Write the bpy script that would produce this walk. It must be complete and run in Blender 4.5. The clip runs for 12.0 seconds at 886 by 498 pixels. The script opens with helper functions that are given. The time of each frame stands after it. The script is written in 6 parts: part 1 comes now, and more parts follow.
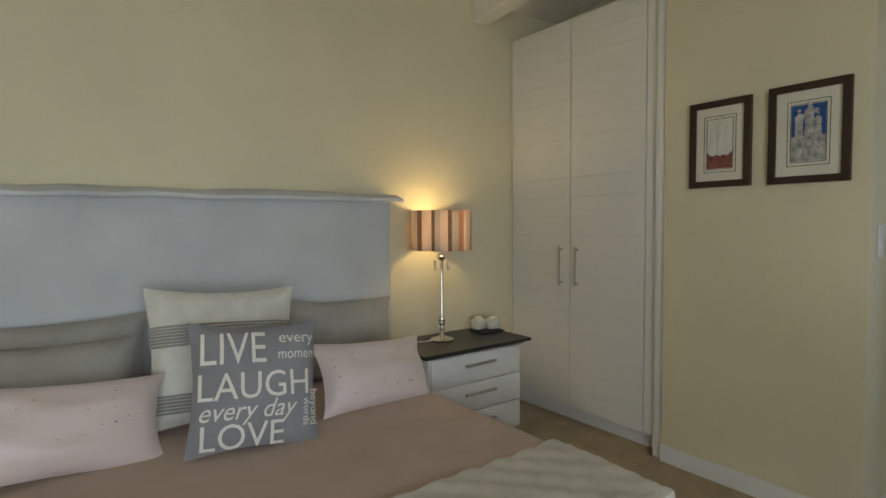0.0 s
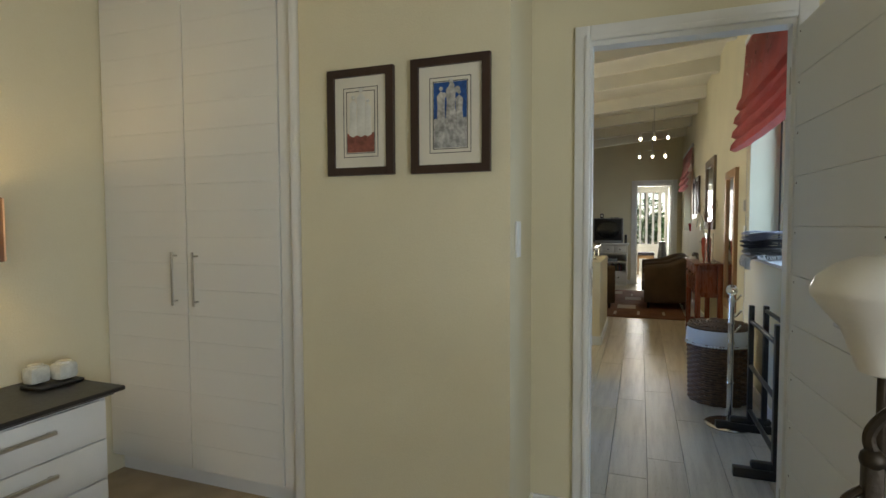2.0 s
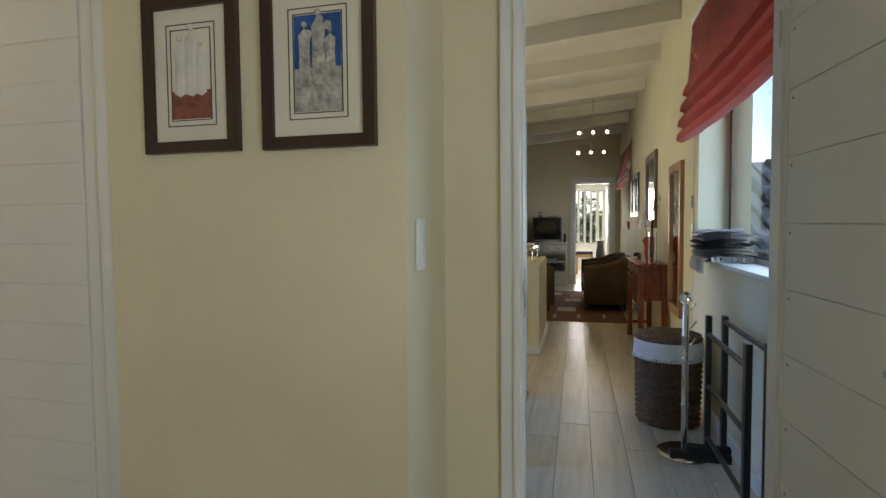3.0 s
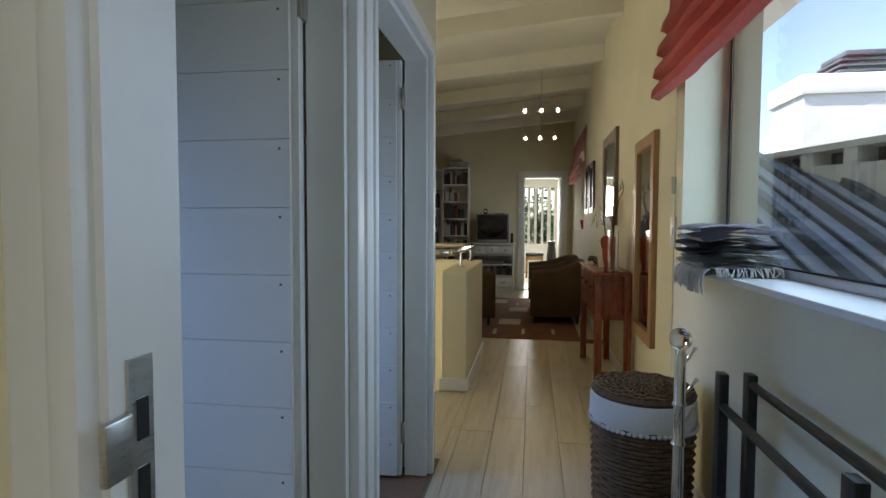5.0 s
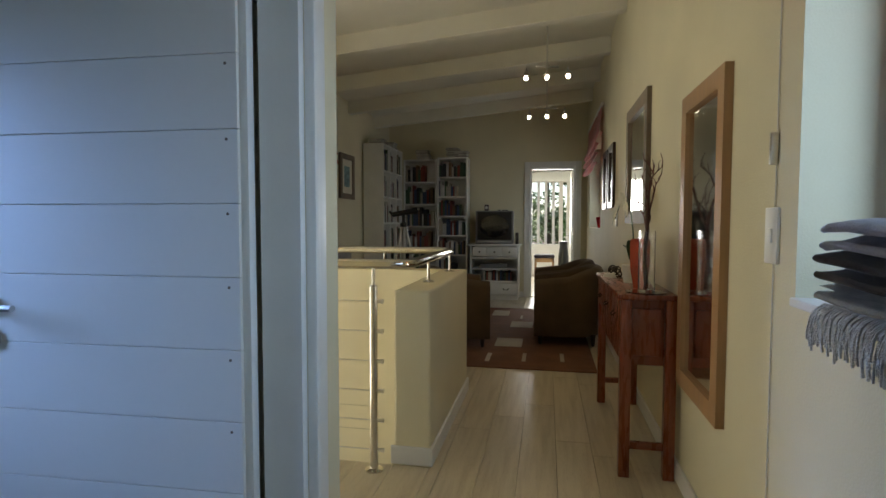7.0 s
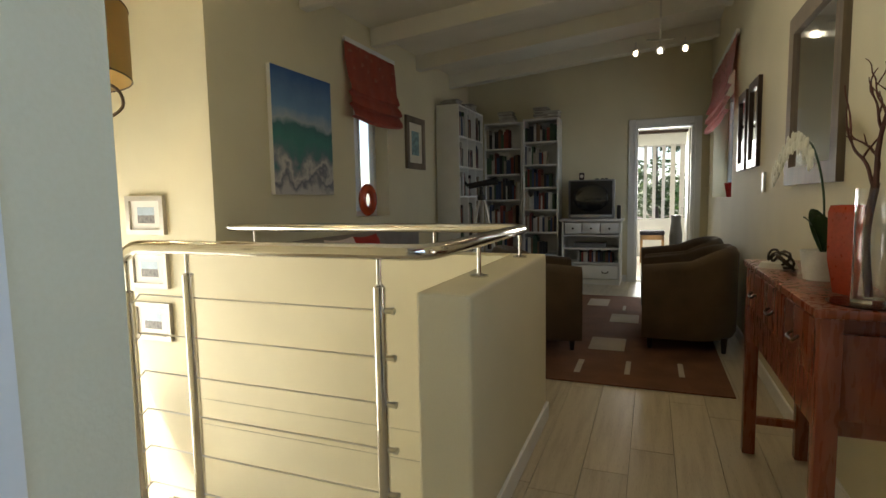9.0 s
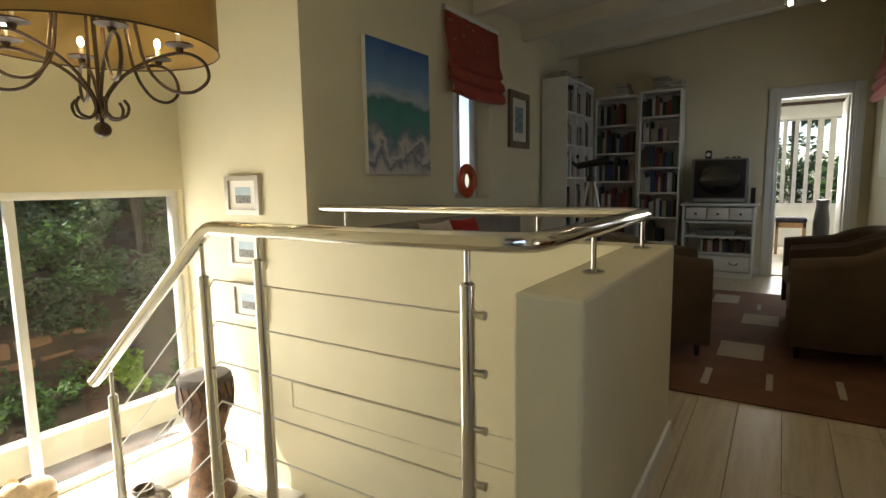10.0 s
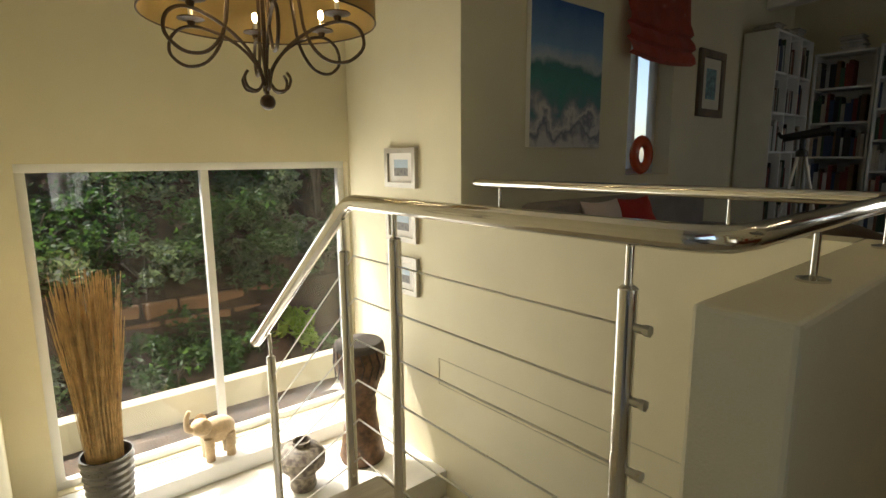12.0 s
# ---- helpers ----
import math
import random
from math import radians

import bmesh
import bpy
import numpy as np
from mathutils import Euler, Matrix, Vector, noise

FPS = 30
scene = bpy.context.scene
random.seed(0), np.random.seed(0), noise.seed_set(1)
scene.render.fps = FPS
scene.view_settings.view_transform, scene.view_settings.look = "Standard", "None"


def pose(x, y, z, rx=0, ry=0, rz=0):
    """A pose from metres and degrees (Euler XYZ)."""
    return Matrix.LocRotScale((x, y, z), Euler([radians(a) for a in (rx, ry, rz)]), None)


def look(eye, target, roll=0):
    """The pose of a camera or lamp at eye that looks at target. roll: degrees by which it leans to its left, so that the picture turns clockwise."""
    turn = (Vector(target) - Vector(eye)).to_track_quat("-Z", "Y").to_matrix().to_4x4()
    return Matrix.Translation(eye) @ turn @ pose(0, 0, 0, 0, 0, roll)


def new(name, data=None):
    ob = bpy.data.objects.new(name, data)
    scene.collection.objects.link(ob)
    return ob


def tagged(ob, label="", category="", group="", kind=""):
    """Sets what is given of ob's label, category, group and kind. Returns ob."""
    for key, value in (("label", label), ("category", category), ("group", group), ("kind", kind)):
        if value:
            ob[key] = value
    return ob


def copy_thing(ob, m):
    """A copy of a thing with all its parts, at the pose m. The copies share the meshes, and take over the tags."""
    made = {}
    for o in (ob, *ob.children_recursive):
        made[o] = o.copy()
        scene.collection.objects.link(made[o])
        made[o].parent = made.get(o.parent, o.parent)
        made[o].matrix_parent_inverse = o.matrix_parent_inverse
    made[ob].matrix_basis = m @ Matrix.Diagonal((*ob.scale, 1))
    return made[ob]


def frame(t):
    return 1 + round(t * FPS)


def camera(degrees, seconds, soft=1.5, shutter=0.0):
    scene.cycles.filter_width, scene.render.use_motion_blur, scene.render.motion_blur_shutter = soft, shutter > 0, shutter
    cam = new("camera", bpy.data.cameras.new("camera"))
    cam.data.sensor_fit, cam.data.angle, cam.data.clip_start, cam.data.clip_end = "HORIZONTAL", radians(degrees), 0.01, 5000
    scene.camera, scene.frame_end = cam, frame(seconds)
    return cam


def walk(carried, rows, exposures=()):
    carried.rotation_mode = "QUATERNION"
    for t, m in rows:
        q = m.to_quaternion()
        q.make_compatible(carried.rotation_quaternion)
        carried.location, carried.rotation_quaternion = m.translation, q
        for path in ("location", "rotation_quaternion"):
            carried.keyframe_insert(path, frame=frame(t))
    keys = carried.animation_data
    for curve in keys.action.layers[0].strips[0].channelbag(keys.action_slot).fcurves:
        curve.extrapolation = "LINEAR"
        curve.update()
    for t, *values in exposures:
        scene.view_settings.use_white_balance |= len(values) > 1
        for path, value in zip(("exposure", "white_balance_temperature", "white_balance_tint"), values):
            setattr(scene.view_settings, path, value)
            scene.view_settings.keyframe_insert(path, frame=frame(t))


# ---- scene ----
cam = camera(79.5, 12.0)
PATH = [
    (0, (0.166, -0.011, 1.338), (1.356, 1.593, 1.242), -0.4),
    (0.5, (0.26, 0.125, 1.285), (1.699, 1.508, 1.212), 0.1),
    (1, (0.426, 0.213, 1.298), (2.097, 1.309, 1.212), 0.0),
    (1.5, (0.664, 0.232, 1.295), (2.481, 1.062, 1.209), -0.2),
    (2, (0.943, 0.246, 1.309), (2.816, 0.94, 1.217), -0.2),
    (2.5, (1.254, 0.288, 1.325), (3.164, 0.874, 1.232), -0.3),
    (3, (1.593, 0.275, 1.306), (3.529, 0.765, 1.211), -0.5),
    (3.2, (1.743, 0.265, 1.296), (3.685, 0.734, 1.212), -0.7),
    (5, (2.98, 0.165, 1.25), (4.950, 0.495, 1.155), 0.2),
    (5.5, (3.32, 0.119, 1.262), (5.291, 0.445, 1.165), 0.2),
    (6, (3.669, 0.067, 1.254), (5.638, 0.4, 1.155), 0.1),
    (6.5, (4.01, 0.068, 1.249), (5.976, 0.424, 1.15), -0.0),
    (8.3, (4.93, 0.06, 1.222), (6.852, 0.598, 1.088), -0.3),
    (8.5, (5.074, 0.096, 1.203), (6.982, 0.681, 1.059), -0.6),
    (9, (5.329, 0.12, 1.197), (7.182, 0.848, 1.012), -1.0),
    (9.5, (5.49, 0.175, 1.18), (7.26, 1.08, 0.964), -0.9),
    (10, (5.643, 0.254, 1.181), (7.319, 1.318, 0.938), -0.9),
    (10.5, (5.739, 0.306, 1.182), (7.318, 1.503, 0.91), -0.9),
    (11, (5.818, 0.341, 1.183), (7.287, 1.666, 0.889), -0.8),
    (11.5, (5.862, 0.366, 1.177), (7.218, 1.803, 0.866), -0.7),
    (12, (5.865, 0.367, 1.178), (7.13, 1.88, 0.847), -0.4),
]
EXPOSURES = [(0.0, 1.2), (2.0, 1.45), (3.0, 1.45), (5.0, 1.3), (6.5, 1.2), (8.5, 1.45), (10.0, 1.15), (12.0, 0.65)]
walk(cam, [(t, look(eye, target, roll)) for t, eye, target, roll in PATH],
     exposures=EXPOSURES)

# ---- light ----
world = bpy.data.worlds.new("sky")
scene.world = world
world.use_nodes = True
sky = world.node_tree.nodes.new("ShaderNodeTexSky")
sky.sky_type = "NISHITA"
sky.sun_disc = False
SUN_FROM = Vector((-0.24, 0.62, 1.0)).normalized()
sky.sun_elevation = math.asin(SUN_FROM.z)
sky.sun_rotation = math.atan2(SUN_FROM.x, SUN_FROM.y)
background = world.node_tree.nodes["Background"]
background.inputs[1].default_value = 0.15
world.node_tree.links.new(sky.outputs[0], background.inputs[0])

sun_data = bpy.data.lights.new("sun", "SUN")
sun_data.energy, sun_data.angle, sun_data.color = 5.0, radians(0.6), (1.0, 0.95, 0.86)
sun = new("sun", sun_data)
sun.matrix_world = look((0, 0, 0), -SUN_FROM)


def sky_lamp(name, eye, target, width, height, watts, colour, spread=180):
    """Daylight entering through a window opening."""
    d = bpy.data.lights.new(name, "AREA")
    d.shape, d.size, d.size_y, d.energy, d.color = "RECTANGLE", width, height, watts, colour
    d.spread = radians(spread)
    o = new(name, d)
    o.matrix_world = look(eye, target)
    return o


DAY = (0.80, 0.90, 1.0)
BLUEDAY = (0.26, 0.46, 1.0)
sky_lamp("daylight_bedroom", (-0.4, -2.04, 1.3), (0.2, 1.5, 0.2), 2.4, 1.7, 23, (0.86, 0.93, 1.0))
sky_lamp("daylight_bathroom", (3.80, 2.78, 1.50), (4.36, 1.3, 0.85), 0.5, 0.8, 2.0, BLUEDAY, 60)
sky_lamp("daylight_toilet", (4.88, 2.78, 1.50), (5.5, 1.3, 0.85), 0.5, 0.8, 2.2, BLUEDAY, 60)
sky_lamp("daylight_hall", (4.82, -0.745, 1.66), (4.82, 2, 1.66), 1.82, 1.1, 6.0, (0.50, 0.72, 1.0))
sky_lamp("daylight_lounge", (11.8, -0.72, 1.6), (11.8, 2, 1.0), 1.4, 0.8, 2.2, DAY)
sky_lamp("daylight_stairs", (6.95, 4.02, 0.2), (6.95, 0, 0.45), 1.9, 1.8, 20, (1.0, 0.97, 0.88))
sky_lamp("daylight_far_room", (16.4, 0.2, 1.5), (13, 0.2, 1.0), 1.8, 1.3, 40, (1, 0.98, 0.92))


def bulb(name, place, watts, colour=(1.0, 0.72, 0.36), size=0.02):
    d = bpy.data.lights.new(name, "POINT")
    d.energy, d.color, d.shadow_soft_size = watts, colour, size
    o = new(name, d)
    o.location = place
    return o


# ---- materials ----
def mat(name, colour, rough=0.6, metal=0.0, vary=0.12, scale=6.0, bump=0.15, fine=90.0, coat=0.0, second=None, stretch=(1, 1, 1),
        alpha_random=0.0, coords="Object", sheen=0.0, blotch=None):
    m = bpy.data.materials.new(name)
    m.use_nodes = True
    nt = m.node_tree
    n, l = nt.nodes, nt.links
    b = n["Principled BSDF"]
    b.inputs["Roughness"].default_value = rough
    b.inputs["Metallic"].default_value = metal
    b.inputs["Coat Weight"].default_value = coat
    b.inputs["Sheen Weight"].default_value = sheen
    tc = n.new("ShaderNodeTexCoord")
    mp = n.new("ShaderNodeMapping")
    mp.inputs["Scale"].default_value = stretch
    l.new(tc.outputs[coords], mp.inputs[0])
    big = n.new("ShaderNodeTexNoise")
    big.inputs["Scale"].default_value, big.inputs["Detail"].default_value = scale, 4
    small = n.new("ShaderNodeTexNoise")
    small.inputs["Scale"].default_value, small.inputs["Detail"].default_value = fine, 3
    l.new(mp.outputs[0], big.inputs[0])
    l.new(mp.outputs[0], small.inputs[0])
    ramp = n.new("ShaderNodeValToRGB")
    c = Vector(colour)
    d = Vector(second) if second else c * (1 - 2.2 * vary)
    ramp.color_ramp.elements[0].position, ramp.color_ramp.elements[1].position = blotch or (0.32, 0.68)
    ramp.color_ramp.elements[0].color = (*d, 1)
    ramp.color_ramp.elements[1].color = (*c, 1)
    l.new(big.outputs[0], ramp.inputs[0])
    mix = n.new("ShaderNodeMix")
    mix.data_type, mix.blend_type = "RGBA", "OVERLAY"
    mix.inputs[0].default_value = min(1.0, vary * 2)
    l.new(ramp.outputs[0], mix.inputs[6])
    l.new(small.outputs[0], mix.inputs[7])
    out = mix.outputs[2]
    if alpha_random:
        info = n.new("ShaderNodeObjectInfo")
        hsv = n.new("ShaderNodeHueSaturation")
        rng = n.new("ShaderNodeMapRange")
        rng.inputs[3].default_value, rng.inputs[4].default_value = 1 - alpha_random, 1 + alpha_random
        l.new(info.outputs["Random"], rng.inputs[0])
        l.new(rng.outputs[0], hsv.inputs["Value"])
        l.new(out, hsv.inputs["Color"])
        out = hsv.outputs[0]
    l.new(out, b.inputs["Base Color"])
    rr = n.new("ShaderNodeMapRange")
    rr.inputs[3].default_value, rr.inputs[4].default_value = max(0.02, rough - 0.08), min(1, rough + 0.08)
    l.new(small.outputs[0], rr.inputs[0])
    l.new(rr.outputs[0], b.inputs["Roughness"])
    if bump:
        bp = n.new("ShaderNodeBump")
        bp.inputs["Strength"].default_value, bp.inputs["Distance"].default_value = bump, 0.004
        l.new(small.outputs[0], bp.inputs["Height"])
        l.new(bp.outputs[0], b.inputs["Normal"])
    return m


def glass(name, colour=(1, 1, 1), rough=0.0, ior=1.45):
    m = bpy.data.materials.new(name)
    m.use_nodes = True
    b = m.node_tree.nodes["Principled BSDF"]
    b.inputs["Base Color"].default_value = (*colour, 1)
    b.inputs["Transmission Weight"].default_value = 1
    b.inputs["Roughness"].default_value, b.inputs["IOR"].default_value = rough, ior
    return m


def glow(name, colour, strength):
    m = bpy.data.materials.new(name)
    m.use_nodes = True
    b = m.node_tree.nodes["Principled BSDF"]
    b.inputs["Base Color"].default_value = (*colour, 1)
    b.inputs["Emission Color"].default_value = (*colour, 1)
    b.inputs["Emission Strength"].default_value = strength
    return m


CREAM = mat("cream_wall_paint", (0.74, 0.68, 0.48), 0.75, vary=0.04, scale=1.5, bump=0.25, fine=160)
WHITE = mat("white_trim_paint", (0.80, 0.80, 0.77), 0.40, vary=0.03, scale=5, bump=0.06)
BOARD = mat("white_board_paint", (0.77, 0.76, 0.71), 0.42, vary=0.02, scale=2, bump=0.06, fine=60)
CEIL = mat("ceiling_paint", (0.80, 0.77, 0.67), 0.7, vary=0.04, scale=2, bump=0.1)
PLANK = mat("whitewashed_plank", (0.56, 0.49, 0.36), 0.30, vary=0.10, scale=5, bump=0.10, fine=70, second=(0.42, 0.35, 0.24),
            stretch=(0.35, 5, 1), alpha_random=0.08, blotch=(0.25, 0.55))
JOINT = mat("plank_joint", (0.27, 0.22, 0.15), 0.8)
CARPET = mat("tan_carpet", (0.47, 0.36, 0.21), 0.95, vary=0.12, bump=0.8, fine=400, sheen=0.2)
CHROME = mat("polished_steel", (0.72, 0.70, 0.66), 0.12, 1.0, vary=0.03, bump=0.02)
BRUSHED = mat("brushed_steel", (0.62, 0.60, 0.56), 0.30, 1.0, vary=0.05, bump=0.05, stretch=(1, 1, 20))
BLACK = mat("black_painted_wood", (0.018, 0.017, 0.016), 0.35, vary=0.1, bump=0.1)
DARK = mat("dark_wood", (0.045, 0.022, 0.015), 0.35, vary=0.15, bump=0.15, fine=60, stretch=(1, 1, 0.1))
IRON = mat("wrought_iron", (0.06, 0.045, 0.03), 0.5, 0.7, vary=0.2, bump=0.3)
BRONZE = mat("bronzed_iron", (0.07, 0.045, 0.025), 0.45, 0.6, vary=0.2, bump=0.2)
REDWOOD = mat("red_brown_lacquered_wood", (0.27, 0.062, 0.022), 0.28, vary=0.10, scale=4, bump=0.08, fine=50, stretch=(1, 1, 0.15), coat=0.3)
PINE = mat("pine_frame_wood", (0.46, 0.27, 0.13), 0.4, vary=0.12, bump=0.1, fine=40, stretch=(1, 1, 0.1))
GREYWOOD = mat("weathered_frame_wood", (0.20, 0.15, 0.10), 0.55, vary=0.2, bump=0.3, fine=50, stretch=(1, 1, 0.1))
RED = mat("red_blind_fabric", (0.60, 0.10, 0.05), 0.85, vary=0.10, scale=9, bump=0.4, fine=300, sheen=0.3)
SCROLL = mat("pale_embroidery", (0.72, 0.42, 0.30), 0.8, vary=0.1)
TAUPE = mat("brown_suede", (0.115, 0.072, 0.038), 0.9, vary=0.15, scale=5, bump=0.4, fine=220, sheen=0.3)
BLUEGREY = mat("pale_linen_headboard", (0.63, 0.66, 0.68), 0.9, vary=0.06, scale=3, bump=0.5, fine=350, sheen=0.2)
COVER = mat("taupe_pink_bedspread", (0.56, 0.42, 0.33), 0.9, vary=0.06, scale=4, bump=0.4, fine=300, sheen=0.2)
QUILT = mat("ivory_quilt", (0.66, 0.63, 0.56), 0.85, vary=0.06, scale=6, bump=0.4, fine=250)
GREYLINEN = mat("grey_pillow_linen", (0.42, 0.41, 0.37), 0.9, vary=0.08, bump=0.4, fine=300)
SLATE = mat("slate_knit", (0.30, 0.30, 0.32), 0.95, vary=0.08, bump=0.7, fine=350)
SATIN = mat("rose_satin", (0.68, 0.57, 0.54), 0.40, vary=0.01, scale=3, bump=0.08, fine=250, sheen=0.3)
IVORY = mat("ivory_velvet", (0.74, 0.73, 0.66), 0.8, vary=0.08, scale=14, bump=0.3)
LETTER = mat("cream_lettering", (0.80, 0.77, 0.70), 0.9, vary=0.03)
MIRROR = mat("mirror_silver", (0.82, 0.83, 0.82), 0.03, 1.0, vary=0.0, bump=0)
GLASS = glass("window_glass")
CRYSTAL = glass("crystal", (0.97, 0.98, 1.0), 0.02, 1.5)
WICKER = mat("brown_wicker", (0.16, 0.085, 0.035), 0.6, vary=0.25, scale=30, bump=0.5, alpha_random=0.15)
LINING = mat("white_cotton", (0.74, 0.72, 0.68), 0.9, vary=0.05, bump=0.4)
BLACKTOP = mat("black_stained_top", (0.02, 0.018, 0.018), 0.35, vary=0.15, bump=0.1)
PLASTIC = mat("grey_television_plastic", (0.20, 0.20, 0.20), 0.4, vary=0.05)
SCREEN = mat("dark_screen_glass", (0.012, 0.013, 0.014), 0.08, vary=0.0, bump=0)
RUG = mat("rust_brown_rug", (0.20, 0.085, 0.042), 0.95, vary=0.12, bump=0.9, fine=260)
RUGPALE = mat("beige_rug_block", (0.50, 0.42, 0.32), 0.95, vary=0.08, bump=0.9, fine=260)
STONE = mat("pale_stone_floor", (0.72, 0.69, 0.61), 0.5, vary=0.06, bump=0.1)


# ---- mesh helpers ----
def box(bm, x0, y0, z0, x1, y1, z1, bevel=0.0):
    g = bmesh.ops.create_cube(bm, size=1)
    vs = g["verts"]
    for v in vs:
        v.co = Vector((x0 + (v.co.x + 0.5) * (x1 - x0), y0 + (v.co.y + 0.5) * (y1 - y0), z0 + (v.co.z + 0.5) * (z1 - z0)))
    if bevel:
        es = list({e for v in vs for e in v.link_edges})
        bmesh.ops.bevel(bm, geom=es, offset=bevel, segments=2, affect="EDGES", profile=0.5)
    return bm


def cyl(bm, a, b, r0, r1=None, n=16):
    a, b = Vector(a), Vector(b)
    d = b - a
    m = Matrix.Translation((a + b) / 2) @ d.to_track_quat("Z", "Y").to_matrix().to_4x4()
    bmesh.ops.create_cone(bm, cap_ends=True, segments=n, radius1=r0, radius2=r0 if r1 is None else r1, depth=d.length, matrix=m)
    return bm


def ball(bm, c, r, n=14, sz=1.0):
    bmesh.ops.create_uvsphere(bm, u_segments=n, v_segments=max(6, n * 2 // 3), radius=r, matrix=Matrix.Translation(c) @ Matrix.Diagonal((1, 1, sz, 1)))
    return bm


def lathe(bm, c, profile, n=32, sx=1.0, sy=1.0):
    """Turns (radius, height) pairs round the upright axis through c."""
    rings = []
    for r, h in profile:
        rings.append([bm.verts.new((c[0] + sx * r * math.cos(2 * math.pi * k / n), c[1] + sy * r * math.sin(2 * math.pi * k / n), c[2] + h)) for k in range(n)])
    for a, b in zip(rings, rings[1:]):
        for k in range(n):
            bm.faces.new((a[k], a[(k + 1) % n], b[(k + 1) % n], b[k]))
    for ring, flip in ((rings[0], True), (rings[-1], False)):
        if profile[0 if flip else -1][0] > 1e-4:
            bm.faces.new(ring[::-1] if flip else ring)
    return bm


def tube(bm, pts, r, n=8, taper=1.0):
    """A round bar along a line of points."""
    pts = [Vector(p) for p in pts]
    rings = []
    up = None
    for i, p in enumerate(pts):
        t = (pts[min(i + 1, len(pts) - 1)] - pts[max(i - 1, 0)]).normalized()
        if up is None:
            up = t.orthogonal().normalized()
        up = (up - t * up.dot(t)).normalized()
        side = t.cross(up)
        rad = r * (1 + (taper - 1) * i / max(1, len(pts) - 1))
        rings.append([bm.verts.new(p + rad * (math.cos(2 * math.pi * k / n) * up + math.sin(2 * math.pi * k / n) * side)) for k in range(n)])
    for a, b in zip(rings, rings[1:]):
        for k in range(n):
            bm.faces.new((a[k], a[(k + 1) % n], b[(k + 1) % n], b[k]))
    bm.faces.new(rings[0][::-1])
    bm.faces.new(rings[-1])
    return bm


def curve_pts(keys, n=10):
    """A smooth line through the keys."""
    keys = [Vector(k) for k in keys]
    out = []
    for i in range(len(keys) - 1):
        p0, p1, p2, p3 = keys[max(0, i - 1)], keys[i], keys[i + 1], keys[min(len(keys) - 1, i + 2)]
        for j in range(n):
            t = j / n
            out.append(0.5 * ((2 * p1) + (p2 - p0) * t + (2 * p0 - 5 * p1 + 4 * p2 - p3) * t * t + (3 * p1 - p0 - 3 * p2 + p3) * t ** 3))
    return out + [keys[-1]]


def link(name, bm, material, smooth=False):
    me = bpy.data.meshes.new(name)
    bmesh.ops.recalc_face_normals(bm, faces=bm.faces)
    bm.to_mesh(me)
    bm.free()
    if material:
        me.materials.append(material)
    if smooth:
        me.polygons.foreach_set("use_smooth", [True] * len(me.polygons))
        me.set_sharp_from_angle(angle=radians(40))
    return new(name, me)


def thing(name, place, label, category, group="", kind=""):
    o = new(name)
    o.location = place
    o.empty_display_size = 0.1
    return tagged(o, label, category, group, kind)


def part(name, bm, material, parent, label="", smooth=True):
    o = link(name, bm, material, smooth)
    o.parent = parent
    base = parent
    m = Matrix.Identity(4)
    while base:
        m = base.matrix_basis if base.parent is None else m
        base = base.parent
    if parent.parent is None:
        o.matrix_parent_inverse = m.inverted()
    if label:
        tagged(o, label)
    return o


def solid(name, bm, material, label, category="", kind="structure", smooth=False, group=""):
    return tagged(link(name, bm, material, smooth), label, category, group, kind)


def B(*args, **kw):
    return box(bmesh.new(), *args, **kw)


def wall(name, x0, y0, x1, y1, z0, z1, holes, label, material=None):
    """An upright wall with rectangular openings (u0, u1, z0, z1) along its longer side."""
    bm = bmesh.new()
    along_x = (x1 - x0) > (y1 - y0)
    u0, u1 = (x0, x1) if along_x else (y0, y1)
    us = sorted({u0, u1, *[h[0] for h in holes], *[h[1] for h in holes]})
    zs = sorted({z0, z1, *[h[2] for h in holes], *[h[3] for h in holes]})
    for a, b in zip(us, us[1:]):
        run = None
        for c, d in zip(zs, zs[1:]):
            inside = any(h[0] <= (a + b) / 2 <= h[1] and h[2] <= (c + d) / 2 <= h[3] for h in holes)
            if not inside:
                run = (run[0], d) if run else (c, d)
            if (inside or d == zs[-1]) and run:
                box(bm, *((a, y0, run[0], b, y1, run[1]) if along_x else (x0, a, run[0], x1, b, run[1])))
                run = None
    bmesh.ops.remove_doubles(bm, verts=bm.verts, dist=1e-5)
    return solid(name, bm, material or CREAM, label, "wall")


# ---- structure ----
TOP = 3.45


def ceiling_z(y):
    return 3.19 - 0.09 * (y + 0.57)


wall("wall_headboard", -2.3, 2.86, 3.42, 3.0, -0.2, TOP, [], "cream painted bedroom wall behind the headboard")
solid("wall_pictures", B(2.89, 0.70, -0.2, 3.42, 1.62, TOP), CREAM, "cream painted wall pier with two framed pictures", "wall")
wall("wall_bedroom_door", 3.30, -2.25, 3.365, 0.70, -0.2, TOP, [(-0.305, 0.47, -0.2, 2.08)], "cream painted wall with the open bedroom doorway")
wall("wall_bedroom_south", -2.3, -2.25, 3.30, -2.1, -0.2, TOP, [(-1.7, 0.9, 0.4, 2.2)], "cream painted bedroom wall with a wide window")
wall("wall_bedroom_west", -2.45, -2.25, -2.3, 3.0, -0.2, TOP, [], "cream painted bedroom wall")
wall("wall_cupboard_back", 3.42, 1.62, 3.50, 3.0, -0.2, TOP, [], "cream wall closing the built-in cupboard")
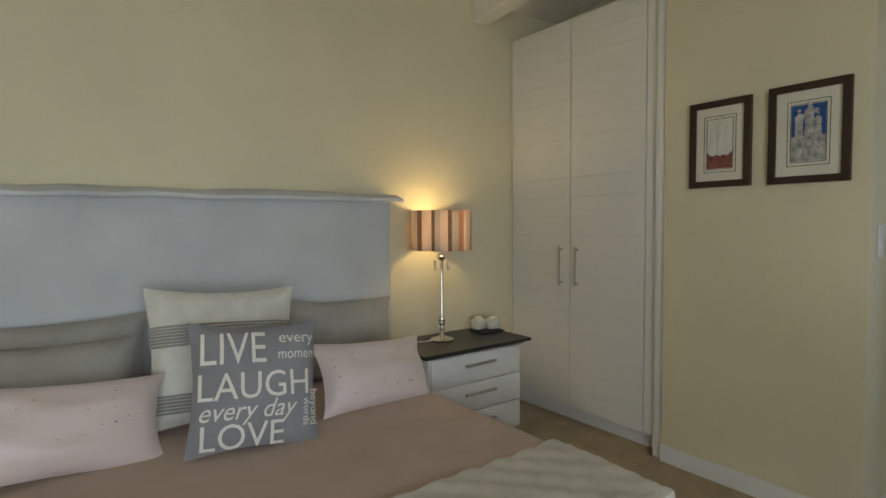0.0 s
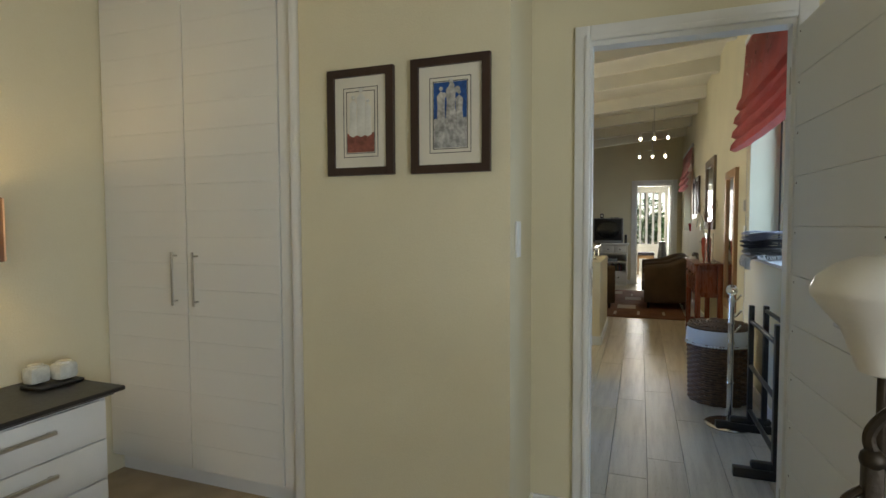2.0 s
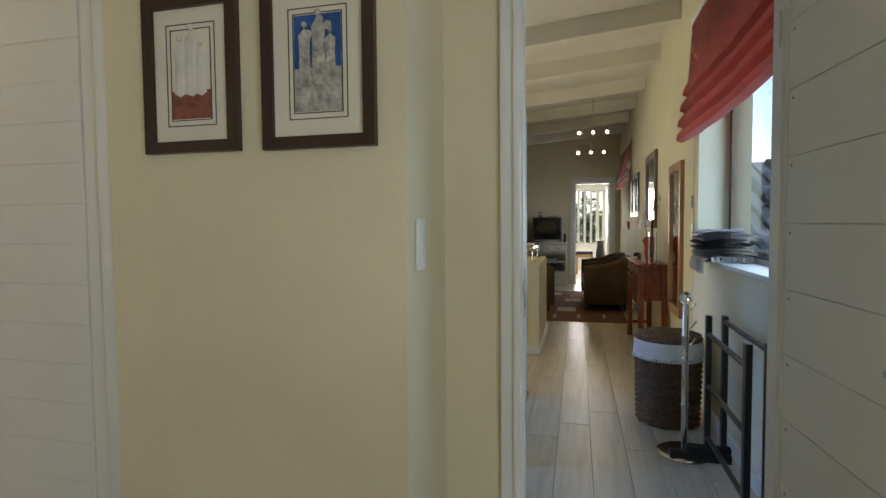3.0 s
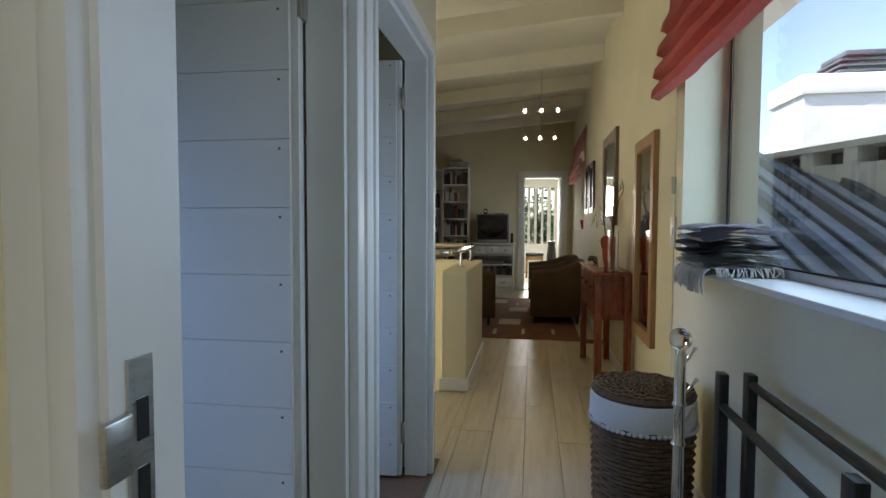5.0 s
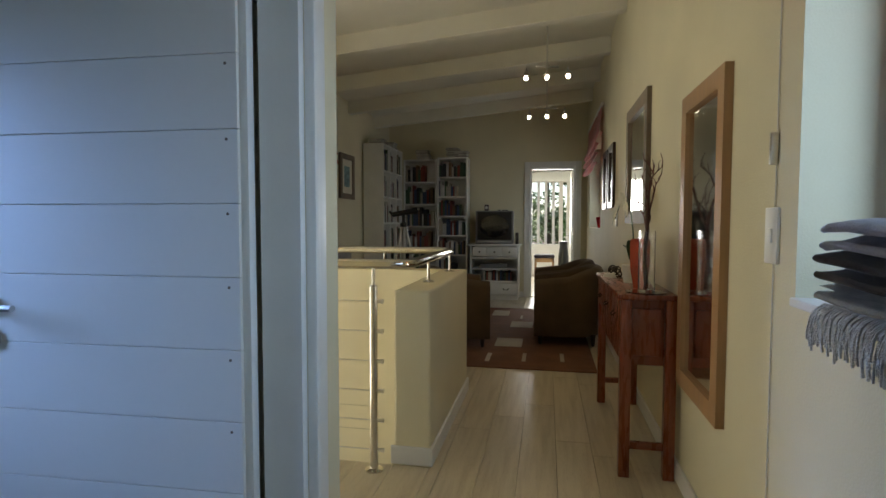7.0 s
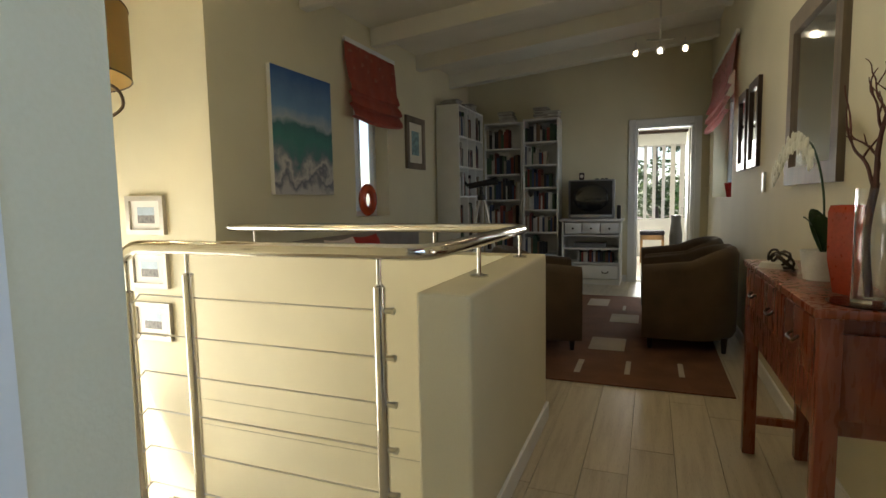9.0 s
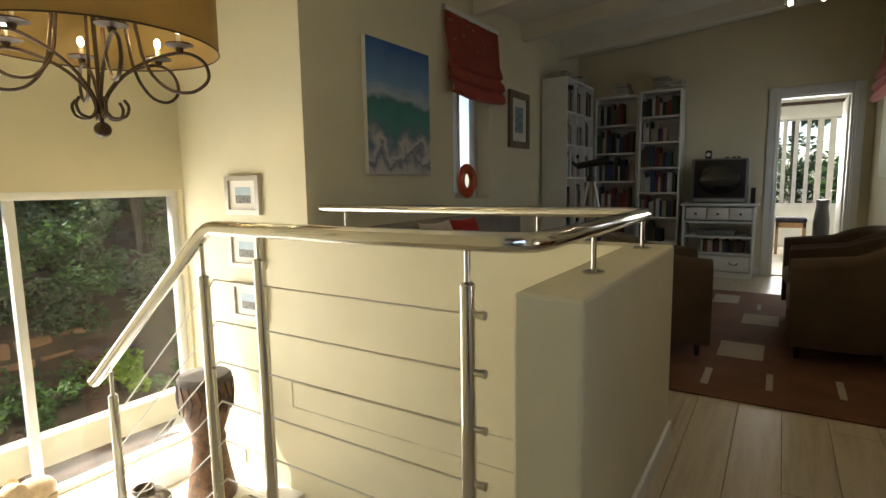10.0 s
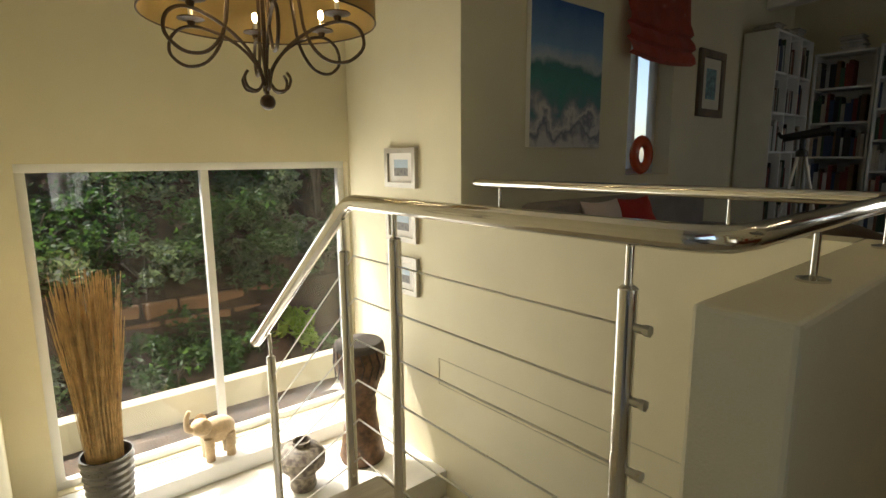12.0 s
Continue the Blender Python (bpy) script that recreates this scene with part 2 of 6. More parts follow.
wall("wall_hall_window", 3.365, -0.92, 13.2, -0.57, -0.2, TOP, [(3.85, 5.80, 1.05, 2.45), (11.0, 12.7, 1.17, 2.35)], "cream painted long hall wall with two deep windows")
wall("wall_hall_doors", 3.42, 0.67, 5.60, 0.78, -0.2, TOP, [(3.46, 4.40, -0.2, 2.06), (4.60, 5.54, -0.2, 2.06)], "cream painted hall wall with two doorways")
wall("wall_between_rooms", 4.46, 0.78, 4.54, 2.86, -0.2, TOP, [], "cream wall between two small rooms", CREAM)
wall("wall_small_rooms_north", 3.50, 2.86, 5.60, 3.0, -0.2, TOP, [(3.7, 4.3, 1.1, 2.0), (4.7, 5.5, 1.1, 2.0)], "cream wall with small windows")
wall("wall_stairs_west", 5.60, 0.67, 5.75, 4.25, -2.8, TOP, [], "cream painted wall end beside the stairwell")
wall("wall_stairs_window", 5.72, 4.05, 8.15, 4.25, -2.8, TOP, [(5.95, 7.98, -0.78, 1.17)], "cream painted stairwell wall above a tall window")
wall("wall_stairs_east", 8.0, 2.75, 8.15, 4.05, -2.8, TOP, [], "cream stairwell wall with three small framed photographs")
solid("parapet", B(8.0, 0.83, -2.8, 8.15, 2.75, 0.90), CREAM, "cream plastered parapet wall along the stairwell", "parapet")
hw = B(6.88, 0.64, -2.8, 8.15, 0.83, 0.90, bevel=0.012)
solid("half_wall", hw, CREAM, "cream plastered half wall beside the stairs, carrying a steel rail", "half wall")
wall("wall_lounge_north", 8.15, 2.75, 13.2, 2.98, -0.2, TOP, [(9.78, 10.47, 1.04, 2.35)], "cream lounge wall with a narrow deep window")
wall("wall_lounge_east", 13.2, -0.82, 13.34, 2.98, -0.2, TOP, [(-0.38, 0.34, -0.2, 2.14)], "cream lounge wall with an open doorway")
wall("wall_far_room_window", 16.6, -1.6, 16.75, 2.2, -0.2, TOP, [(-0.85, 1.2, 0.75, 2.15)], "white wall with a wide sunny window", WHITE)
wall("wall_far_room_south", 13.34, -1.75, 16.75, -1.6, -0.2, TOP, [], "white bedroom wall", WHITE)
wall("wall_far_room_north", 13.34, 2.2, 16.75, 2.35, -0.2, TOP, [], "white bedroom wall", WHITE)
wall("wall_stairs_south", 5.72, 0.52, 8.15, 0.64, -2.8, -0.2, [], "cream wall under the hall floor")
wall("wall_hall_lower", 6.86, 0.83, 6.88, 1.0, -0.3, -0.2, [], "cream edge under the landing")

bm = bmesh.new()
for x0, x1, y0, y1 in ((-2.5, 16.8, -2.3, 4.3),):
    vs = [bm.verts.new((x, y, ceiling_z(y) + dz)) for dz in (0, 0.12) for x, y in ((x0, y0), (x1, y0), (x1, y1), (x0, y1))]
    for q in ((3, 2, 1, 0), (4, 5, 6, 7), (0, 1, 5, 4), (1, 2, 6, 5), (2, 3, 7, 6), (3, 0, 4, 7)):
        bm.faces.new([vs[i] for i in q])
solid("ceiling", bm, CEIL, "white painted sloping timber ceiling", "ceiling")


def beam(x, y0, y1, w=0.11, depth=0.17):
    bm = bmesh.new()
    a = []
    for y in (y0, y1):
        z = ceiling_z(y)
        a += [bm.verts.new((x - w / 2, y, z + 0.02)), bm.verts.new((x + w / 2, y, z + 0.02)), bm.verts.new((x + w / 2, y, z - depth)), bm.verts.new((x - w / 2, y, z - depth))]
    for q in ((0, 1, 2, 3), (7, 6, 5, 4), (0, 4, 5, 1), (1, 5, 6, 2), (2, 6, 7, 3), (3, 7, 4, 0)):
        bm.faces.new([a[i] for i in q])
    bmesh.ops.bevel(bm, geom=bm.edges[:], offset=0.006, segments=1, affect="EDGES")
    solid("ceiling_beam", bm, CEIL, "white painted sloping ceiling beam", "beam")


for x in (-1.0, 0.2, 1.4):
    beam(x, -2.1, 2.86)
beam(2.62, -2.1, 2.86, 0.13)
for x in (4.35, 5.4):
    beam(x, -0.57, 0.64)
beam(6.6, -0.57, 4.05)
for x in (7.75,):
    beam(x, -0.57, 4.05)
for x in (9.05, 10.2, 11.3, 12.4):
    beam(x, -0.57, 2.75)

solid("floor_bedroom", B(-2.45, -2.25, -0.2, 3.36, 3.0, 0.0), CARPET, "tan carpeted bedroom floor", "floor")
floor = solid("floor", B(3.36, -0.82, -0.2, 13.34, 0.66, -0.012), JOINT, "whitewashed wooden plank floor with worn pale boards", "floor")
solid("floor_small_rooms", B(3.42, 0.66, -0.2, 5.72, 3.0, -0.004), mat("brown_tile_floor", (0.22, 0.13, 0.08), 0.5), "dark brown floor of two small rooms", "floor")
solid("floor_lounge", B(8.15, 0.66, -0.2, 13.34, 2.98, -0.012), JOINT, "whitewashed wooden plank lounge floor", "floor")
solid("floor_stair_head", B(5.72, 0.66, -0.2, 6.88, 1.95, -0.012), JOINT, "whitewashed plank floor at the head of the stairs", "floor")
solid("floor_far_room", B(13.34, -1.75, -0.2, 16.75, 2.35, 0.0), mat("pale_far_floor", (0.7, 0.64, 0.52), 0.4), "pale floor of the bedroom beyond", "floor")
solid("floor_lower", B(5.72, 0.52, -2.95, 8.15, 4.25, -2.8), STONE, "pale stone floor at the foot of the stairs", "floor")
solid("stair_landing", B(5.72, 2.90, -1.08, 8.0, 4.05, -0.90), STONE, "pale stone half landing of the stairs", "landing")
for i in range(4):
    z = -0.18 * (i + 1)
    y = 1.95 + 0.2375 * i
    solid("stair_tread", B(5.72, y, z - 0.3, 6.86, y + 0.2375, z, bevel=0.008), STONE, "pale stone stair tread", "stair")
for i in range(9):
    z = -0.90 - 0.18 * (i + 1)
    solid("stair_tread", B(6.90, 2.90 - 0.225 * (i + 1), z - 0.3, 8.0, 2.90 - 0.225 * i, z, bevel=0.008), STONE, "pale stone stair tread", "stair")
solid("window_ledge", B(5.73, 3.78, -0.90, 7.99, 4.05, -0.785, bevel=0.01), WHITE, "white window ledge above the half landing", "ledge")


def skirting(x0, y0, x1, y1, h=0.095):
    solid("baseboard", B(x0, y0, 0.0, x1, y1, h, bevel=0.005), WHITE, "white painted skirting board", "skirting")


skirting(2.874, 0.70, 2.89, 1.62)
skirting(2.874, 0.684, 3.30, 0.70)
skirting(3.284, 0.516, 3.30, 0.684)
skirting(3.42, -0.57, 13.2, -0.555)
skirting(6.88, 0.624, 8.15, 0.64)
skirting(6.864, 0.624, 6.88, 0.846)
skirting(13.185, 0.44, 13.2, 2.75)
skirting(8.15, 2.735, 13.2, 2.75)


def casing_x(name, x, side, y0, y1, zt, w=0.075):
    """Moulded architrave round an opening in a wall that runs across x."""
    t = thing(name, (x, (y0 + y1) / 2, 0), "white painted moulded door casing", "door casing", kind="structure")
    for i, (a, b) in enumerate(((y0 - w, y0), (y1, y1 + w))):
        bm = B(min(x, x + side * 0.02), a, 0, max(x, x + side * 0.02), b, zt + w, bevel=0.004)
        inner = b - 0.022 if i == 0 else a - 0.003
        box(bm, min(x, x + side * 0.03), inner, 0, max(x, x + side * 0.03), inner + 0.025, zt + w * 0.35, bevel=0.006)
        part("casing_side", bm, WHITE, t)
    bm = B(min(x, x + side * 0.02), y0, zt, max(x, x + side * 0.02), y1, zt + w, bevel=0.004)
    box(bm, min(x, x + side * 0.03), y0 + 0.003, zt - 0.003, max(x, x + side * 0.03), y1 - 0.003, zt + 0.022, bevel=0.006)
    part("casing_head", bm, WHITE, t)
    return t


def casing_y(name, y, side, x0, x1, zt, w=0.085):
    t = thing(name, ((x0 + x1) / 2, y, 0), "white painted moulded door casing", "door casing", kind="structure")
    for i, (a, b) in enumerate(((x0 - w, x0), (x1, x1 + w))):
        bm = B(a, min(y, y + side * 0.02), 0, b, max(y, y + side * 0.02), zt + w, bevel=0.004)
        inner = b - 0.027 if i == 0 else a - 0.003
        box(bm, inner, min(y, y + side * 0.03), 0, inner + 0.03, max(y, y + side * 0.03), zt + 0.03, bevel=0.006)
        part("casing_side", bm, WHITE, t)
    bm = B(x0, min(y, y + side * 0.02), zt, x1, max(y, y + side * 0.02), zt + w, bevel=0.004)
    box(bm, x0 + 0.003, min(y, y + side * 0.03), zt - 0.003, x1 - 0.003, max(y, y + side * 0.03), zt + 0.027, bevel=0.006)
    part("casing_head", bm, WHITE, t)
    return t


def jamb(name, x0, y0, x1, y1, zt, along_x):
    """Lining boards inside an opening."""
    t = thing(name, ((x0 + x1) / 2, (y0 + y1) / 2, 0), "white painted door frame lining", "door frame", kind="structure")
    e = 0.028
    if along_x:
        part("lining", B(x0, y0 + 0.001, 0, x0 + e, y1 - 0.001, zt), WHITE, t)
        part("lining", B(x1 - e, y0 + 0.001, 0, x1, y1 - 0.001, zt), WHITE, t)
        part("lining_head", B(x0 + e, y0 + 0.001, zt - e, x1 - e, y1 - 0.001, zt), WHITE, t)
    else:
        part("lining", B(x0 + 0.001, y0, 0, x1 - 0.001, y0 + e, zt), WHITE, t)
        part("lining", B(x0 + 0.001, y1 - e, 0, x1 - 0.001, y1, zt), WHITE, t)
        part("lining_head", B(x0 + 0.001, y0 + e, zt - e, x1 - 0.001, y1 - e, zt), WHITE, t)
    return t


casing_x("trim_bedroom_door", 3.30, -1, -0.295, 0.452, 2.075, 0.062)
frame_bed = jamb("door_frame_bedroom", 3.287, -0.305, 3.365, 0.47, 2.08, False)
part("strike_plate", B(3.303, 0.4395, 1.00, 3.327, 0.4425, 1.155), BRUSHED, frame_bed, "brushed steel strike plate")
part("strike_slot", B(3.310, 0.4385, 1.095, 3.321, 0.4396, 1.125), BLACK, frame_bed)
part("strike_slot", B(3.310, 0.4385, 1.035, 3.321, 0.4396, 1.075), BLACK, frame_bed)
part("strike_lip", B(3.278, 0.436, 1.075, 3.304, 0.4425, 1.118, bevel=0.002), BRUSHED, frame_bed)
casing_y("trim_first_doorway", 0.67, -1, 3.46, 4.40, 2.06)
casing_y("trim_second_doorway", 0.67, -1, 4.60, 5.54, 2.06)
jamb("door_frame_first", 3.46, 0.67, 4.40, 0.78, 2.06, True)
jamb("door_frame_second", 4.60, 0.67, 5.54, 0.78, 2.06, True)
casing_x("trim_far_door", 13.2, -1, -0.38, 0.34, 2.14, 0.095)
jamb("door_frame_far", 13.2, -0.38, 13.34, 0.34, 2.14, False)


def board_door(name, width, height, m, label, boards=11, hinge_side=1):
    """A ledged door of horizontal boards: it lies along +x from its hinge, faces -y."""
    t = thing(name, (0, 0, 0), label, "door")
    part("core", B(0, 0.012, 0.008, width, 0.03, height), BOARD, t)
    part("edge_strip", B(-0.001, -0.001, 0.008, 0.018, 0.031, height, bevel=0.002), WHITE, t)
    part("edge_strip", B(width - 0.018, -0.001, 0.008, width + 0.001, 0.031, height, bevel=0.002), WHITE, t)
    bh = (height - 0.01) / boards
    me = None
    for side in (0, 1):
        for i in range(boards):
            if me is None:
                bm = B(0.02, 0, 0, width - 0.02, 0.012, bh - 0.0012, bevel=0.0022)
                o = part("board", bm, BOARD, t, smooth=False)
                me = o.data
            else:
                o = new("board", me)
                o.parent = t
            o.location = (0, side * 0.030, 0.009 + i * bh)
    me = None
    for side in (0, 1):
        for i in range(boards):
            for x in (0.05, width - 0.05):
                if me is None:
                    o = part("nail_head", cyl(bmesh.new(), (0, -0.0006, 0), (0, 0.002, 0), 0.004, n=8), GREYWOOD, t, "dark sunken nail head")
                    me = o.data
                else:
                    o = new("nail_head", me)
                    o.parent = t
                o.location = (x, 0.0 if side == 0 else 0.0406, 0.009 + (i + 0.86) * bh)
    hx = width - 0.06
    for s in (-1, 1):
        yy = -0.002 if s < 0 else 0.044
        bm = bmesh.new()
        cyl(bm, (hx, yy, 1.02), (hx, yy + s * 0.008, 1.02), 0.026, n=20)
        cyl(bm, (hx, yy, 1.02), (hx, yy + s * 0.05, 1.02), 0.009)
        tube(bm, [(hx, yy + s * 0.05, 1.02), (hx - 0.03, yy + s * 0.055, 1.02), (hx - 0.12, yy + s * 0.05, 1.02)], 0.009)
        part("door_handle", bm, BRUSHED, t, "brushed steel lever handle")
        part("lock_rose", cyl(bmesh.new(), (hx, yy, 0.93), (hx, yy + s * 0.007, 0.93), 0.026, n=20), BRUSHED, t, "round steel lock rose")
    for z in (0.22, 1.84):
        bm = B(-0.012, -0.004, z - 0.05, 0.0, 0.036, z + 0.05, bevel=0.001)
        cyl(bm, (-0.006, -0.008, z - 0.05), (-0.006, -0.008, z + 0.05), 0.007, n=10)
        part("hinge", bm, BRUSHED, t, "steel hinge")
    t.matrix_basis = m
    return t


board_door("door_bedroom", 0.75, 2.03, pose(3.297, -0.288, 0.004, 0, 0, 184), "white board door standing open into the bedroom")
board_door("door_first_room", 0.80, 2.02, pose(4.365, 0.785, 0.004, 0, 0, 91), "white horizontal-board door standing open into a small room")
board_door("door_second_room", 0.80, 2.02, pose(5.505, 0.79, 0.004, 0, 0, 92), "white horizontal-board door standing open into a small room")

# ---- bedroom ----
cup = thing("built_in_cupboard", (2.95, 2.3, 0), "tall white built-in cupboard with two boarded doors", "cupboard")
part("carcass", B(2.965, 1.76, 0.10, 3.42, 2.855, 2.66), WHITE, cup)
part("plinth", B(3.0, 1.66, 0.0, 3.42, 2.855, 0.10), WHITE, cup)
part("side_panel", B(2.935, 1.685, 0.10, 3.42, 1.758, 2.95), BOARD, cup)
part("post_trim", B(2.905, 1.621, 0.0, 2.95, 1.684, 2.98, bevel=0.006), WHITE, cup)
for y0, y1, hy in ((1.765, 2.307, 2.245), (2.311, 2.853, 2.375)):
    d = part("cupboard_door", B(2.942, y0, 0.105, 2.962, y1, 2.655), BOARD, cup)
    bh = 0.1275
    me = None
    for i in range(20):
        if me is None:
            o = part("board", B(2.932, y0 + 0.001, 0.0, 2.943, y1 - 0.001, bh - 0.0006, bevel=0.0012), BOARD, d, smooth=False)
            me = o.data
        else:
            o = new("board", me)
            o.parent = d
        o.location = (0, 0, 0.105 + i * bh)
    bm = bmesh.new()
    tube(bm, [(2.90, hy, 0.92), (2.90, hy, 1.18)], 0.006)
    for z in (0.94, 1.16):
        cyl(bm, (2.90, hy, z), (2.934, hy, z), 0.005, n=8)
    part("handle", bm, BRUSHED, d, "slim brushed steel bar handle")


def pillow(w, h, t, nu=22, nv=18, pinch=0.10, seed=0):
    """A stuffed cushion lying in x-z, its middle at the origin."""
    bm = bmesh.new()
    grid = {}
    for s in (1, -1):
        for i in range(nu + 1):
            for j in range(nv + 1):
                u, v = 2 * i / nu - 1, 2 * j / nv - 1
                edge = i in (0, nu) or j in (0, nv)
                if s < 0 and edge:
                    grid[s, i, j] = grid[1, i, j]
                    continue
                k = (1 - abs(u) ** 2.6) ** 0.55 * (1 - abs(v) ** 2.6) ** 0.55
                wob = noise.noise(Vector((u * 2.1 + seed, v * 2.3, seed * 1.7)))
                bx = u * w / 2 * (1 - pinch * (1 - v * v) * abs(u))
                bz = v * h / 2 * (1 - pinch * (1 - u * u) * abs(v))
                grid[s, i, j] = bm.verts.new((bx + 0.006 * wob, -s * (t / 2 * k * (1 + 0.25 * wob)), bz + 0.01 * wob * k))
    for s in (1, -1):
        for i in range(nu):
            for j in range(nv):
                q = [grid[s, i, j], grid[s, i + 1, j], grid[s, i + 1, j + 1], grid[s, i, j + 1]]
                bm.faces.new(q if s > 0 else q[::-1])
    return bm


def cushion(name, w, h, t, m, material, label, category="cushion", seed=0, part_name="cover"):
    o = thing(name, (0, 0, 0), label, category)
    part(part_name, pillow(w, h, t, seed=seed), material, o)
    o.matrix_basis = m
    return o


bed = thing("bed", (0.75, 1.8, 0), "made double bed with a taupe bedspread and ivory quilt", "bed")
part("bed_base", B(-0.12, 0.86, 0.08, 1.66, 2.74, 0.32, bevel=0.02), TAUPE, bed)
for x, y in ((-0.05, 0.95), (1.58, 0.95), (-0.05, 2.65), (1.58, 2.65)):
    part("leg", cyl(bmesh.new(), (x, y, 0), (x, y, 0.09), 0.025), DARK, bed)
bm = bmesh.new()
box(bm, -0.15, 0.83, 0.18, 1.69, 2.74, 0.515, bevel=0.05)
bmesh.ops.subdivide_edges(bm, edges=[e for e in bm.edges if e.calc_length() > 0.3], cuts=14, use_grid_fill=True)
for v in bm.verts:
    v.co.z += 0.006 * noise.noise(v.co * 3.0)
part("bedspread", bm, COVER, bed, "taupe pink bedspread tucked over the mattress")
bm = bmesh.new()
nx, ny = 76, 34
g = []
for i in range(nx + 1):
    row = []
    for j in range(ny + 1):
        x, y = -0.17 + 1.88 * i / nx, 0.81 + 0.50 * j / ny
        qx, qy = abs(math.sin(math.pi * (x + y) / 0.13)), abs(math.sin(math.pi * (x - y) / 0.13))
        z = 0.525 + 0.012 * (qx * qy) ** 0.5 + 0.008 * noise.noise(Vector((x * 3, y * 3, 1)))
        if x > 1.66:
            z -= (x - 1.66) * 3.2
        if y < 0.84:
            z -= (0.84 - y) * 6
        row.append(bm.verts.new((x, y, z)))
    g.append(row)
for i in range(nx):
    for j in range(ny):
        bm.faces.new((g[i][j], g[i + 1][j], g[i + 1][j + 1], g[i][j + 1]))
ext = bmesh.ops.extrude_face_region(bm, geom=bm.faces[:])
bmesh.ops.translate(bm, vec=(0, 0, -0.012), verts=[e for e in ext["geom"] if isinstance(e, bmesh.types.BMVert)])
quilt = thing("quilt", (0.75, 1.05, 0.52), "ivory diamond-quilted throw over the foot of the bed", "quilt")
part("quilted_cover", bm, QUILT, quilt)

bm = B(-0.22, 2.74, 0.1, 1.83, 2.855, 1.50, bevel=0.035)
head = thing("headboard", (0.8, 2.8, 0.1), "tall padded headboard in pale blue-grey linen", "headboard")
part("upholstery", bm, BLUEGREY, head)
bm = bmesh.new()
bmesh.ops.create_grid(bm, x_segments=40, y_segments=2, size=0.5)
for v in bm.verts:
    fx, fy = v.co.x + 0.5, v.co.y + 0.5
    v.co = Vector((-0.26 + 2.14 * fx, 2.69 + 0.168 * fy, 1.515 + 0.012 * noise.noise(Vector((fx * 9, fy, 0))) - (0.03 if fy < 0.1 else 0)))
bmesh.ops.solidify(bm, geom=bm.faces[:], thickness=0.018)
part("top_flap", bm, BLUEGREY, head, "loose linen flap over the headboard's top")

cushion("pillow", 0.66, 0.44, 0.16, pose(1.42, 2.62, 0.72, -14, 3, -2), GREYLINEN, "plump grey linen pillow against the headboard", "pillow", 1)
cushion("pillow", 0.72, 0.44, 0.16, pose(0.16, 2.64, 0.74, -12, 0, 2), GREYLINEN, "plump grey linen pillow against the headboard", "pillow", 2)
cushion("pillow", 0.70, 0.42, 0.17, pose(0.10, 2.44, 0.70, -22, 3, 3), GREYLINEN, "second grey linen pillow leaning on another", "pillow", 3)
ivory = cushion("square_cushion", 0.62, 0.58, 0.15, pose(0.76, 2.36, 0.79, -17, 3, -3), IVORY, "large ivory velvet cushion with grey ribbed bands", "cushion", 4)
for zc, n in ((0.04, 7), (-0.22, 6)):
    for k in range(n):
        z = zc + 0.013 * k
        bm = bmesh.new()
        tube(bm, [(u * 0.285, -0.008 - 0.075 * (1 - abs(u) ** 2.6) ** 0.55 * (1 - abs(z / 0.29) ** 2.6) ** 0.55 * 1.1, z) for u in [i / 9 - 1 for i in range(19)]], 0.004, 6)
        o = link("rib", bm, GREYLINEN, True)
        o.parent = ivory
sequins = mat("sequin_silver", (0.85, 0.83, 0.8), 0.12, 1.0, vary=0, bump=0)
sat_label = "rose satin bolster cushion sewn with clear sequins"
for m, w, seed in ((pose(1.37, 2.15, 0.645, -28, 4, 4), 0.60, 5), (pose(0.17, 2.16, 0.66, -28, 6, 3), 0.66, 6)):
    c = cushion("satin_cushion", w, 0.33, 0.17, m, SATIN, sat_label, "cushion", seed)
    rs = random.Random(seed)
    me = None
    for k in range(26):
        u, v = rs.uniform(-0.8, 0.8), rs.uniform(-0.7, 0.7)
        kk = (1 - abs(u) ** 2.6) ** 0.55 * (1 - abs(v) ** 2.6) ** 0.55
        if me is None:
            bm = ball(bmesh.new(), (0, 0, 0), 0.0045, 8)
            o = link("sequin", bm, sequins, True)
            me = o.data
        else:
            o = new("sequin", me)
        o.parent = c
        o.location = (u * w / 2 * 0.97, -0.08 * kk * 1.06 - 0.003, v * 0.145)
slate = cushion("lettered_cushion", 0.48, 0.48, 0.13, pose(0.775, 2.0, 0.735, -17, 4, -8), SLATE, "slate grey knitted cushion with woven cream words", "cushion", 7)


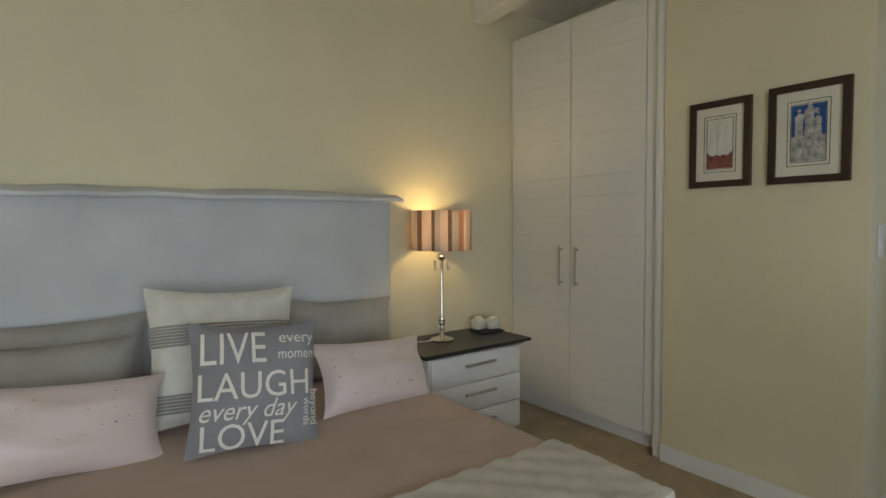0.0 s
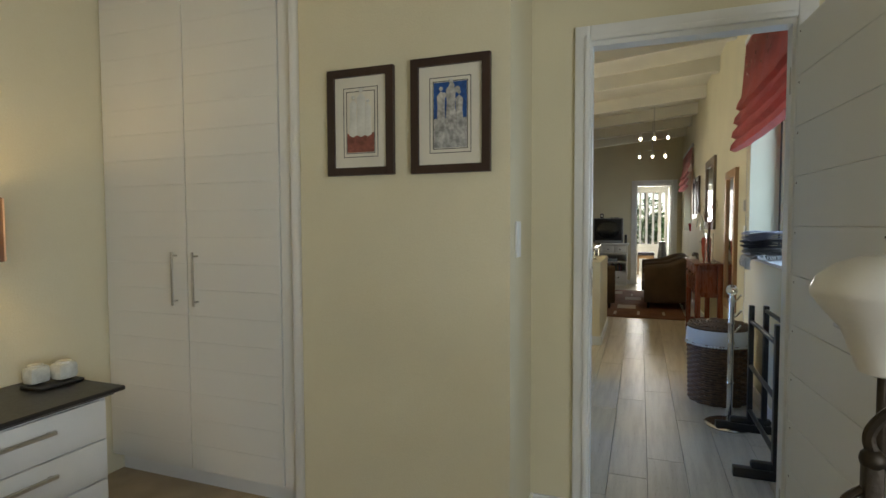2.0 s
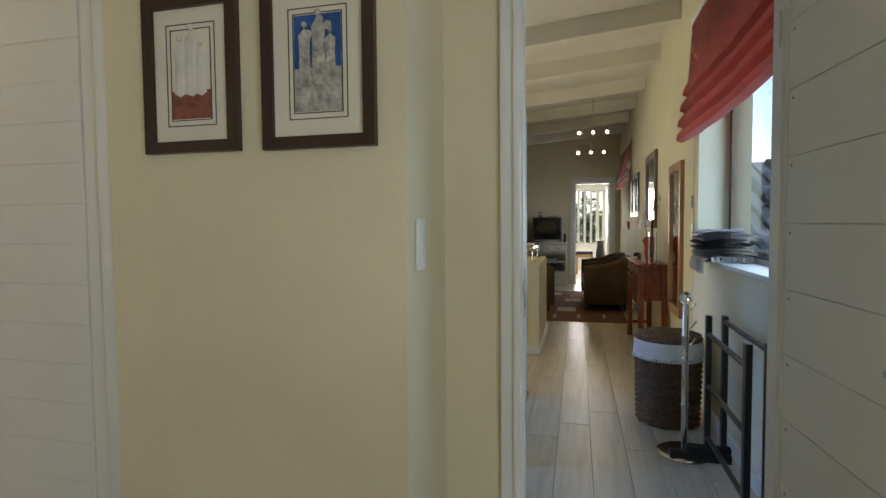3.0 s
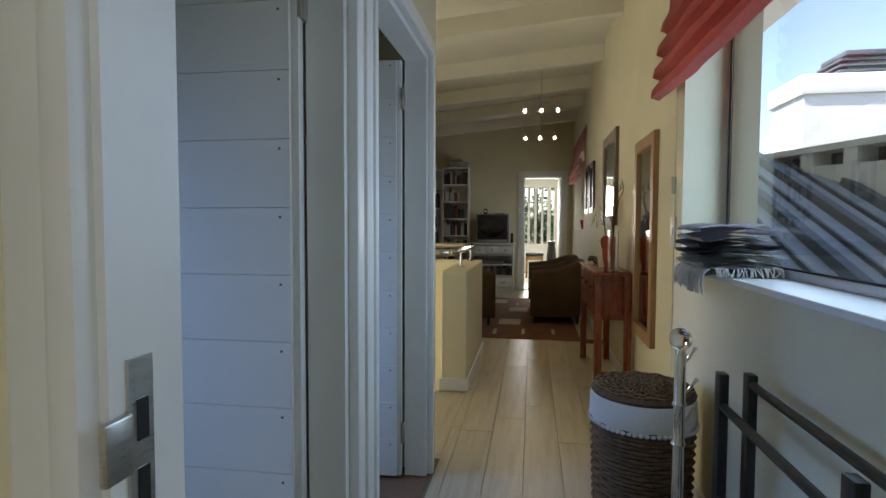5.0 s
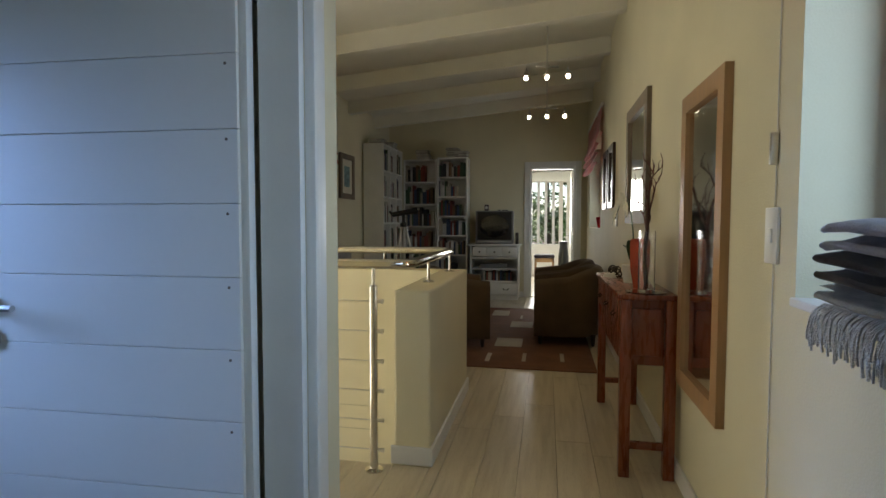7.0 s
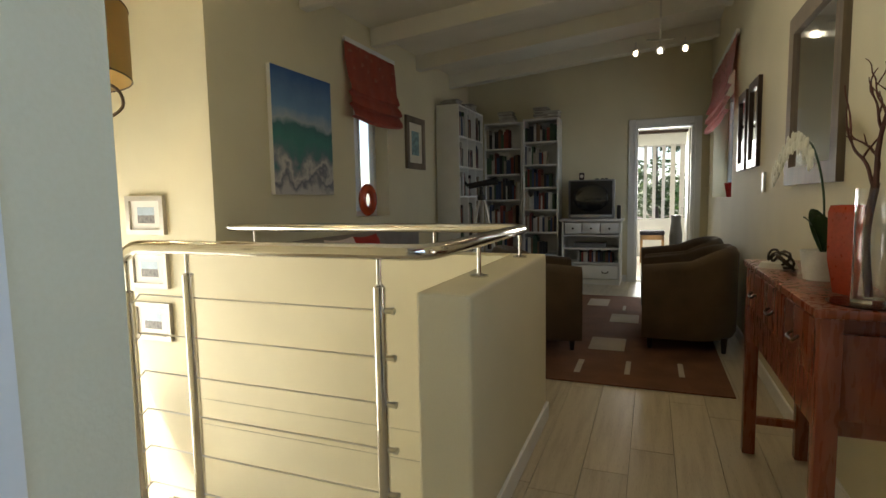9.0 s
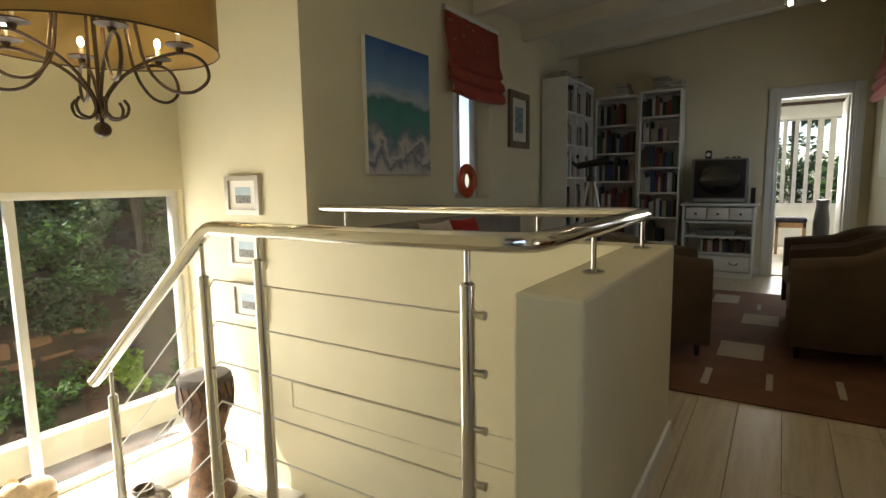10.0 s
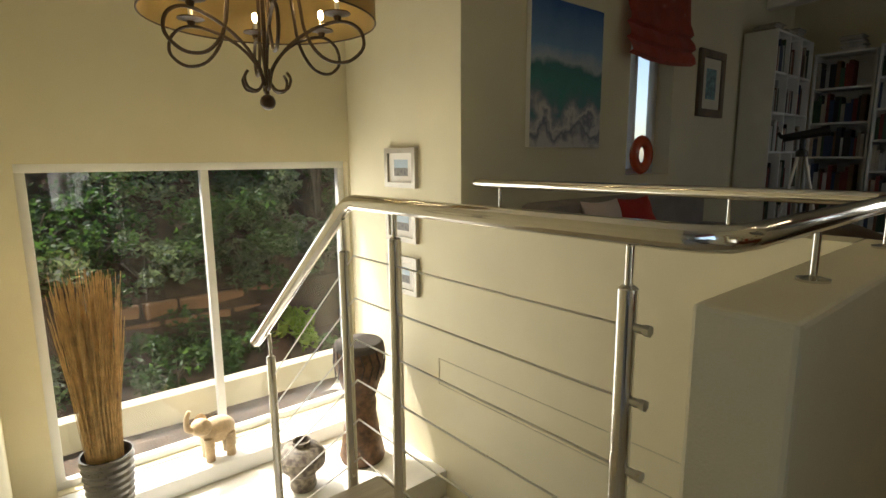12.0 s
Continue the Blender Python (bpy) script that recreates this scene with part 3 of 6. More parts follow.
def lettering(body, x, z, size, parent, shear=0.0, turn=0.0, bulge=None, material=None, wide=1.0, y=0.0):
    cu = bpy.data.curves.new("lettering", "FONT")
    cu.body, cu.size, cu.shear = body, size, shear
    cu.resolution_u = 3
    tmp = new("lettering", cu)
    deps = bpy.context.evaluated_depsgraph_get()
    me = bpy.data.meshes.new_from_object(tmp.evaluated_get(deps))
    bpy.data.objects.remove(tmp)
    bm = bmesh.new()
    bm.from_mesh(me)
    bmesh.ops.triangulate(bm, faces=bm.faces[:])
    bmesh.ops.subdivide_edges(bm, edges=[e for e in bm.edges if e.calc_length() > 0.03], cuts=1)
    c, s = math.cos(radians(turn)), math.sin(radians(turn))
    for v in bm.verts:
        px, pz = v.co.x * wide, v.co.y
        qx, qz = x + px * c - pz * s, z + px * s + pz * c
        d = y
        if bulge:
            u, w = qx / bulge[0] * 2, qz / bulge[1] * 2
            kk = (max(0, 1 - abs(u) ** 2.6)) ** 0.55 * (max(0, 1 - abs(w) ** 2.6)) ** 0.55
            wob = noise.noise(Vector((u * 2.1 + 7, w * 2.3, 7 * 1.7)))
            d = -(bulge[2] / 2 * kk * (1 + 0.25 * wob)) - 0.005
        v.co = Vector((qx, d, qz))
    me2 = bpy.data.meshes.new("lettering")
    bm.to_mesh(me2)
    bm.free()
    me2.materials.append(material or LETTER)
    o = new("lettering", me2)
    o.parent = parent
    return o


BG = (0.47, 0.47, 0.13)
lettering("LIVE", -0.205, 0.08, 0.165, slate, bulge=BG, wide=0.78)
lettering("every", 0.075, 0.15, 0.062, slate, bulge=BG)
lettering("moment", 0.07, 0.09, 0.056, slate, bulge=BG, wide=0.82)
lettering("LAUGH", -0.21, -0.045, 0.135, slate, bulge=BG, wide=0.90)
lettering("every day", -0.205, -0.115, 0.092, slate, shear=0.35, bulge=BG, wide=0.93)
lettering("LOVE", -0.20, -0.215, 0.125, slate, bulge=BG, wide=0.98)
lettering("beyond", 0.195, -0.03, 0.045, slate, turn=-90, bulge=BG)
lettering("words", 0.165, -0.06, 0.04, slate, turn=-90, bulge=BG)

ns = thing("nightstand", (2.2, 2.6, 0), "white three-drawer nightstand with a black top", "nightstand")
part("body", B(1.86, 2.42, 0.03, 2.575, 2.84, 0.57, bevel=0.003), WHITE, ns)
bm = bmesh.new()
box(bm, 1.80, 2.37, 0.585, 2.635, 2.85, 0.605)
box(bm, 1.83, 2.40, 0.57, 2.605, 2.85, 0.586)
bmesh.ops.bevel(bm, geom=bm.edges[:], offset=0.004, segments=1, affect="EDGES")
part("top", bm, BLACKTOP, ns, "black stained top with a bevelled edge")
for i in range(3):
    z0 = 0.045 + i * 0.175
    d = part("drawer", B(1.872, 2.402, z0, 2.563, 2.421, z0 + 0.167, bevel=0.003), WHITE, ns)
    bm = B(2.10, 2.372, z0 + 0.098, 2.34, 2.384, z0 + 0.114, bevel=0.003)
    for x in (2.12, 2.32):
        box(bm, x - 0.006, 2.38, z0 + 0.102, x + 0.006, 2.403, z0 + 0.110)
    o = link("drawer_pull", bm, BRUSHED)
    o.parent = d
    o.matrix_parent_inverse = Matrix.Identity(4)

lamp = thing("table_lamp", (2.135, 2.66, 0.605), "chrome table lamp with a striped shade, switched on", "lamp")
L0 = (2.135, 2.66, 0.605)
part("base", lathe(bmesh.new(), L0, [(0.0, 0), (0.072, 0), (0.075, 0.008), (0.06, 0.016), (0.03, 0.024), (0.014, 0.034), (0.012, 0.06), (0.0, 0.06)]), CHROME, lamp)
part("crystal_ball", ball(bmesh.new(), (2.135, 2.66, 0.72), 0.024, 12), CRYSTAL, lamp, "clear cut crystal ball")
part("stem", lathe(bmesh.new(), L0, [(0.0, 0.06), (0.010, 0.06), (0.018, 0.075), (0.010, 0.09), (0.018, 0.14), (0.010, 0.155), (0.009, 0.16), (0.009, 0.50), (0.03, 0.515), (0.035, 0.53), (0.012, 0.545), (0.0, 0.545)]), CHROME, lamp)
for k in range(6):
    a = k * math.pi / 3
    bm = bmesh.new()
    for j in range(3):
        ball(bm, (2.135 + 0.045 * math.cos(a), 2.66 + 0.045 * math.sin(a), 1.10 - 0.022 * j), 0.009, 8)
    part("crystal_drop", bm, CRYSTAL, lamp, "hanging crystal drop")


def striped(name, stops, axis_angle=True):
    m = mat(name, (0.5, 0.4, 0.35), 0.9, vary=0.05, bump=0.4, fine=300)
    nt = m.node_tree
    n, l = nt.nodes, nt.links
    b = n["Principled BSDF"]
    tc, sep, at = n.new("ShaderNodeTexCoord"), n.new("ShaderNodeSeparateXYZ"), n.new("ShaderNodeMath")
    at.operation = "ARCTAN2"
    l.new(tc.outputs["Object"], sep.inputs[0])
    l.new(sep.outputs[0], at.inputs[0])
    l.new(sep.outputs[1], at.inputs[1])
    mul, fr, ramp = n.new("ShaderNodeMath"), n.new("ShaderNodeMath"), n.new("ShaderNodeValToRGB")
    mul.operation, fr.operation = "MULTIPLY", "FRACT"
    mul.inputs[1].default_value = 3 / (2 * math.pi)
    l.new(at.outputs[0], mul.inputs[0])
    l.new(mul.outputs[0], fr.inputs[0])
    l.new(fr.outputs[0], ramp.inputs[0])
    ramp.color_ramp.interpolation = "CONSTANT"
    els = ramp.color_ramp.elements
    while len(els) < len(stops):
        els.new(0.5)
    for e, (p, c) in zip(els, stops):
        e.position, e.color = p, (*c, 1)
    l.new(ramp.outputs[0], b.inputs["Base Color"])
    return m


pk, br, gy, rs_ = (0.60, 0.51, 0.48), (0.25, 0.18, 0.14), (0.45, 0.42, 0.41), (0.42, 0.27, 0.22)
STRIPE = striped("striped_shade_fabric", [(0.0, pk), (0.12, br), (0.22, gy), (0.36, pk), (0.42, rs_), (0.52, gy), (0.64, br), (0.70, pk), (0.82, gy), (0.90, br), (0.95, pk)])
bm = lathe(bmesh.new(), (0, 0, 0), [(0.188, -0.122), (0.188, 0.122)], 48)
for fc in [f_ for f_ in bm.faces if len(f_.verts) > 4]:
    bm.faces.remove(fc)
bmesh.ops.solidify(bm, geom=bm.faces[:], thickness=0.003)
shade = link("shade", bm, STRIPE, True)
shade.parent = lamp
shade.location = (0, 0, 0.69)
tagged(shade, "drum shade with pink, brown and grey vertical stripes")
BULBGLOW = glow("warm_bulb", (1.0, 0.75, 0.4), 6)
part("lamp_bulb", ball(bmesh.new(), (2.135, 2.66, 1.26), 0.028), BULBGLOW, lamp)
bulb("lamp_light", (2.135, 2.66, 1.34), 1.7, (1.0, 0.68, 0.27), 0.04)
bm = tube(bmesh.new(), curve_pts([(2.10, 2.66, 0.612), (1.98, 2.68, 0.612), (1.86, 2.74, 0.611), (1.83, 2.83, 0.611)], 6), 0.003, 6)
part("cable", bm, WHITE, lamp, "thin white flex lying on the top")

PEARL = mat("pearly_ceramic", (0.66, 0.68, 0.62), 0.18, vary=0.1, scale=25, bump=0.05, coat=0.4)
tray = thing("candle_tray", (2.52, 2.70, 0.606), "small black tray on the nightstand", "tray")
part("tray", B(2.44, 2.62, 0.606, 2.63, 2.76, 0.618, bevel=0.004), BLACK, tray)
for x, y in ((2.485, 2.72), (2.575, 2.675)):
    t = thing("candle_holder", (x, y, 0.62), "rounded square pearly ceramic candle holder", "candle holder", "candle holders")
    bm = B(x - 0.045, y - 0.04, 0.62, x + 0.045, y + 0.04, 0.70, bevel=0.022)
    part("bowl", bm, PEARL, t)
    part("candle_wax", cyl(bmesh.new(), (x, y, 0.695), (x, y, 0.703), 0.03), IVORY, t)


def framed(name, m, w, h, fw, depth, frame_mat, label, category="picture", mount=0.0, mount_mat=None, art=None, artless=None):
    """A frame in the x-z plane, facing -y, its middle at the origin."""
    t = thing(name, (0, 0, 0), label, category)
    bm = bmesh.new()
    box(bm, -w / 2, -depth, -h / 2, -w / 2 + fw, 0, h / 2)
    box(bm, w / 2 - fw, -depth, -h / 2, w / 2, 0, h / 2)
    box(bm, -w / 2 + fw, -depth, h / 2 - fw, w / 2 - fw, 0, h / 2)
    box(bm, -w / 2 + fw, -depth, -h / 2, w / 2 - fw, 0, -h / 2 + fw)
    bmesh.ops.remove_doubles(bm, verts=bm.verts, dist=1e-5)
    part("frame", bm, frame_mat, t, smooth=False)
    part("panel", B(-w / 2 + fw, -depth * 0.45, -h / 2 + fw, w / 2 - fw, -0.002, h / 2 - fw), mount_mat or MIRROR, t)
    if art:
        art(t, w - 2 * fw, h - 2 * fw, -depth * 0.45)
    t.matrix_basis = m
    return t


MOUNT = mat("cream_mount_board", (0.74, 0.70, 0.58), 0.85, vary=0.03)
BLUE = mat("blue_paint", (0.02, 0.10, 0.34), 0.6, vary=0.2, scale=30, bump=0.1)
SNOW = mat("grey_white_paint", (0.55, 0.54, 0.50), 0.7, vary=0.25, scale=40, bump=0.1)
RUST = mat("rust_paint", (0.30, 0.10, 0.07), 0.7, vary=0.2, scale=30, bump=0.1)
INK = mat("black_ink", (0.03, 0.03, 0.03), 0.7)


def art_figures(blue):
    def draw(t, w, h, y):
        aw, ah = w * 0.52, h * 0.66
        for r, (a, b) in enumerate(((aw + 0.035, ah + 0.04), (aw + 0.008, ah + 0.01))):
            e = 0.0025
            bm = bmesh.new()
            for q in ((-a / 2, -b / 2, -a / 2 + e, b / 2), (a / 2 - e, -b / 2, a / 2, b / 2), (-a / 2, -b / 2, a / 2, -b / 2 + e), (-a / 2, b / 2 - e, a / 2, b / 2)):
                box(bm, q[0], y - 0.0012, q[1], q[2], y, q[3])
            part("ruled_line", bm, INK, t)
        part("print_sky", B(-aw / 2, y - 0.001, -ah / 2, aw / 2, y, ah / 2), BLUE if blue else MOUNT, t)
        part("print_ground", B(-aw / 2, y - 0.0018, -ah / 2, aw / 2, y, -ah * (0.05 if blue else 0.18)), SNOW if blue else RUST, t)
        for k, (cx, s) in enumerate(((-0.27, 0.9), (0.03, 1.05), (0.28, 0.8))):
            bm = bmesh.new()
            z0 = -ah * 0.25
            lathe(bm, (cx * aw, y - 0.003, z0), [(0.0, 0), (0.022 * s, 0.01), (0.016 * s, 0.10 * s), (0.019 * s, 0.15 * s), (0.0, 0.17 * s)], 10, 1, 0.12)
            ball(bm, (cx * aw, y - 0.003, z0 + 0.18 * s), 0.009 * s, 8)
            part("painted_shape", bm, SNOW if blue else IVORY, t)
        if blue:
            for cx, cz in ((-0.2, 0.30), (0.22, 0.38), (0.05, 0.44)):
                bm = ball(bmesh.new(), (cx * aw, y - 0.001, cz * ah), 0.012, 8)
                for v in bm.verts:
                    v.co.y = y - 0.001 + (v.co.y - y + 0.001) * 0.1
                part("painted_cloud", bm, SNOW, t)
    return draw


framed("framed_print", pose(2.888, 1.318, 1.725, 0, 0, -90), 0.300, 0.43, 0.032, 0.022, DARK, "dark framed print with three pale abstract shapes on rust", mount_mat=MOUNT, art=art_figures(False))
framed("framed_print", pose(2.888, 0.932, 1.727, 0, 0, -90), 0.320, 0.44, 0.032, 0.022, DARK, "dark framed print with pale abstract shapes under blue", mount_mat=MOUNT, art=art_figures(True))

sw = thing("light_switch", (3.0, 0.69, 1.25), "slim white light switch plate", "switch")
part("plate", B(2.965, 0.690, 1.18, 3.035, 0.699, 1.32, bevel=0.003), WHITE, sw)
part("rocker", B(2.985, 0.686, 1.22, 3.0, 0.691, 1.25, bevel=0.001), WHITE, sw)

# wrought-iron bedside stand and bowl lamp by the open door
SX = 1.80
stand = thing("iron_stand", (SX - 0.11, -0.25, 0), "wrought-iron side stand with scrolled back and dark shelf", "side table")
for x, y in ((SX - 0.22, -0.05), (SX - 0.22, -0.45), (SX, -0.05), (SX, -0.45)):
    bm = B(x - 0.011, y - 0.011, 0.0, x + 0.011, y + 0.011, 0.985, bevel=0.003)
    ball(bm, (x, y, 0.992), 0.016, 10)
    part("post", bm, IRON, stand)
part("shelf", B(SX - 0.235, -0.47, 0.86, SX + 0.015, -0.035, 0.90, bevel=0.005), DARK, stand)
part("drawer_box", B(SX - 0.20, -0.43, 0.66, SX - 0.015, -0.07, 0.859), BLACK, stand)
for x in (SX - 0.22, SX):
    part("scroll", tube(bmesh.new(), curve_pts([(x, -0.14, 0.975), (x, -0.07, 0.985), (x, -0.045, 1.02), (x, -0.07, 1.06), (x, -0.13, 1.09), (x, -0.18, 1.12), (x, -0.19, 1.16), (x, -0.16, 1.18), (x, -0.13, 1.16), (x, -0.14, 1.135), (x, -0.155, 1.145)]), 0.008, 8), IRON, stand)
    part("scroll", tube(bmesh.new(), curve_pts([(x, -0.04, 0.95), (x, -0.02, 0.93), (x, -0.025, 0.90), (x, -0.05, 0.895), (x, -0.06, 0.92), (x, -0.045, 0.93)]), 0.006, 8), IRON, stand)
CREAMGLASS = mat("cream_glass_bowl", (0.80, 0.77, 0.70), 0.35, vary=0.03)
bowl = thing("bowl_shade_lamp", (2.34, -0.25, 0), "floor lamp with a cream glass mushroom shade", "lamp")
part("pole", lathe(bmesh.new(), (2.34, -0.25, 0), [(0, 0), (0.09, 0), (0.09, 0.012), (0.012, 0.03), (0.01, 0.98), (0, 0.98)], 20), IRON, bowl)
part("bowl_shade", lathe(bmesh.new(), (2.34, -0.25, 0.975), [(0.012, 0), (0.045, 0.01), (0.06, 0.05), (0.078, 0.10), (0.115, 0.145), (0.136, 0.175), (0.138, 0.19), (0.125, 0.215), (0.09, 0.245), (0.045, 0.262), (0.0, 0.266)], 36), CREAMGLASS, bowl)

# ---- hall ----
def window_unit(name, x0, x1, z0, z1, y, posts, label):
    t = thing(name, ((x0 + x1) / 2, y, z0), label, "window", kind="structure")
    fw = 0.05
    part("frame_rail", B(x0, y - 0.03, z0, x1, y + 0.03, z0 + fw, bevel=0.004), WHITE, t)
    part("frame_rail", B(x0, y - 0.03, z1 - fw, x1, y + 0.03, z1, bevel=0.004), WHITE, t)
    xs = [x0 + fw / 2, *posts, x1 - fw / 2]
    for x in xs:
        part("frame_post", B(x - fw / 2, y - 0.031, z0 + fw, x + fw / 2, y + 0.031, z1 - fw, bevel=0.004), WHITE, t)
    for a, b in zip(xs, xs[1:]):
        o = part("pane", B(a + fw / 2 - 0.005, y - 0.004, z0 + fw - 0.005, b - fw / 2 + 0.005, y + 0.002, z1 - fw + 0.005), GLASS, t)
        o.visible_shadow = False
    return t


w1 = thing("window_1", (4.82, -0.775, 1.05), "slim aluminium framed hall window over a neighbouring roof", "window", kind="structure")
ALU = mat("pale_aluminium", (0.62, 0.64, 0.66), 0.4, 0.3, vary=0.03)
PANE_EDGE = mat("black_pane_edge", (0.015, 0.015, 0.018), 0.5)
for z in (1.052, 2.42):
    part("frame_rail", B(3.85, -0.80, z, 5.80, -0.755, z + 0.03, bevel=0.003), ALU, w1)
for x in (3.85, 5.786):
    part("frame_post", B(x, -0.79, 1.083, x + 0.014, -0.772, 2.419, bevel=0.002), ALU, w1)
# Thin black strips along the edges of the pane.
for x in (3.864, 5.774):
    part("pane_edge_strip", B(x, -0.786, 1.083, x + 0.012, -0.770, 2.419), PANE_EDGE, w1, "thin black strip along the pane's edge")
for z in (1.0825, 2.4115):
    part("pane_edge_strip", B(3.877, -0.786, z, 5.773, -0.770, z + 0.007), PANE_EDGE, w1)
o = part("pane", B(3.877, -0.781, 1.09, 5.773, -0.775, 2.411), GLASS, w1)
o.visible_shadow = False
window_unit("window_2", 11.0, 12.7, 1.172, 2.35, -0.76, [11.85], "white framed lounge window")
window_unit("window_3", 9.78, 10.47, 1.042, 2.35, 2.93, [10.12], "narrow white framed lounge window")
window_unit("window_4", 5.95, 7.98, -0.782, 1.17, 4.14, [6.94], "tall white framed stairwell window to the garden")
window_unit("window_6", 3.7, 4.3, 1.1, 2.0, 2.93, [], "small white framed window")
window_unit("window_7", 4.7, 5.5, 1.1, 2.0, 2.93, [], "small white framed window")
window_unit("window_8", -1.7, 0.9, 0.4, 2.2, -2.18, [-0.4], "wide white framed bedroom window")
solid("sill_1", B(3.85, -0.754, 1.03, 5.80, -0.555, 1.053, bevel=0.004), WHITE, "white painted window sill", "sill")


def roman_blind(name, m, width, height, label, folds=4, seed=0):
    """A fabric blind hanging in x-z, partly drawn up, facing +y; its top edge at the origin's height."""
    t = thing(name, (0, 0, 0), label, "blind")
    bm = bmesh.new()
    prof = [(0.02, 0.0), (0.03, -0.25 * height), (0.05, -0.5 * height)]
    z = -0.50 * height
    for k in range(folds):
        step = 0.5 * height / folds
        prof += [(0.075 + 0.012 * k, z - step * 0.45), (0.085 + 0.012 * k, z - step * 0.85), (0.05 + 0.01 * k, z - step)]
        z -= step
    n = 28
    rows = []
    for d, h in prof:
        rows.append([bm.verts.new((width * (i / n - 0.5) * (1 - 0.035 * math.sin(9 * h / height) * (abs(i / n - 0.5) > 0.49)), d + 0.012 * noise.noise(Vector((i * 0.3, h * 5, seed))),
                                   h - 0.03 * math.sin(math.pi * i / n) * (-h / height))) for i in range(n + 1)])
    for a, b in zip(rows, rows[1:]):
        for i in range(n):
            bm.faces.new((a[i], a[i + 1], b[i + 1], b[i]))
    bmesh.ops.solidify(bm, geom=bm.faces[:], thickness=0.006)
    part("fabric", bm, RED, t, "red fabric gathered in soft folds")
    part("head_rail", B(-width / 2, 0.0, -0.02, width / 2, 0.03, 0.02), WHITE, t)
    rs = random.Random(seed)
    me = None
    for k in range(int(width * 16)):
        if me is None:
            a = [i * 0.45 for i in range(14)]
            bm = tube(bmesh.new(), [(0.011 * q / 3 * math.cos(q), 0, 0.011 * q / 3 * math.sin(q)) for q in a], 0.0022, 5)
            o = link("embroidered_scroll", bm, SCROLL, True)
            me = o.data
        else:
            o = new("embroidered_scroll", me)
        o.parent = t
        h = -rs.uniform(0.05, 0.47) * height
        o.location = (width * rs.uniform(-0.46, 0.46), 0.036 + 0.03 * (-h / height), h)
        o.rotation_euler = (0, rs.uniform(0, 6), 0)
    t.matrix_basis = m
    return t


roman_blind("roman_blind", pose(4.88, -0.568, 2.78), 2.15, 0.88, "red embroidered roman blind half drawn over the hall window", 4, 1)
roman_blind("roman_blind", pose(11.75, -0.568, 2.62), 2.0, 0.68, "red embroidered roman blind over the lounge window", 3, 2)
roman_blind("roman_blind", pose(10.12, 2.748, 2.66, 0, 0, 180), 1.0, 0.70, "red embroidered roman blind above the narrow window", 3, 3)

# folded towels on the sill
def folded_cloth(y0, y1, z0, gap, layers, thick, x0, x1, seed, sag=0.0):
    """A strip folded back and forth in y-z, swept along x."""
    line = []
    for k in range(layers):
        z = z0 + thick / 2 + k * gap
        a, b = (y0, y1) if k % 2 == 0 else (y1, y0)
        line += [Vector((0, a + (b - a) * f, z + 0.004 * math.sin(7 * f + seed + k))) for f in [i / 12 for i in range(13)]]
        if k < layers - 1:
            side = 1 if b > a else -1
            line += [Vector((0, b + side * gap * 0.75 * math.sin(q), z + gap * (0.5 - 0.5 * math.cos(q)))) for q in (0.5, 1.05, 1.57, 2.1, 2.6)]
    n = 14
    bm = bmesh.new()
    rows = []
    for i in range(n + 1):
        f = i / n
        row = []
        for p in line:
            w = noise.noise(Vector((f * 3 + seed, p.y * 9, p.z * 11)))
            over = max(0.0, p.y + 0.55) * sag
            row.append(bm.verts.new((x0 + (x1 - x0) * f + 0.012 * noise.noise(Vector((p.y * 12, seed, i // n * 3.0))), p.y + 0.012 * w, p.z + 0.006 * w - over + 0.004 * math.sin(5 * f + seed))))
        rows.append(row)
    for a, b in zip(rows, rows[1:]):
        for j in range(len(line) - 1):
            bm.faces.new((a[j], a[j + 1], b[j + 1], b[j]))
    bmesh.ops.solidify(bm, geom=bm.faces[:], thickness=thick * 0.9)
    return bm


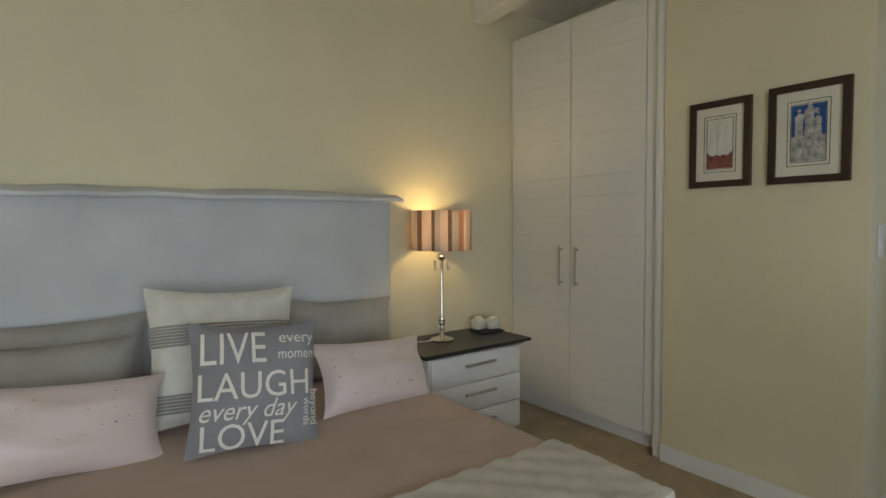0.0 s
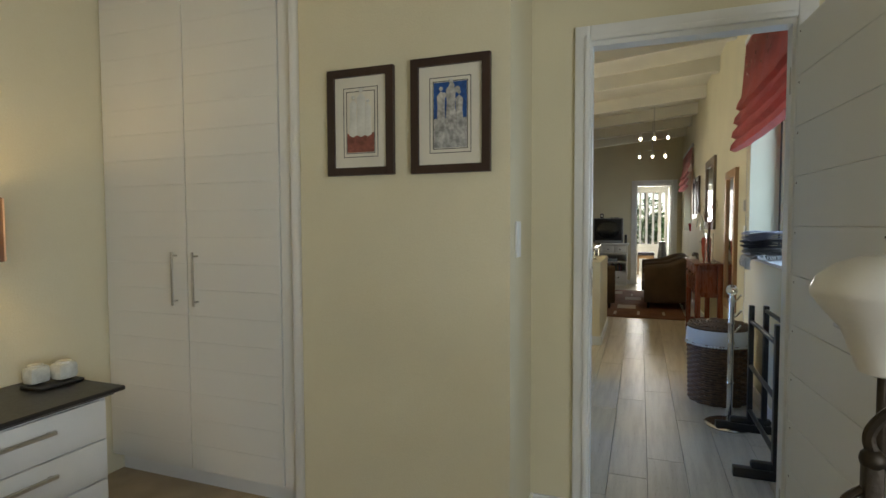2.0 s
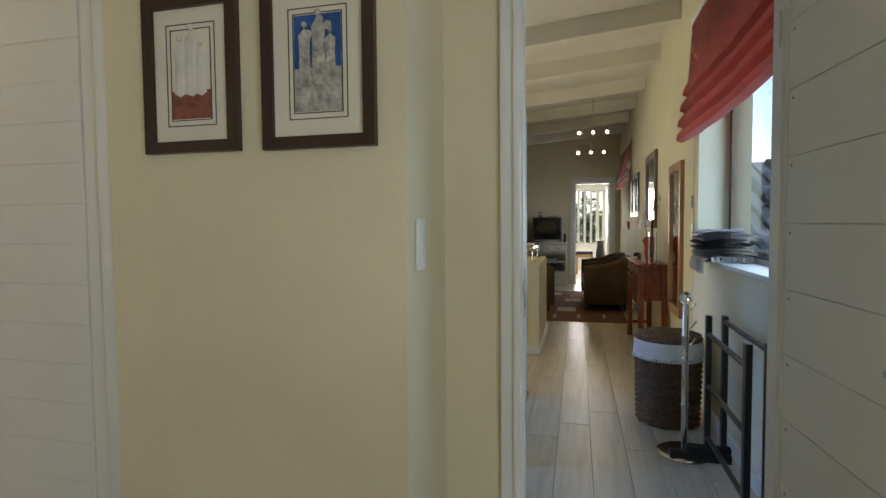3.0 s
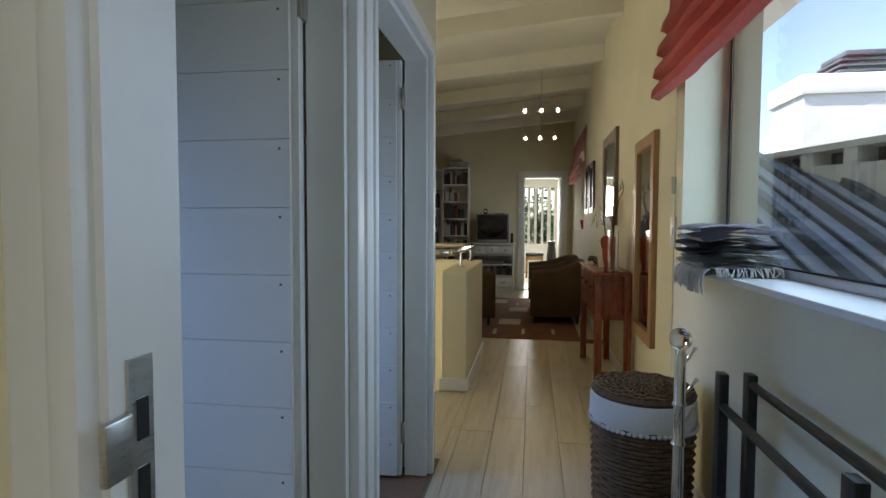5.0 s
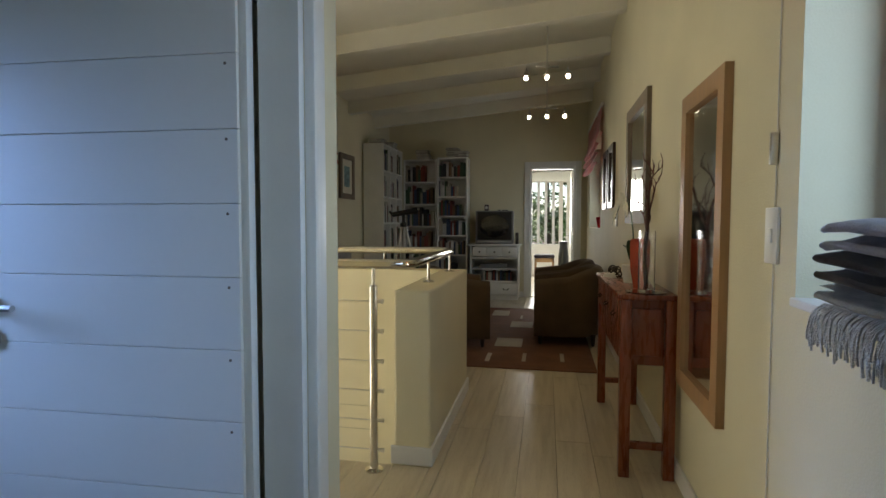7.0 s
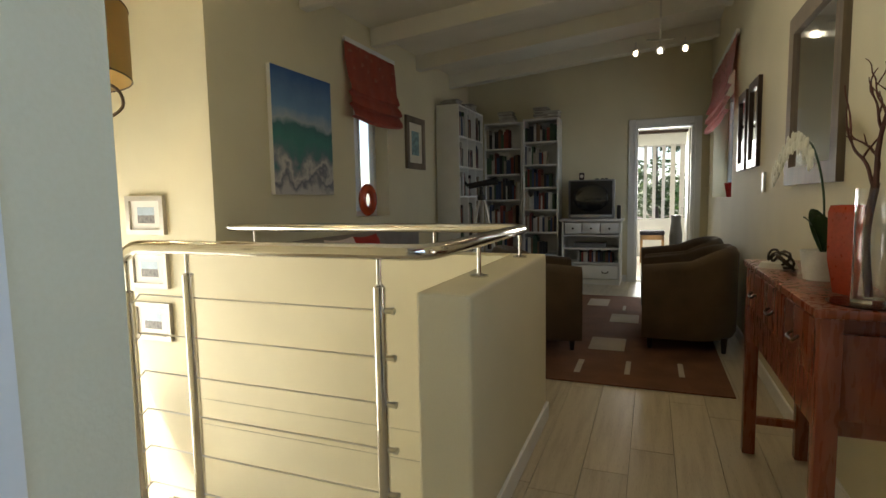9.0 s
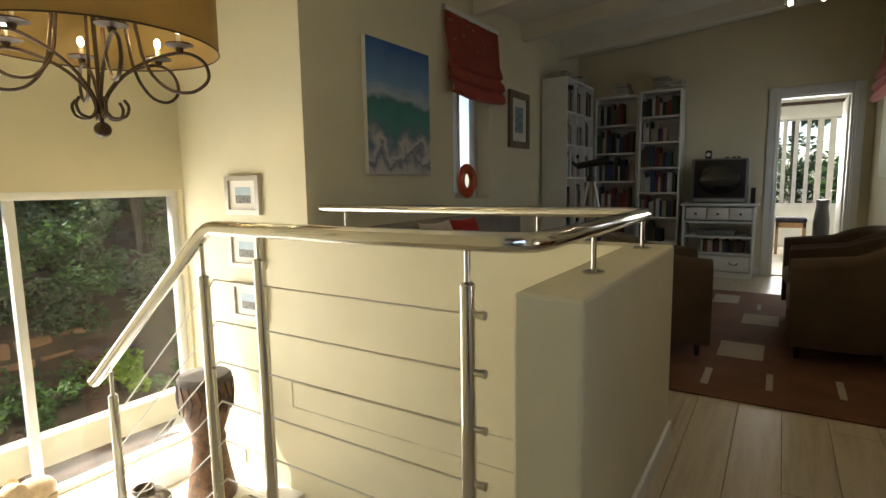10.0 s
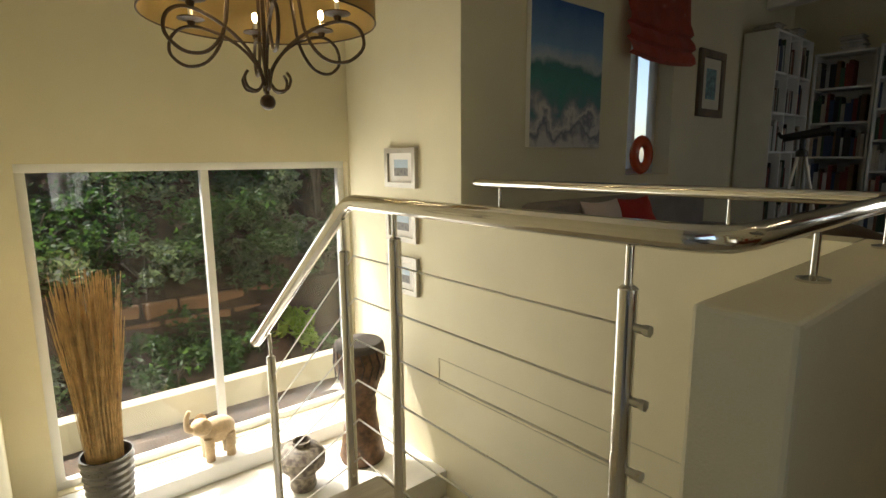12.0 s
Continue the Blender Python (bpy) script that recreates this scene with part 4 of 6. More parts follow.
# colour word, colour, layers, gap, front edge
TOWELS = [("pale fringed", (0.60, 0.57, 0.52), 3, 0.0135, -0.480), ("cream", (0.66, 0.62, 0.55), 3, 0.0145, -0.472),
          ("dark brown", (0.085, 0.065, 0.060), 4, 0.0155, -0.462), ("lavender grey", (0.56, 0.53, 0.57), 4, 0.0155, -0.468)]
zt = 1.054
for k, (cn, col, layers, gap, yf) in enumerate(TOWELS):
    tm = mat(cn.replace(" ", "_") + "_towel_cloth", col, 0.95, vary=0.16, scale=14, bump=0.9, fine=260, sheen=0.2)
    t = thing("folded_towel", (5.28, -0.62, zt), "%s folded %s with soft rolled edges" % (cn, "throw" if k == 0 else "towel"), "towel", "folded towels")
    part("cloth", folded_cloth(-0.735 + 0.015 * (k % 2), yf, zt, gap, layers, 0.0155 if k > 1 else 0.0125, 5.09 + 0.008 * k, 5.47 - 0.01 * k, k + 1.0, 0.10), tm, t)
    if k == 0:
        rs = random.Random(3)
        for i in range(90):
            x = 5.09 + 0.38 * i / 90
            y0 = yf + 0.004
            dx_ = rs.uniform(-.02, .02)
            part("fringe", tube(bmesh.new(), curve_pts([(x, y0 - 0.01, zt + 0.03), (x + dx_ * 0.4, y0 + 0.012, zt + 0.012), (x + dx_, y0 + 0.018, zt - 0.025), (x + dx_ * 1.4, y0 + 0.016, zt - rs.uniform(0.035, 0.07))], 3), 0.0026, 4), tm, t)
        for i in range(34):
            y = -0.73 + 0.24 * i / 34
            part("fringe", tube(bmesh.new(), curve_pts([(5.10, y, zt + 0.035), (5.078, y + rs.uniform(-.01, .01), zt + 0.03), (5.07, y + rs.uniform(-.012, .012), zt + 0.004)], 3), 0.0026, 4), tm, t)
    zt += gap * (layers - 1) + 0.013

# wicker laundry basket
bx, by = 5.30, -0.30
bas = thing("laundry_basket", (bx, by, 0), "brown wicker laundry basket with white cotton lining", "basket")
part("inner_wall", lathe(bmesh.new(), (bx, by, 0.005), [(0.0, 0), (0.178, 0), (0.192, 0.5), (0.0, 0.5)], 36, 1, 1.0), DARK, bas)
rows, per = 26, 26
bm = bmesh.new()
for r in range(rows):
    z = 0.015 + 0.445 * r / rows
    rad = 0.186 + 0.014 * r / rows
    pts = []
    for k in range(per * 4):
        a = 2 * math.pi * k / (per * 4)
        rr = rad + 0.006 * math.cos(per * a / 2 + math.pi * (r % 2))
        pts.append((bx + rr * math.cos(a), by + rr * math.sin(a), z))
    tube(bm, pts + [pts[0]], 0.009, 5)
o = part("woven_side", bm, WICKER, bas)
tagged(o, kind="stuff")
bm = bmesh.new()
n = 72
prof = [(0.208, 0.435), (0.214, 0.45), (0.212, 0.53), (0.202, 0.545)]
lathe(bm, (bx, by, 0), prof, n)
part("lining_band", bm, LINING, bas, "white cotton lining folded over the rim")
lace = bmesh.new()
for k in range(60):
    a = 2 * math.pi * k / 60
    ball(lace, (bx + 0.213 * math.cos(a), by + 0.213 * math.sin(a), 0.434), 0.010, 6, 0.8)
part("lace_edge", lace, LINING, bas)
lid = part("lid", lathe(bmesh.new(), (bx, by, 0.545), [(0, 0), (0.205, 0), (0.210, 0.012), (0.20, 0.026), (0.0, 0.034)], 36), WICKER, bas, "domed woven wicker lid")
bm = bmesh.new()
for r in range(9):
    rad = 0.012 + 0.0225 * r
    pts = []
    for k in range(65):
        a = 2 * math.pi * k / 64
        pts.append((bx + rad * math.cos(a), by + rad * math.sin(a), 0.580 - 0.008 * (rad / 0.2) ** 2 + 0.004 * math.cos(a * 12 + math.pi * (r % 2))))
    tube(bm, pts, 0.0085, 5)
for k in range(24):
    a = 2 * math.pi * k / 24
    tube(bm, [(bx + q * math.cos(a), by + q * math.sin(a), 0.584 - 0.008 * (q / 0.2) ** 2) for q in (0.02, 0.1, 0.2)], 0.004, 5)
o = link("lid_weave", bm, WICKER, True)
o.parent = lid
o.matrix_parent_inverse = Matrix.Identity(4)
tagged(o, kind="stuff")

# chrome toilet-roll stand
sx, sy = 4.78, -0.31
st = thing("paper_stand", (sx, sy, 0), "chrome paper-roll stand with a crystal ball finial", "stand")
part("foot", lathe(bmesh.new(), (sx, sy, 0), [(0, 0), (0.145, 0), (0.148, 0.008), (0.13, 0.018), (0.02, 0.026), (0, 0.026)], 40), CHROME, st)
part("pole", lathe(bmesh.new(), (sx, sy, 0), [(0, 0.02), (0.018, 0.02), (0.018, 0.27), (0.024, 0.28), (0.018, 0.29), (0.018, 0.53), (0.024, 0.54), (0.018, 0.55), (0.018, 0.66), (0.024, 0.67), (0.018, 0.68), (0.018, 0.83), (0.012, 0.85), (0, 0.85)], 24), CHROME, st)
part("finial", ball(bmesh.new(), (sx, sy, 0.882), 0.036, 16), CRYSTAL, st, "clear crystal ball")
for z, a in ((0.80, 0.3), (0.70, 0.9), (0.60, -0.2)):
    bm = tube(bmesh.new(), curve_pts([(sx, sy, z), (sx + 0.03 * math.cos(a), sy - 0.03, z + 0.01), (sx + 0.06 * math.cos(a), sy - 0.06, z + 0.04)], 4), 0.005, 8)
    ball(bm, (sx + 0.06 * math.cos(a), sy - 0.06, z + 0.04), 0.008, 8)
    part("hook", bm, CHROME, st)

# black towel rail
rk = thing("towel_rack", (4.38, -0.45, 0), "black painted wooden freestanding towel rack", "towel rack")
for x in (4.02, 4.70):
    for y in (-0.41, -0.49):
        part("upright", B(x - 0.022, y - 0.014, 0.05, x + 0.022, y + 0.014, 0.80 if y > -0.45 else 0.80, bevel=0.004), BLACK, rk)
    bm = B(x - 0.024, -0.53, 0.0, x + 0.024, -0.22, 0.05, bevel=0.004)
    box(bm, x - 0.024, -0.53, 0.05, x + 0.024, -0.30, 0.09, bevel=0.012)
    part("foot", bm, BLACK, rk)
for z in (0.14, 0.42, 0.70):
    part("bar", cyl(bmesh.new(), (4.02, -0.41, z), (4.70, -0.41, z), 0.013), BLACK, rk)
part("bar", cyl(bmesh.new(), (4.02, -0.49, 0.77), (4.70, -0.49, 0.77), 0.013), BLACK, rk)

framed("wall_mirror", pose(6.62, -0.571, 1.155, 0, 0, 180), 0.60, 1.31, 0.075, 0.032, PINE, "tall pine framed wall mirror", "mirror")
framed("wall_mirror", pose(8.27, -0.571, 1.67, 0, 0, 180), 0.88, 0.86, 0.09, 0.03, GREYWOOD, "large wood framed mirror over the console", "mirror")
for x in (9.80, 10.32):
    framed("framed_picture", pose(x, -0.571, 1.70, 0, 0, 180), 0.40, 0.62, 0.06, 0.028, DARK, "dark framed glazed picture on the lounge wall", "picture")
s2 = thing("light_switch", (5.95, -0.56, 1.2), "white rocker switch plate", "switch")
part("plate", B(5.90, -0.569, 1.13, 5.985, -0.560, 1.29, bevel=0.003), WHITE, s2)
part("rocker", B(5.93, -0.561, 1.19, 5.955, -0.556, 1.23, bevel=0.001), WHITE, s2)
s3_ = thing("blind_cleat", (5.93, -0.56, 1.45), "small steel cord cleat with blind cord", "cleat")
part("cleat", B(5.925, -0.569, 1.41, 5.94, -0.548, 1.50, bevel=0.003), BRUSHED, s3_)
part("cord", cyl(bmesh.new(), (5.932, -0.566, 0.10), (5.932, -0.566, 2.70), 0.002, n=6), LINING, s3_)
s4_ = thing("light_switch", (9.4, -0.56, 1.28), "white switch plate beside the pictures", "switch")
part("plate", B(9.36, -0.569, 1.21, 9.44, -0.558, 1.34, bevel=0.003), WHITE, s4_)

# console table
con = thing("console_table", (7.5, -0.4, 0), "narrow red-brown lacquered console table with drawers", "console table")
part("tabletop", B(6.93, -0.552, 0.875, 8.10, -0.275, 0.90, bevel=0.005), REDWOOD, con)
part("apron", B(6.985, -0.535, 0.55, 8.055, -0.305, 0.874), REDWOOD, con)
for x in (6.965, 8.065):
    for y in (-0.522, -0.315):
        part("leg", B(x - 0.026, y - 0.026, 0, x + 0.026, y + 0.026, 0.874, bevel=0.004), REDWOOD, con)
    part("stretcher", B(x - 0.014, -0.497, 0.14, x + 0.014, -0.34, 0.175, bevel=0.003), REDWOOD, con)
    part("side_panel_moulding", B(x - (0.0 if x > 7 else 0.004) - 0.0, -0.48, 0.60, x + 0.012, -0.31, 0.83, bevel=0.003), REDWOOD, con)
for i in range(3):
    x0 = 7.0 + 0.35 * i
    d = part("drawer", B(x0 + 0.008, -0.305, 0.70, x0 + 0.342, -0.290, 0.86, bevel=0.004), REDWOOD, con)
    bm = bmesh.new()
    tube(bm, curve_pts([(x0 + 0.14, -0.289, 0.78), (x0 + 0.145, -0.272, 0.765), (x0 + 0.205, -0.272, 0.765), (x0 + 0.21, -0.289, 0.78)], 4), 0.005, 6)
    o = link("drawer_pull", bm, IRON, True)
    o.parent = d
    o.matrix_parent_inverse = Matrix.Identity(4)

vx, vy = 7.04, -0.42
vase = thing("glass_vase", (vx, vy, 0.9), "tall clear glass cylinder vase on a glass plate", "vase")
part("vase_wall", lathe(bmesh.new(), (vx, vy, 0.906), [(0.0, 0), (0.04, 0), (0.04, 0.30), (0.036, 0.30), (0.036, 0.01), (0.0, 0.01)], 28), CRYSTAL, vase)
part("plate", lathe(bmesh.new(), (vx, vy, 0.9), [(0, 0), (0.09, 0), (0.095, 0.005), (0.0, 0.005)], 28), CRYSTAL, vase)
TWIG = mat("red_brown_twig", (0.13, 0.04, 0.025), 0.7, vary=0.2, bump=0.4)
br_ = thing("twig_branch", (vx, vy, 0.92), "curly red-brown contorted twig standing in the vase", "branch")
rs = random.Random(11)


def twig(p, d, length, r, depth):
    pts = [p]
    n = 6
    for i in range(n):
        d = (d + Vector((rs.uniform(-.45, .45), rs.uniform(-.3, .3), rs.uniform(-.1, .25)))).normalized()
        if p.y < -0.52:
            d.y = abs(d.y)
        p = p + d * length / n
        pts.append(p)
        if depth and i in (2, 4, 5):
            twig(p, (d + Vector((rs.choice((-1, 1)) * rs.uniform(.5, .9), rs.uniform(-.4, .4), 0.1))).normalized(), length * rs.uniform(0.45, 0.65), r * 0.6, depth - 1)
    part("twig", tube(bmesh.new(), curve_pts(pts, 3), r, 6, 0.45), TWIG, br_)


part("stalk", tube(bmesh.new(), curve_pts([(vx, vy, 0.92), (vx + 0.01, vy + 0.01, 1.08), (vx - 0.005, vy, 1.22)], 5), 0.010, 8), TWIG, br_)
twig(Vector((vx - 0.005, vy, 1.21)), Vector((-0.25, 0.05, 1)), 0.26, 0.008, 2)
twig(Vector((vx - 0.005, vy, 1.21)), Vector((0.35, 0.05, 1)), 0.22, 0.007, 2)
twig(Vector((vx, vy, 1.20)), Vector((0.0, 0.25, 1)), 0.22, 0.006, 1)

ORANGE = mat("orange_red_ceramic", (0.42, 0.05, 0.015), 0.3, vary=0.12, scale=14, bump=0.1)
rp = thing("red_vase", (7.22, -0.42, 0.9), "squarish orange-red ceramic vase", "vase")
part("vase_body", lathe(bmesh.new(), (7.22, -0.42, 0.9), [(0, 0), (0.055, 0), (0.085, 0.10), (0.09, 0.24), (0.08, 0.26), (0.07, 0.25), (0.05, 0.02), (0, 0.02)], 4, 1.2, 0.6), ORANGE, rp, smooth=False)
op = thing("orchid", (7.50, -0.43, 0.9), "white moth orchid in a cream pot", "orchid")
part("pot", lathe(bmesh.new(), (7.50, -0.43, 0.9), [(0, 0), (0.055, 0), (0.068, 0.10), (0.062, 0.10), (0, 0.085)], 24), IVORY, op)
LEAF = mat("dark_green_leaf", (0.035, 0.09, 0.03), 0.4, vary=0.2, bump=0.1)
PETAL = mat("ivory_petal", (0.75, 0.72, 0.55), 0.6, vary=0.08)
for k, (a, ln) in enumerate(((0.3, 0.18), (2.6, 0.16), (4.2, 0.12), (1.4, 0.15))):
    bm = bmesh.new()
    prev = None
    for i in range(9):
        f = i / 8
        w = 0.03 * math.sin(math.pi * min(1, f * 0.9 + 0.08))
        c = Vector((7.50 + ln * 0.5 * f * math.cos(a), -0.43 + 0.06 * f * math.sin(a), 0.99 + ln * 0.85 * math.sin(f * 1.5)))
        sdv = Vector((-math.sin(a), math.cos(a), 0)) * w
        row = (bm.verts.new(c - sdv), bm.verts.new(c + Vector((0, 0, -0.006))), bm.verts.new(c + sdv))
        if prev:
            bm.faces.new((prev[0], prev[1], row[1], row[0]))
            bm.faces.new((prev[1], prev[2], row[2], row[1]))
        prev = row
    bmesh.ops.solidify(bm, geom=bm.faces[:], thickness=0.003)
    part("leaf", bm, LEAF, op)
stem = curve_pts([(7.50, -0.43, 1.0), (7.49, -0.42, 1.20), (7.60, -0.41, 1.36), (7.78, -0.40, 1.40), (7.93, -0.39, 1.33), (8.0, -0.38, 1.27)], 8)
part("flower_stem", tube(bmesh.new(), stem, 0.004, 6), LEAF, op)
rs = random.Random(5)
for k in range(9):
    c = stem[14 + 3 * k]
    bm = bmesh.new()
    for j in range(5):
        a = 2 * math.pi * j / 5 + rs.uniform(-.2, .2)
        m = Matrix.Translation(Vector(c) + Vector((0.022 * math.cos(a), 0.018, 0.022 * math.sin(a) - 0.01))) @ Matrix.Rotation(-a, 4, "Y") @ Matrix.Diagonal((1.5, 0.28, 1, 1))
        bmesh.ops.create_uvsphere(bm, u_segments=8, v_segments=6, radius=0.019, matrix=m)
    part("flower", bm, PETAL, op)
gl = thing("wire_ornament", (7.82, -0.36, 0.9), "dark looped wire ornament with a pale base", "ornament")
for k in range(5):
    a = k * 1.2
    part("loop", tube(bmesh.new(), [(7.80 + 0.05 * k - 0.1 + 0.05 * math.cos(q), -0.36 + 0.03 * math.sin(q + a), 0.935 + 0.03 * math.sin(q)) for q in [i * 0.42 for i in range(16)]], 0.005, 6), IRON, gl)
part("base", lathe(bmesh.new(), (7.82, -0.36, 0.9), [(0, 0), (0.07, 0), (0.06, 0.02), (0, 0.03)], 20), IVORY, gl)


def spot_bar(x, y0, y1, z, lit):
    t = thing("ceiling_spotlights", (x, (y0 + y1) / 2, z + 0.1), "steel spotlight bar with three lit lamps under a beam", "spotlight")
    part("bar", cyl(bmesh.new(), (x, y0 + 0.08, z + 0.085), (x, y1 - 0.08, z + 0.10), 0.008), BRUSHED, t)
    part("mount", B(x - 0.008, (y0 + y1) / 2 - 0.008, z + 0.09, x + 0.008, (y0 + y1) / 2 + 0.008, ceiling_z((y0 + y1) / 2) - 0.168, bevel=0.002), BRUSHED, t)
    for k in range(3):
        y = y0 + (y1 - y0) * k / 2
        c = Vector((x - 0.05, y, z))
        part("arm", tube(bmesh.new(), [(x, y, z + 0.09), (x - 0.02, y, z + 0.06), c + Vector((0.015, 0, 0.02))], 0.006, 8), BRUSHED, t)
        bm = bmesh.new()
        cyl(bm, c + Vector((0.035, 0, 0.045)), c + Vector((-0.01, 0, -0.012)), 0.016, 0.036, n=18)
        part("lamp_head", bm, BRUSHED, t, "flared steel lamp head")
        part("lamp_glass", ball(bmesh.new(), c + Vector((-0.014, 0, -0.018)), 0.017, 12), SPOTGLOW, t, "glowing halogen lamp")
        if lit:
            d = bpy.data.lights.new("spot_lamp", "SPOT")
            d.energy, d.color, d.spot_size, d.spot_blend, d.shadow_soft_size = 1.5, (1.0, 0.74, 0.42), radians(75), 0.6, 0.03
            o = new("spot_lamp", d)
            o.matrix_world = look(c + Vector((-0.05, 0, -0.05)), (x - 1.2, y - 0.5 if k == 0 else y, 0.9))


SPOTGLOW = glow("halogen_glow", (1.0, 0.86, 0.62), 14)
spot_bar(9.12, -0.10, 0.26, 2.52, True)
spot_bar(10.27, -0.11, 0.27, 2.40, True)

# ---- stairwell ----
RX, RZ = 6.78, 1.04
rail = thing("stair_railing", (RX, 1.5, 0), "polished stainless steel stair railing with tension wires", "railing")
corner = [(RX, 0.83, RZ), (RX + 0.012, 0.775, RZ), (RX + 0.045, 0.742, RZ), (RX + 0.10, 0.732, RZ)]
corner2 = [(7.97, 0.732, RZ), (8.03, 0.742, RZ), (8.063, 0.775, RZ), (8.075, 0.83, RZ)]
line = [(6.735, 2.80, 0.33), (6.74, 2.75, 0.37), (6.777, 1.99, RZ - 0.025), (RX, 1.955, RZ - 0.006), (RX, 1.92, RZ)] + corner + corner2 + [(8.075, 2.70, RZ)]
part("handrail", tube(bmesh.new(), line, 0.0255, 20), CHROME, rail, "round polished steel handrail")
for y, zb, zt in ((0.905, 0.0, 0.93), (1.69, 0.0, 0.94), (2.0, -0.18, 0.86), (2.74, -0.72, 0.26)):
    bm = bmesh.new()
    lathe(bm, (RX, y, 0), [(0, zb), (0.045, zb), (0.045, zb + 0.006), (0.02, zb + 0.012), (0.02, zt), (0.014, zt + 0.006), (0.008, zt + 0.008), (0.008, zt + 0.115), (0, zt + 0.115)], 20)
    part("post", bm, CHROME, rail, "steel baluster post")
for k in range(6):
    z = 0.856 - 0.15 * k
    part("wire", tube(bmesh.new(), [(RX, 0.885, z), (RX, 1.94, z), (RX, 2.74, z - 0.70)], 0.0032, 6), BRUSHED, rail, "taut steel wire")
    bm = cyl(bmesh.new(), (RX, 0.865, z), (RX, 0.89, z), 0.009, n=10)
    cyl(bm, (RX, 0.855, z), (RX, 0.866, z), 0.012, n=6)
    part("wire_tensioner", bm, BRUSHED, rail)
for x, y in ((7.27, 0.735), (7.95, 0.735), (8.075, 1.25), (8.075, 2.50)):
    part("bracket", lathe(bmesh.new(), (x, y, 0.90), [(0, 0), (0.035, 0), (0.035, 0.006), (0.008, 0.012), (0.008, 0.12), (0, 0.12)], 16), CHROME, rail, "short steel bracket under the rail")

bm = bmesh.new()
for a, b in (((1.30, -0.30), (2.97, -0.296)), ((1.30, -0.124), (2.97, -0.12)), ((1.30, -0.30), (1.304, -0.12)), ((2.966, -0.30), (2.97, -0.12))):
    box(bm, 7.996, a[0], a[1], 8.0005, b[0], b[1])
solid("trim_hatch_outline", bm, mat("shadow_gap", (0.60, 0.55, 0.39), 0.8), "thin outline of a flush access panel", "hatch")

# chandelier
cx, cy = 6.84, 2.74
ch = thing("chandelier", (cx, cy, 2.9), "bronzed scrolled chandelier inside a gold drum shade", "chandelier")
GOLD = mat("gold_fabric_shade", (0.34, 0.25, 0.10), 0.45, vary=0.06, bump=0.3, fine=300)
bm = lathe(bmesh.new(), (cx, cy, 0), [(0.485, 1.775), (0.485, 2.10)], 64)
for fc in [f_ for f_ in bm.faces if len(f_.verts) > 4]:
    bm.faces.remove(fc)
bmesh.ops.solidify(bm, geom=bm.faces[:], thickness=0.003)
part("shade", bm, GOLD, ch, "gold drum shade")
for z in (1.778, 2.097):
    part("shade_ring", tube(bmesh.new(), [(cx + 0.484 * math.cos(a), cy + 0.484 * math.sin(a), z) for a in [2 * math.pi * i / 64 for i in range(65)]], 0.004, 6), BRONZE, ch)
part("stem", tube(bmesh.new(), [(cx, cy, 1.44), (cx, cy, ceiling_z(cy) - 0.03)], 0.009, 10), BRONZE, ch)
part("ceiling_cup", lathe(bmesh.new(), (cx, cy, ceiling_z(cy) - 0.05), [(0.01, 0), (0.06, 0.03), (0.06, 0.055), (0, 0.055)], 20), BRONZE, ch)
part("ball_finial", ball(bmesh.new(), (cx, cy, 1.435), 0.034, 16), BRONZE, ch)
FLAME = glow("candle_bulb", (1.0, 0.80, 0.45), 16)
for k in range(6):
    a = math.pi / 3 * k + 0.25
    ca, sa = math.cos(a), math.sin(a)

    def P(r, z):
        return (cx + 1.1 * r * ca, cy + 1.1 * r * sa, z)

    arm = part("arm", tube(bmesh.new(), curve_pts([P(0.012, 1.50), P(0.03, 1.58), P(0.10, 1.67), P(0.20, 1.735), P(0.31, 1.765), P(0.385, 1.73), P(0.40, 1.655), P(0.34, 1.60), P(0.26, 1.605), P(0.20, 1.66), P(0.165, 1.74), P(0.15, 1.84), P(0.12, 1.98), P(0.02, 2.03)], 6), 0.0075, 8), BRONZE, ch)
    part("scroll", tube(bmesh.new(), curve_pts([P(0.01, 1.53), P(0.04, 1.485), P(0.085, 1.49), P(0.10, 1.53), P(0.085, 1.56)], 6), 0.0065, 8), BRONZE, ch)
    part("drip_pan", lathe(bmesh.new(), P(0.30, 1.765), [(0, 0), (0.012, 0), (0.018, 0.02), (0.058, 0.03), (0.056, 0.036), (0, 0.03)], 20), BRONZE, ch)
    part("candle_tube", cyl(bmesh.new(), P(0.30, 1.79), P(0.30, 1.84), 0.010), IVORY, ch)
    part("candle_bulb", ball(bmesh.new(), P(0.30, 1.866), 0.014, 10, 1.7), FLAME, ch, "glowing candle bulb")
    if k % 2 == 0:
        bulb("chandelier_light", P(0.24, 1.88), 1.0, (1.0, 0.70, 0.33), 0.03)

SILVER = mat("champagne_frame", (0.50, 0.46, 0.38), 0.35, 0.4, vary=0.08)


def art_photo(t, w, h, y):
    part("print_sky", B(-w * 0.28, y - 0.001, 0.0, w * 0.28, y, h * 0.28), mat("pale_blue_print", (0.45, 0.55, 0.62), 0.5), t)
    part("print_ground", B(-w * 0.28, y - 0.001, -h * 0.28, w * 0.28, y, 0.0), mat("grey_print", (0.25, 0.23, 0.20), 0.5, vary=0.3, scale=40), t)


for z in (1.125, 0.755, 0.39):
    tagged(framed("framed_photograph", pose(7.998, 3.34, z, 0, 0, -90), 0.35, 0.265, 0.035, 0.03, SILVER, "small champagne framed photograph in a column of three", mount_mat=LETTER, art=art_photo), group="photographs on the stair wall")

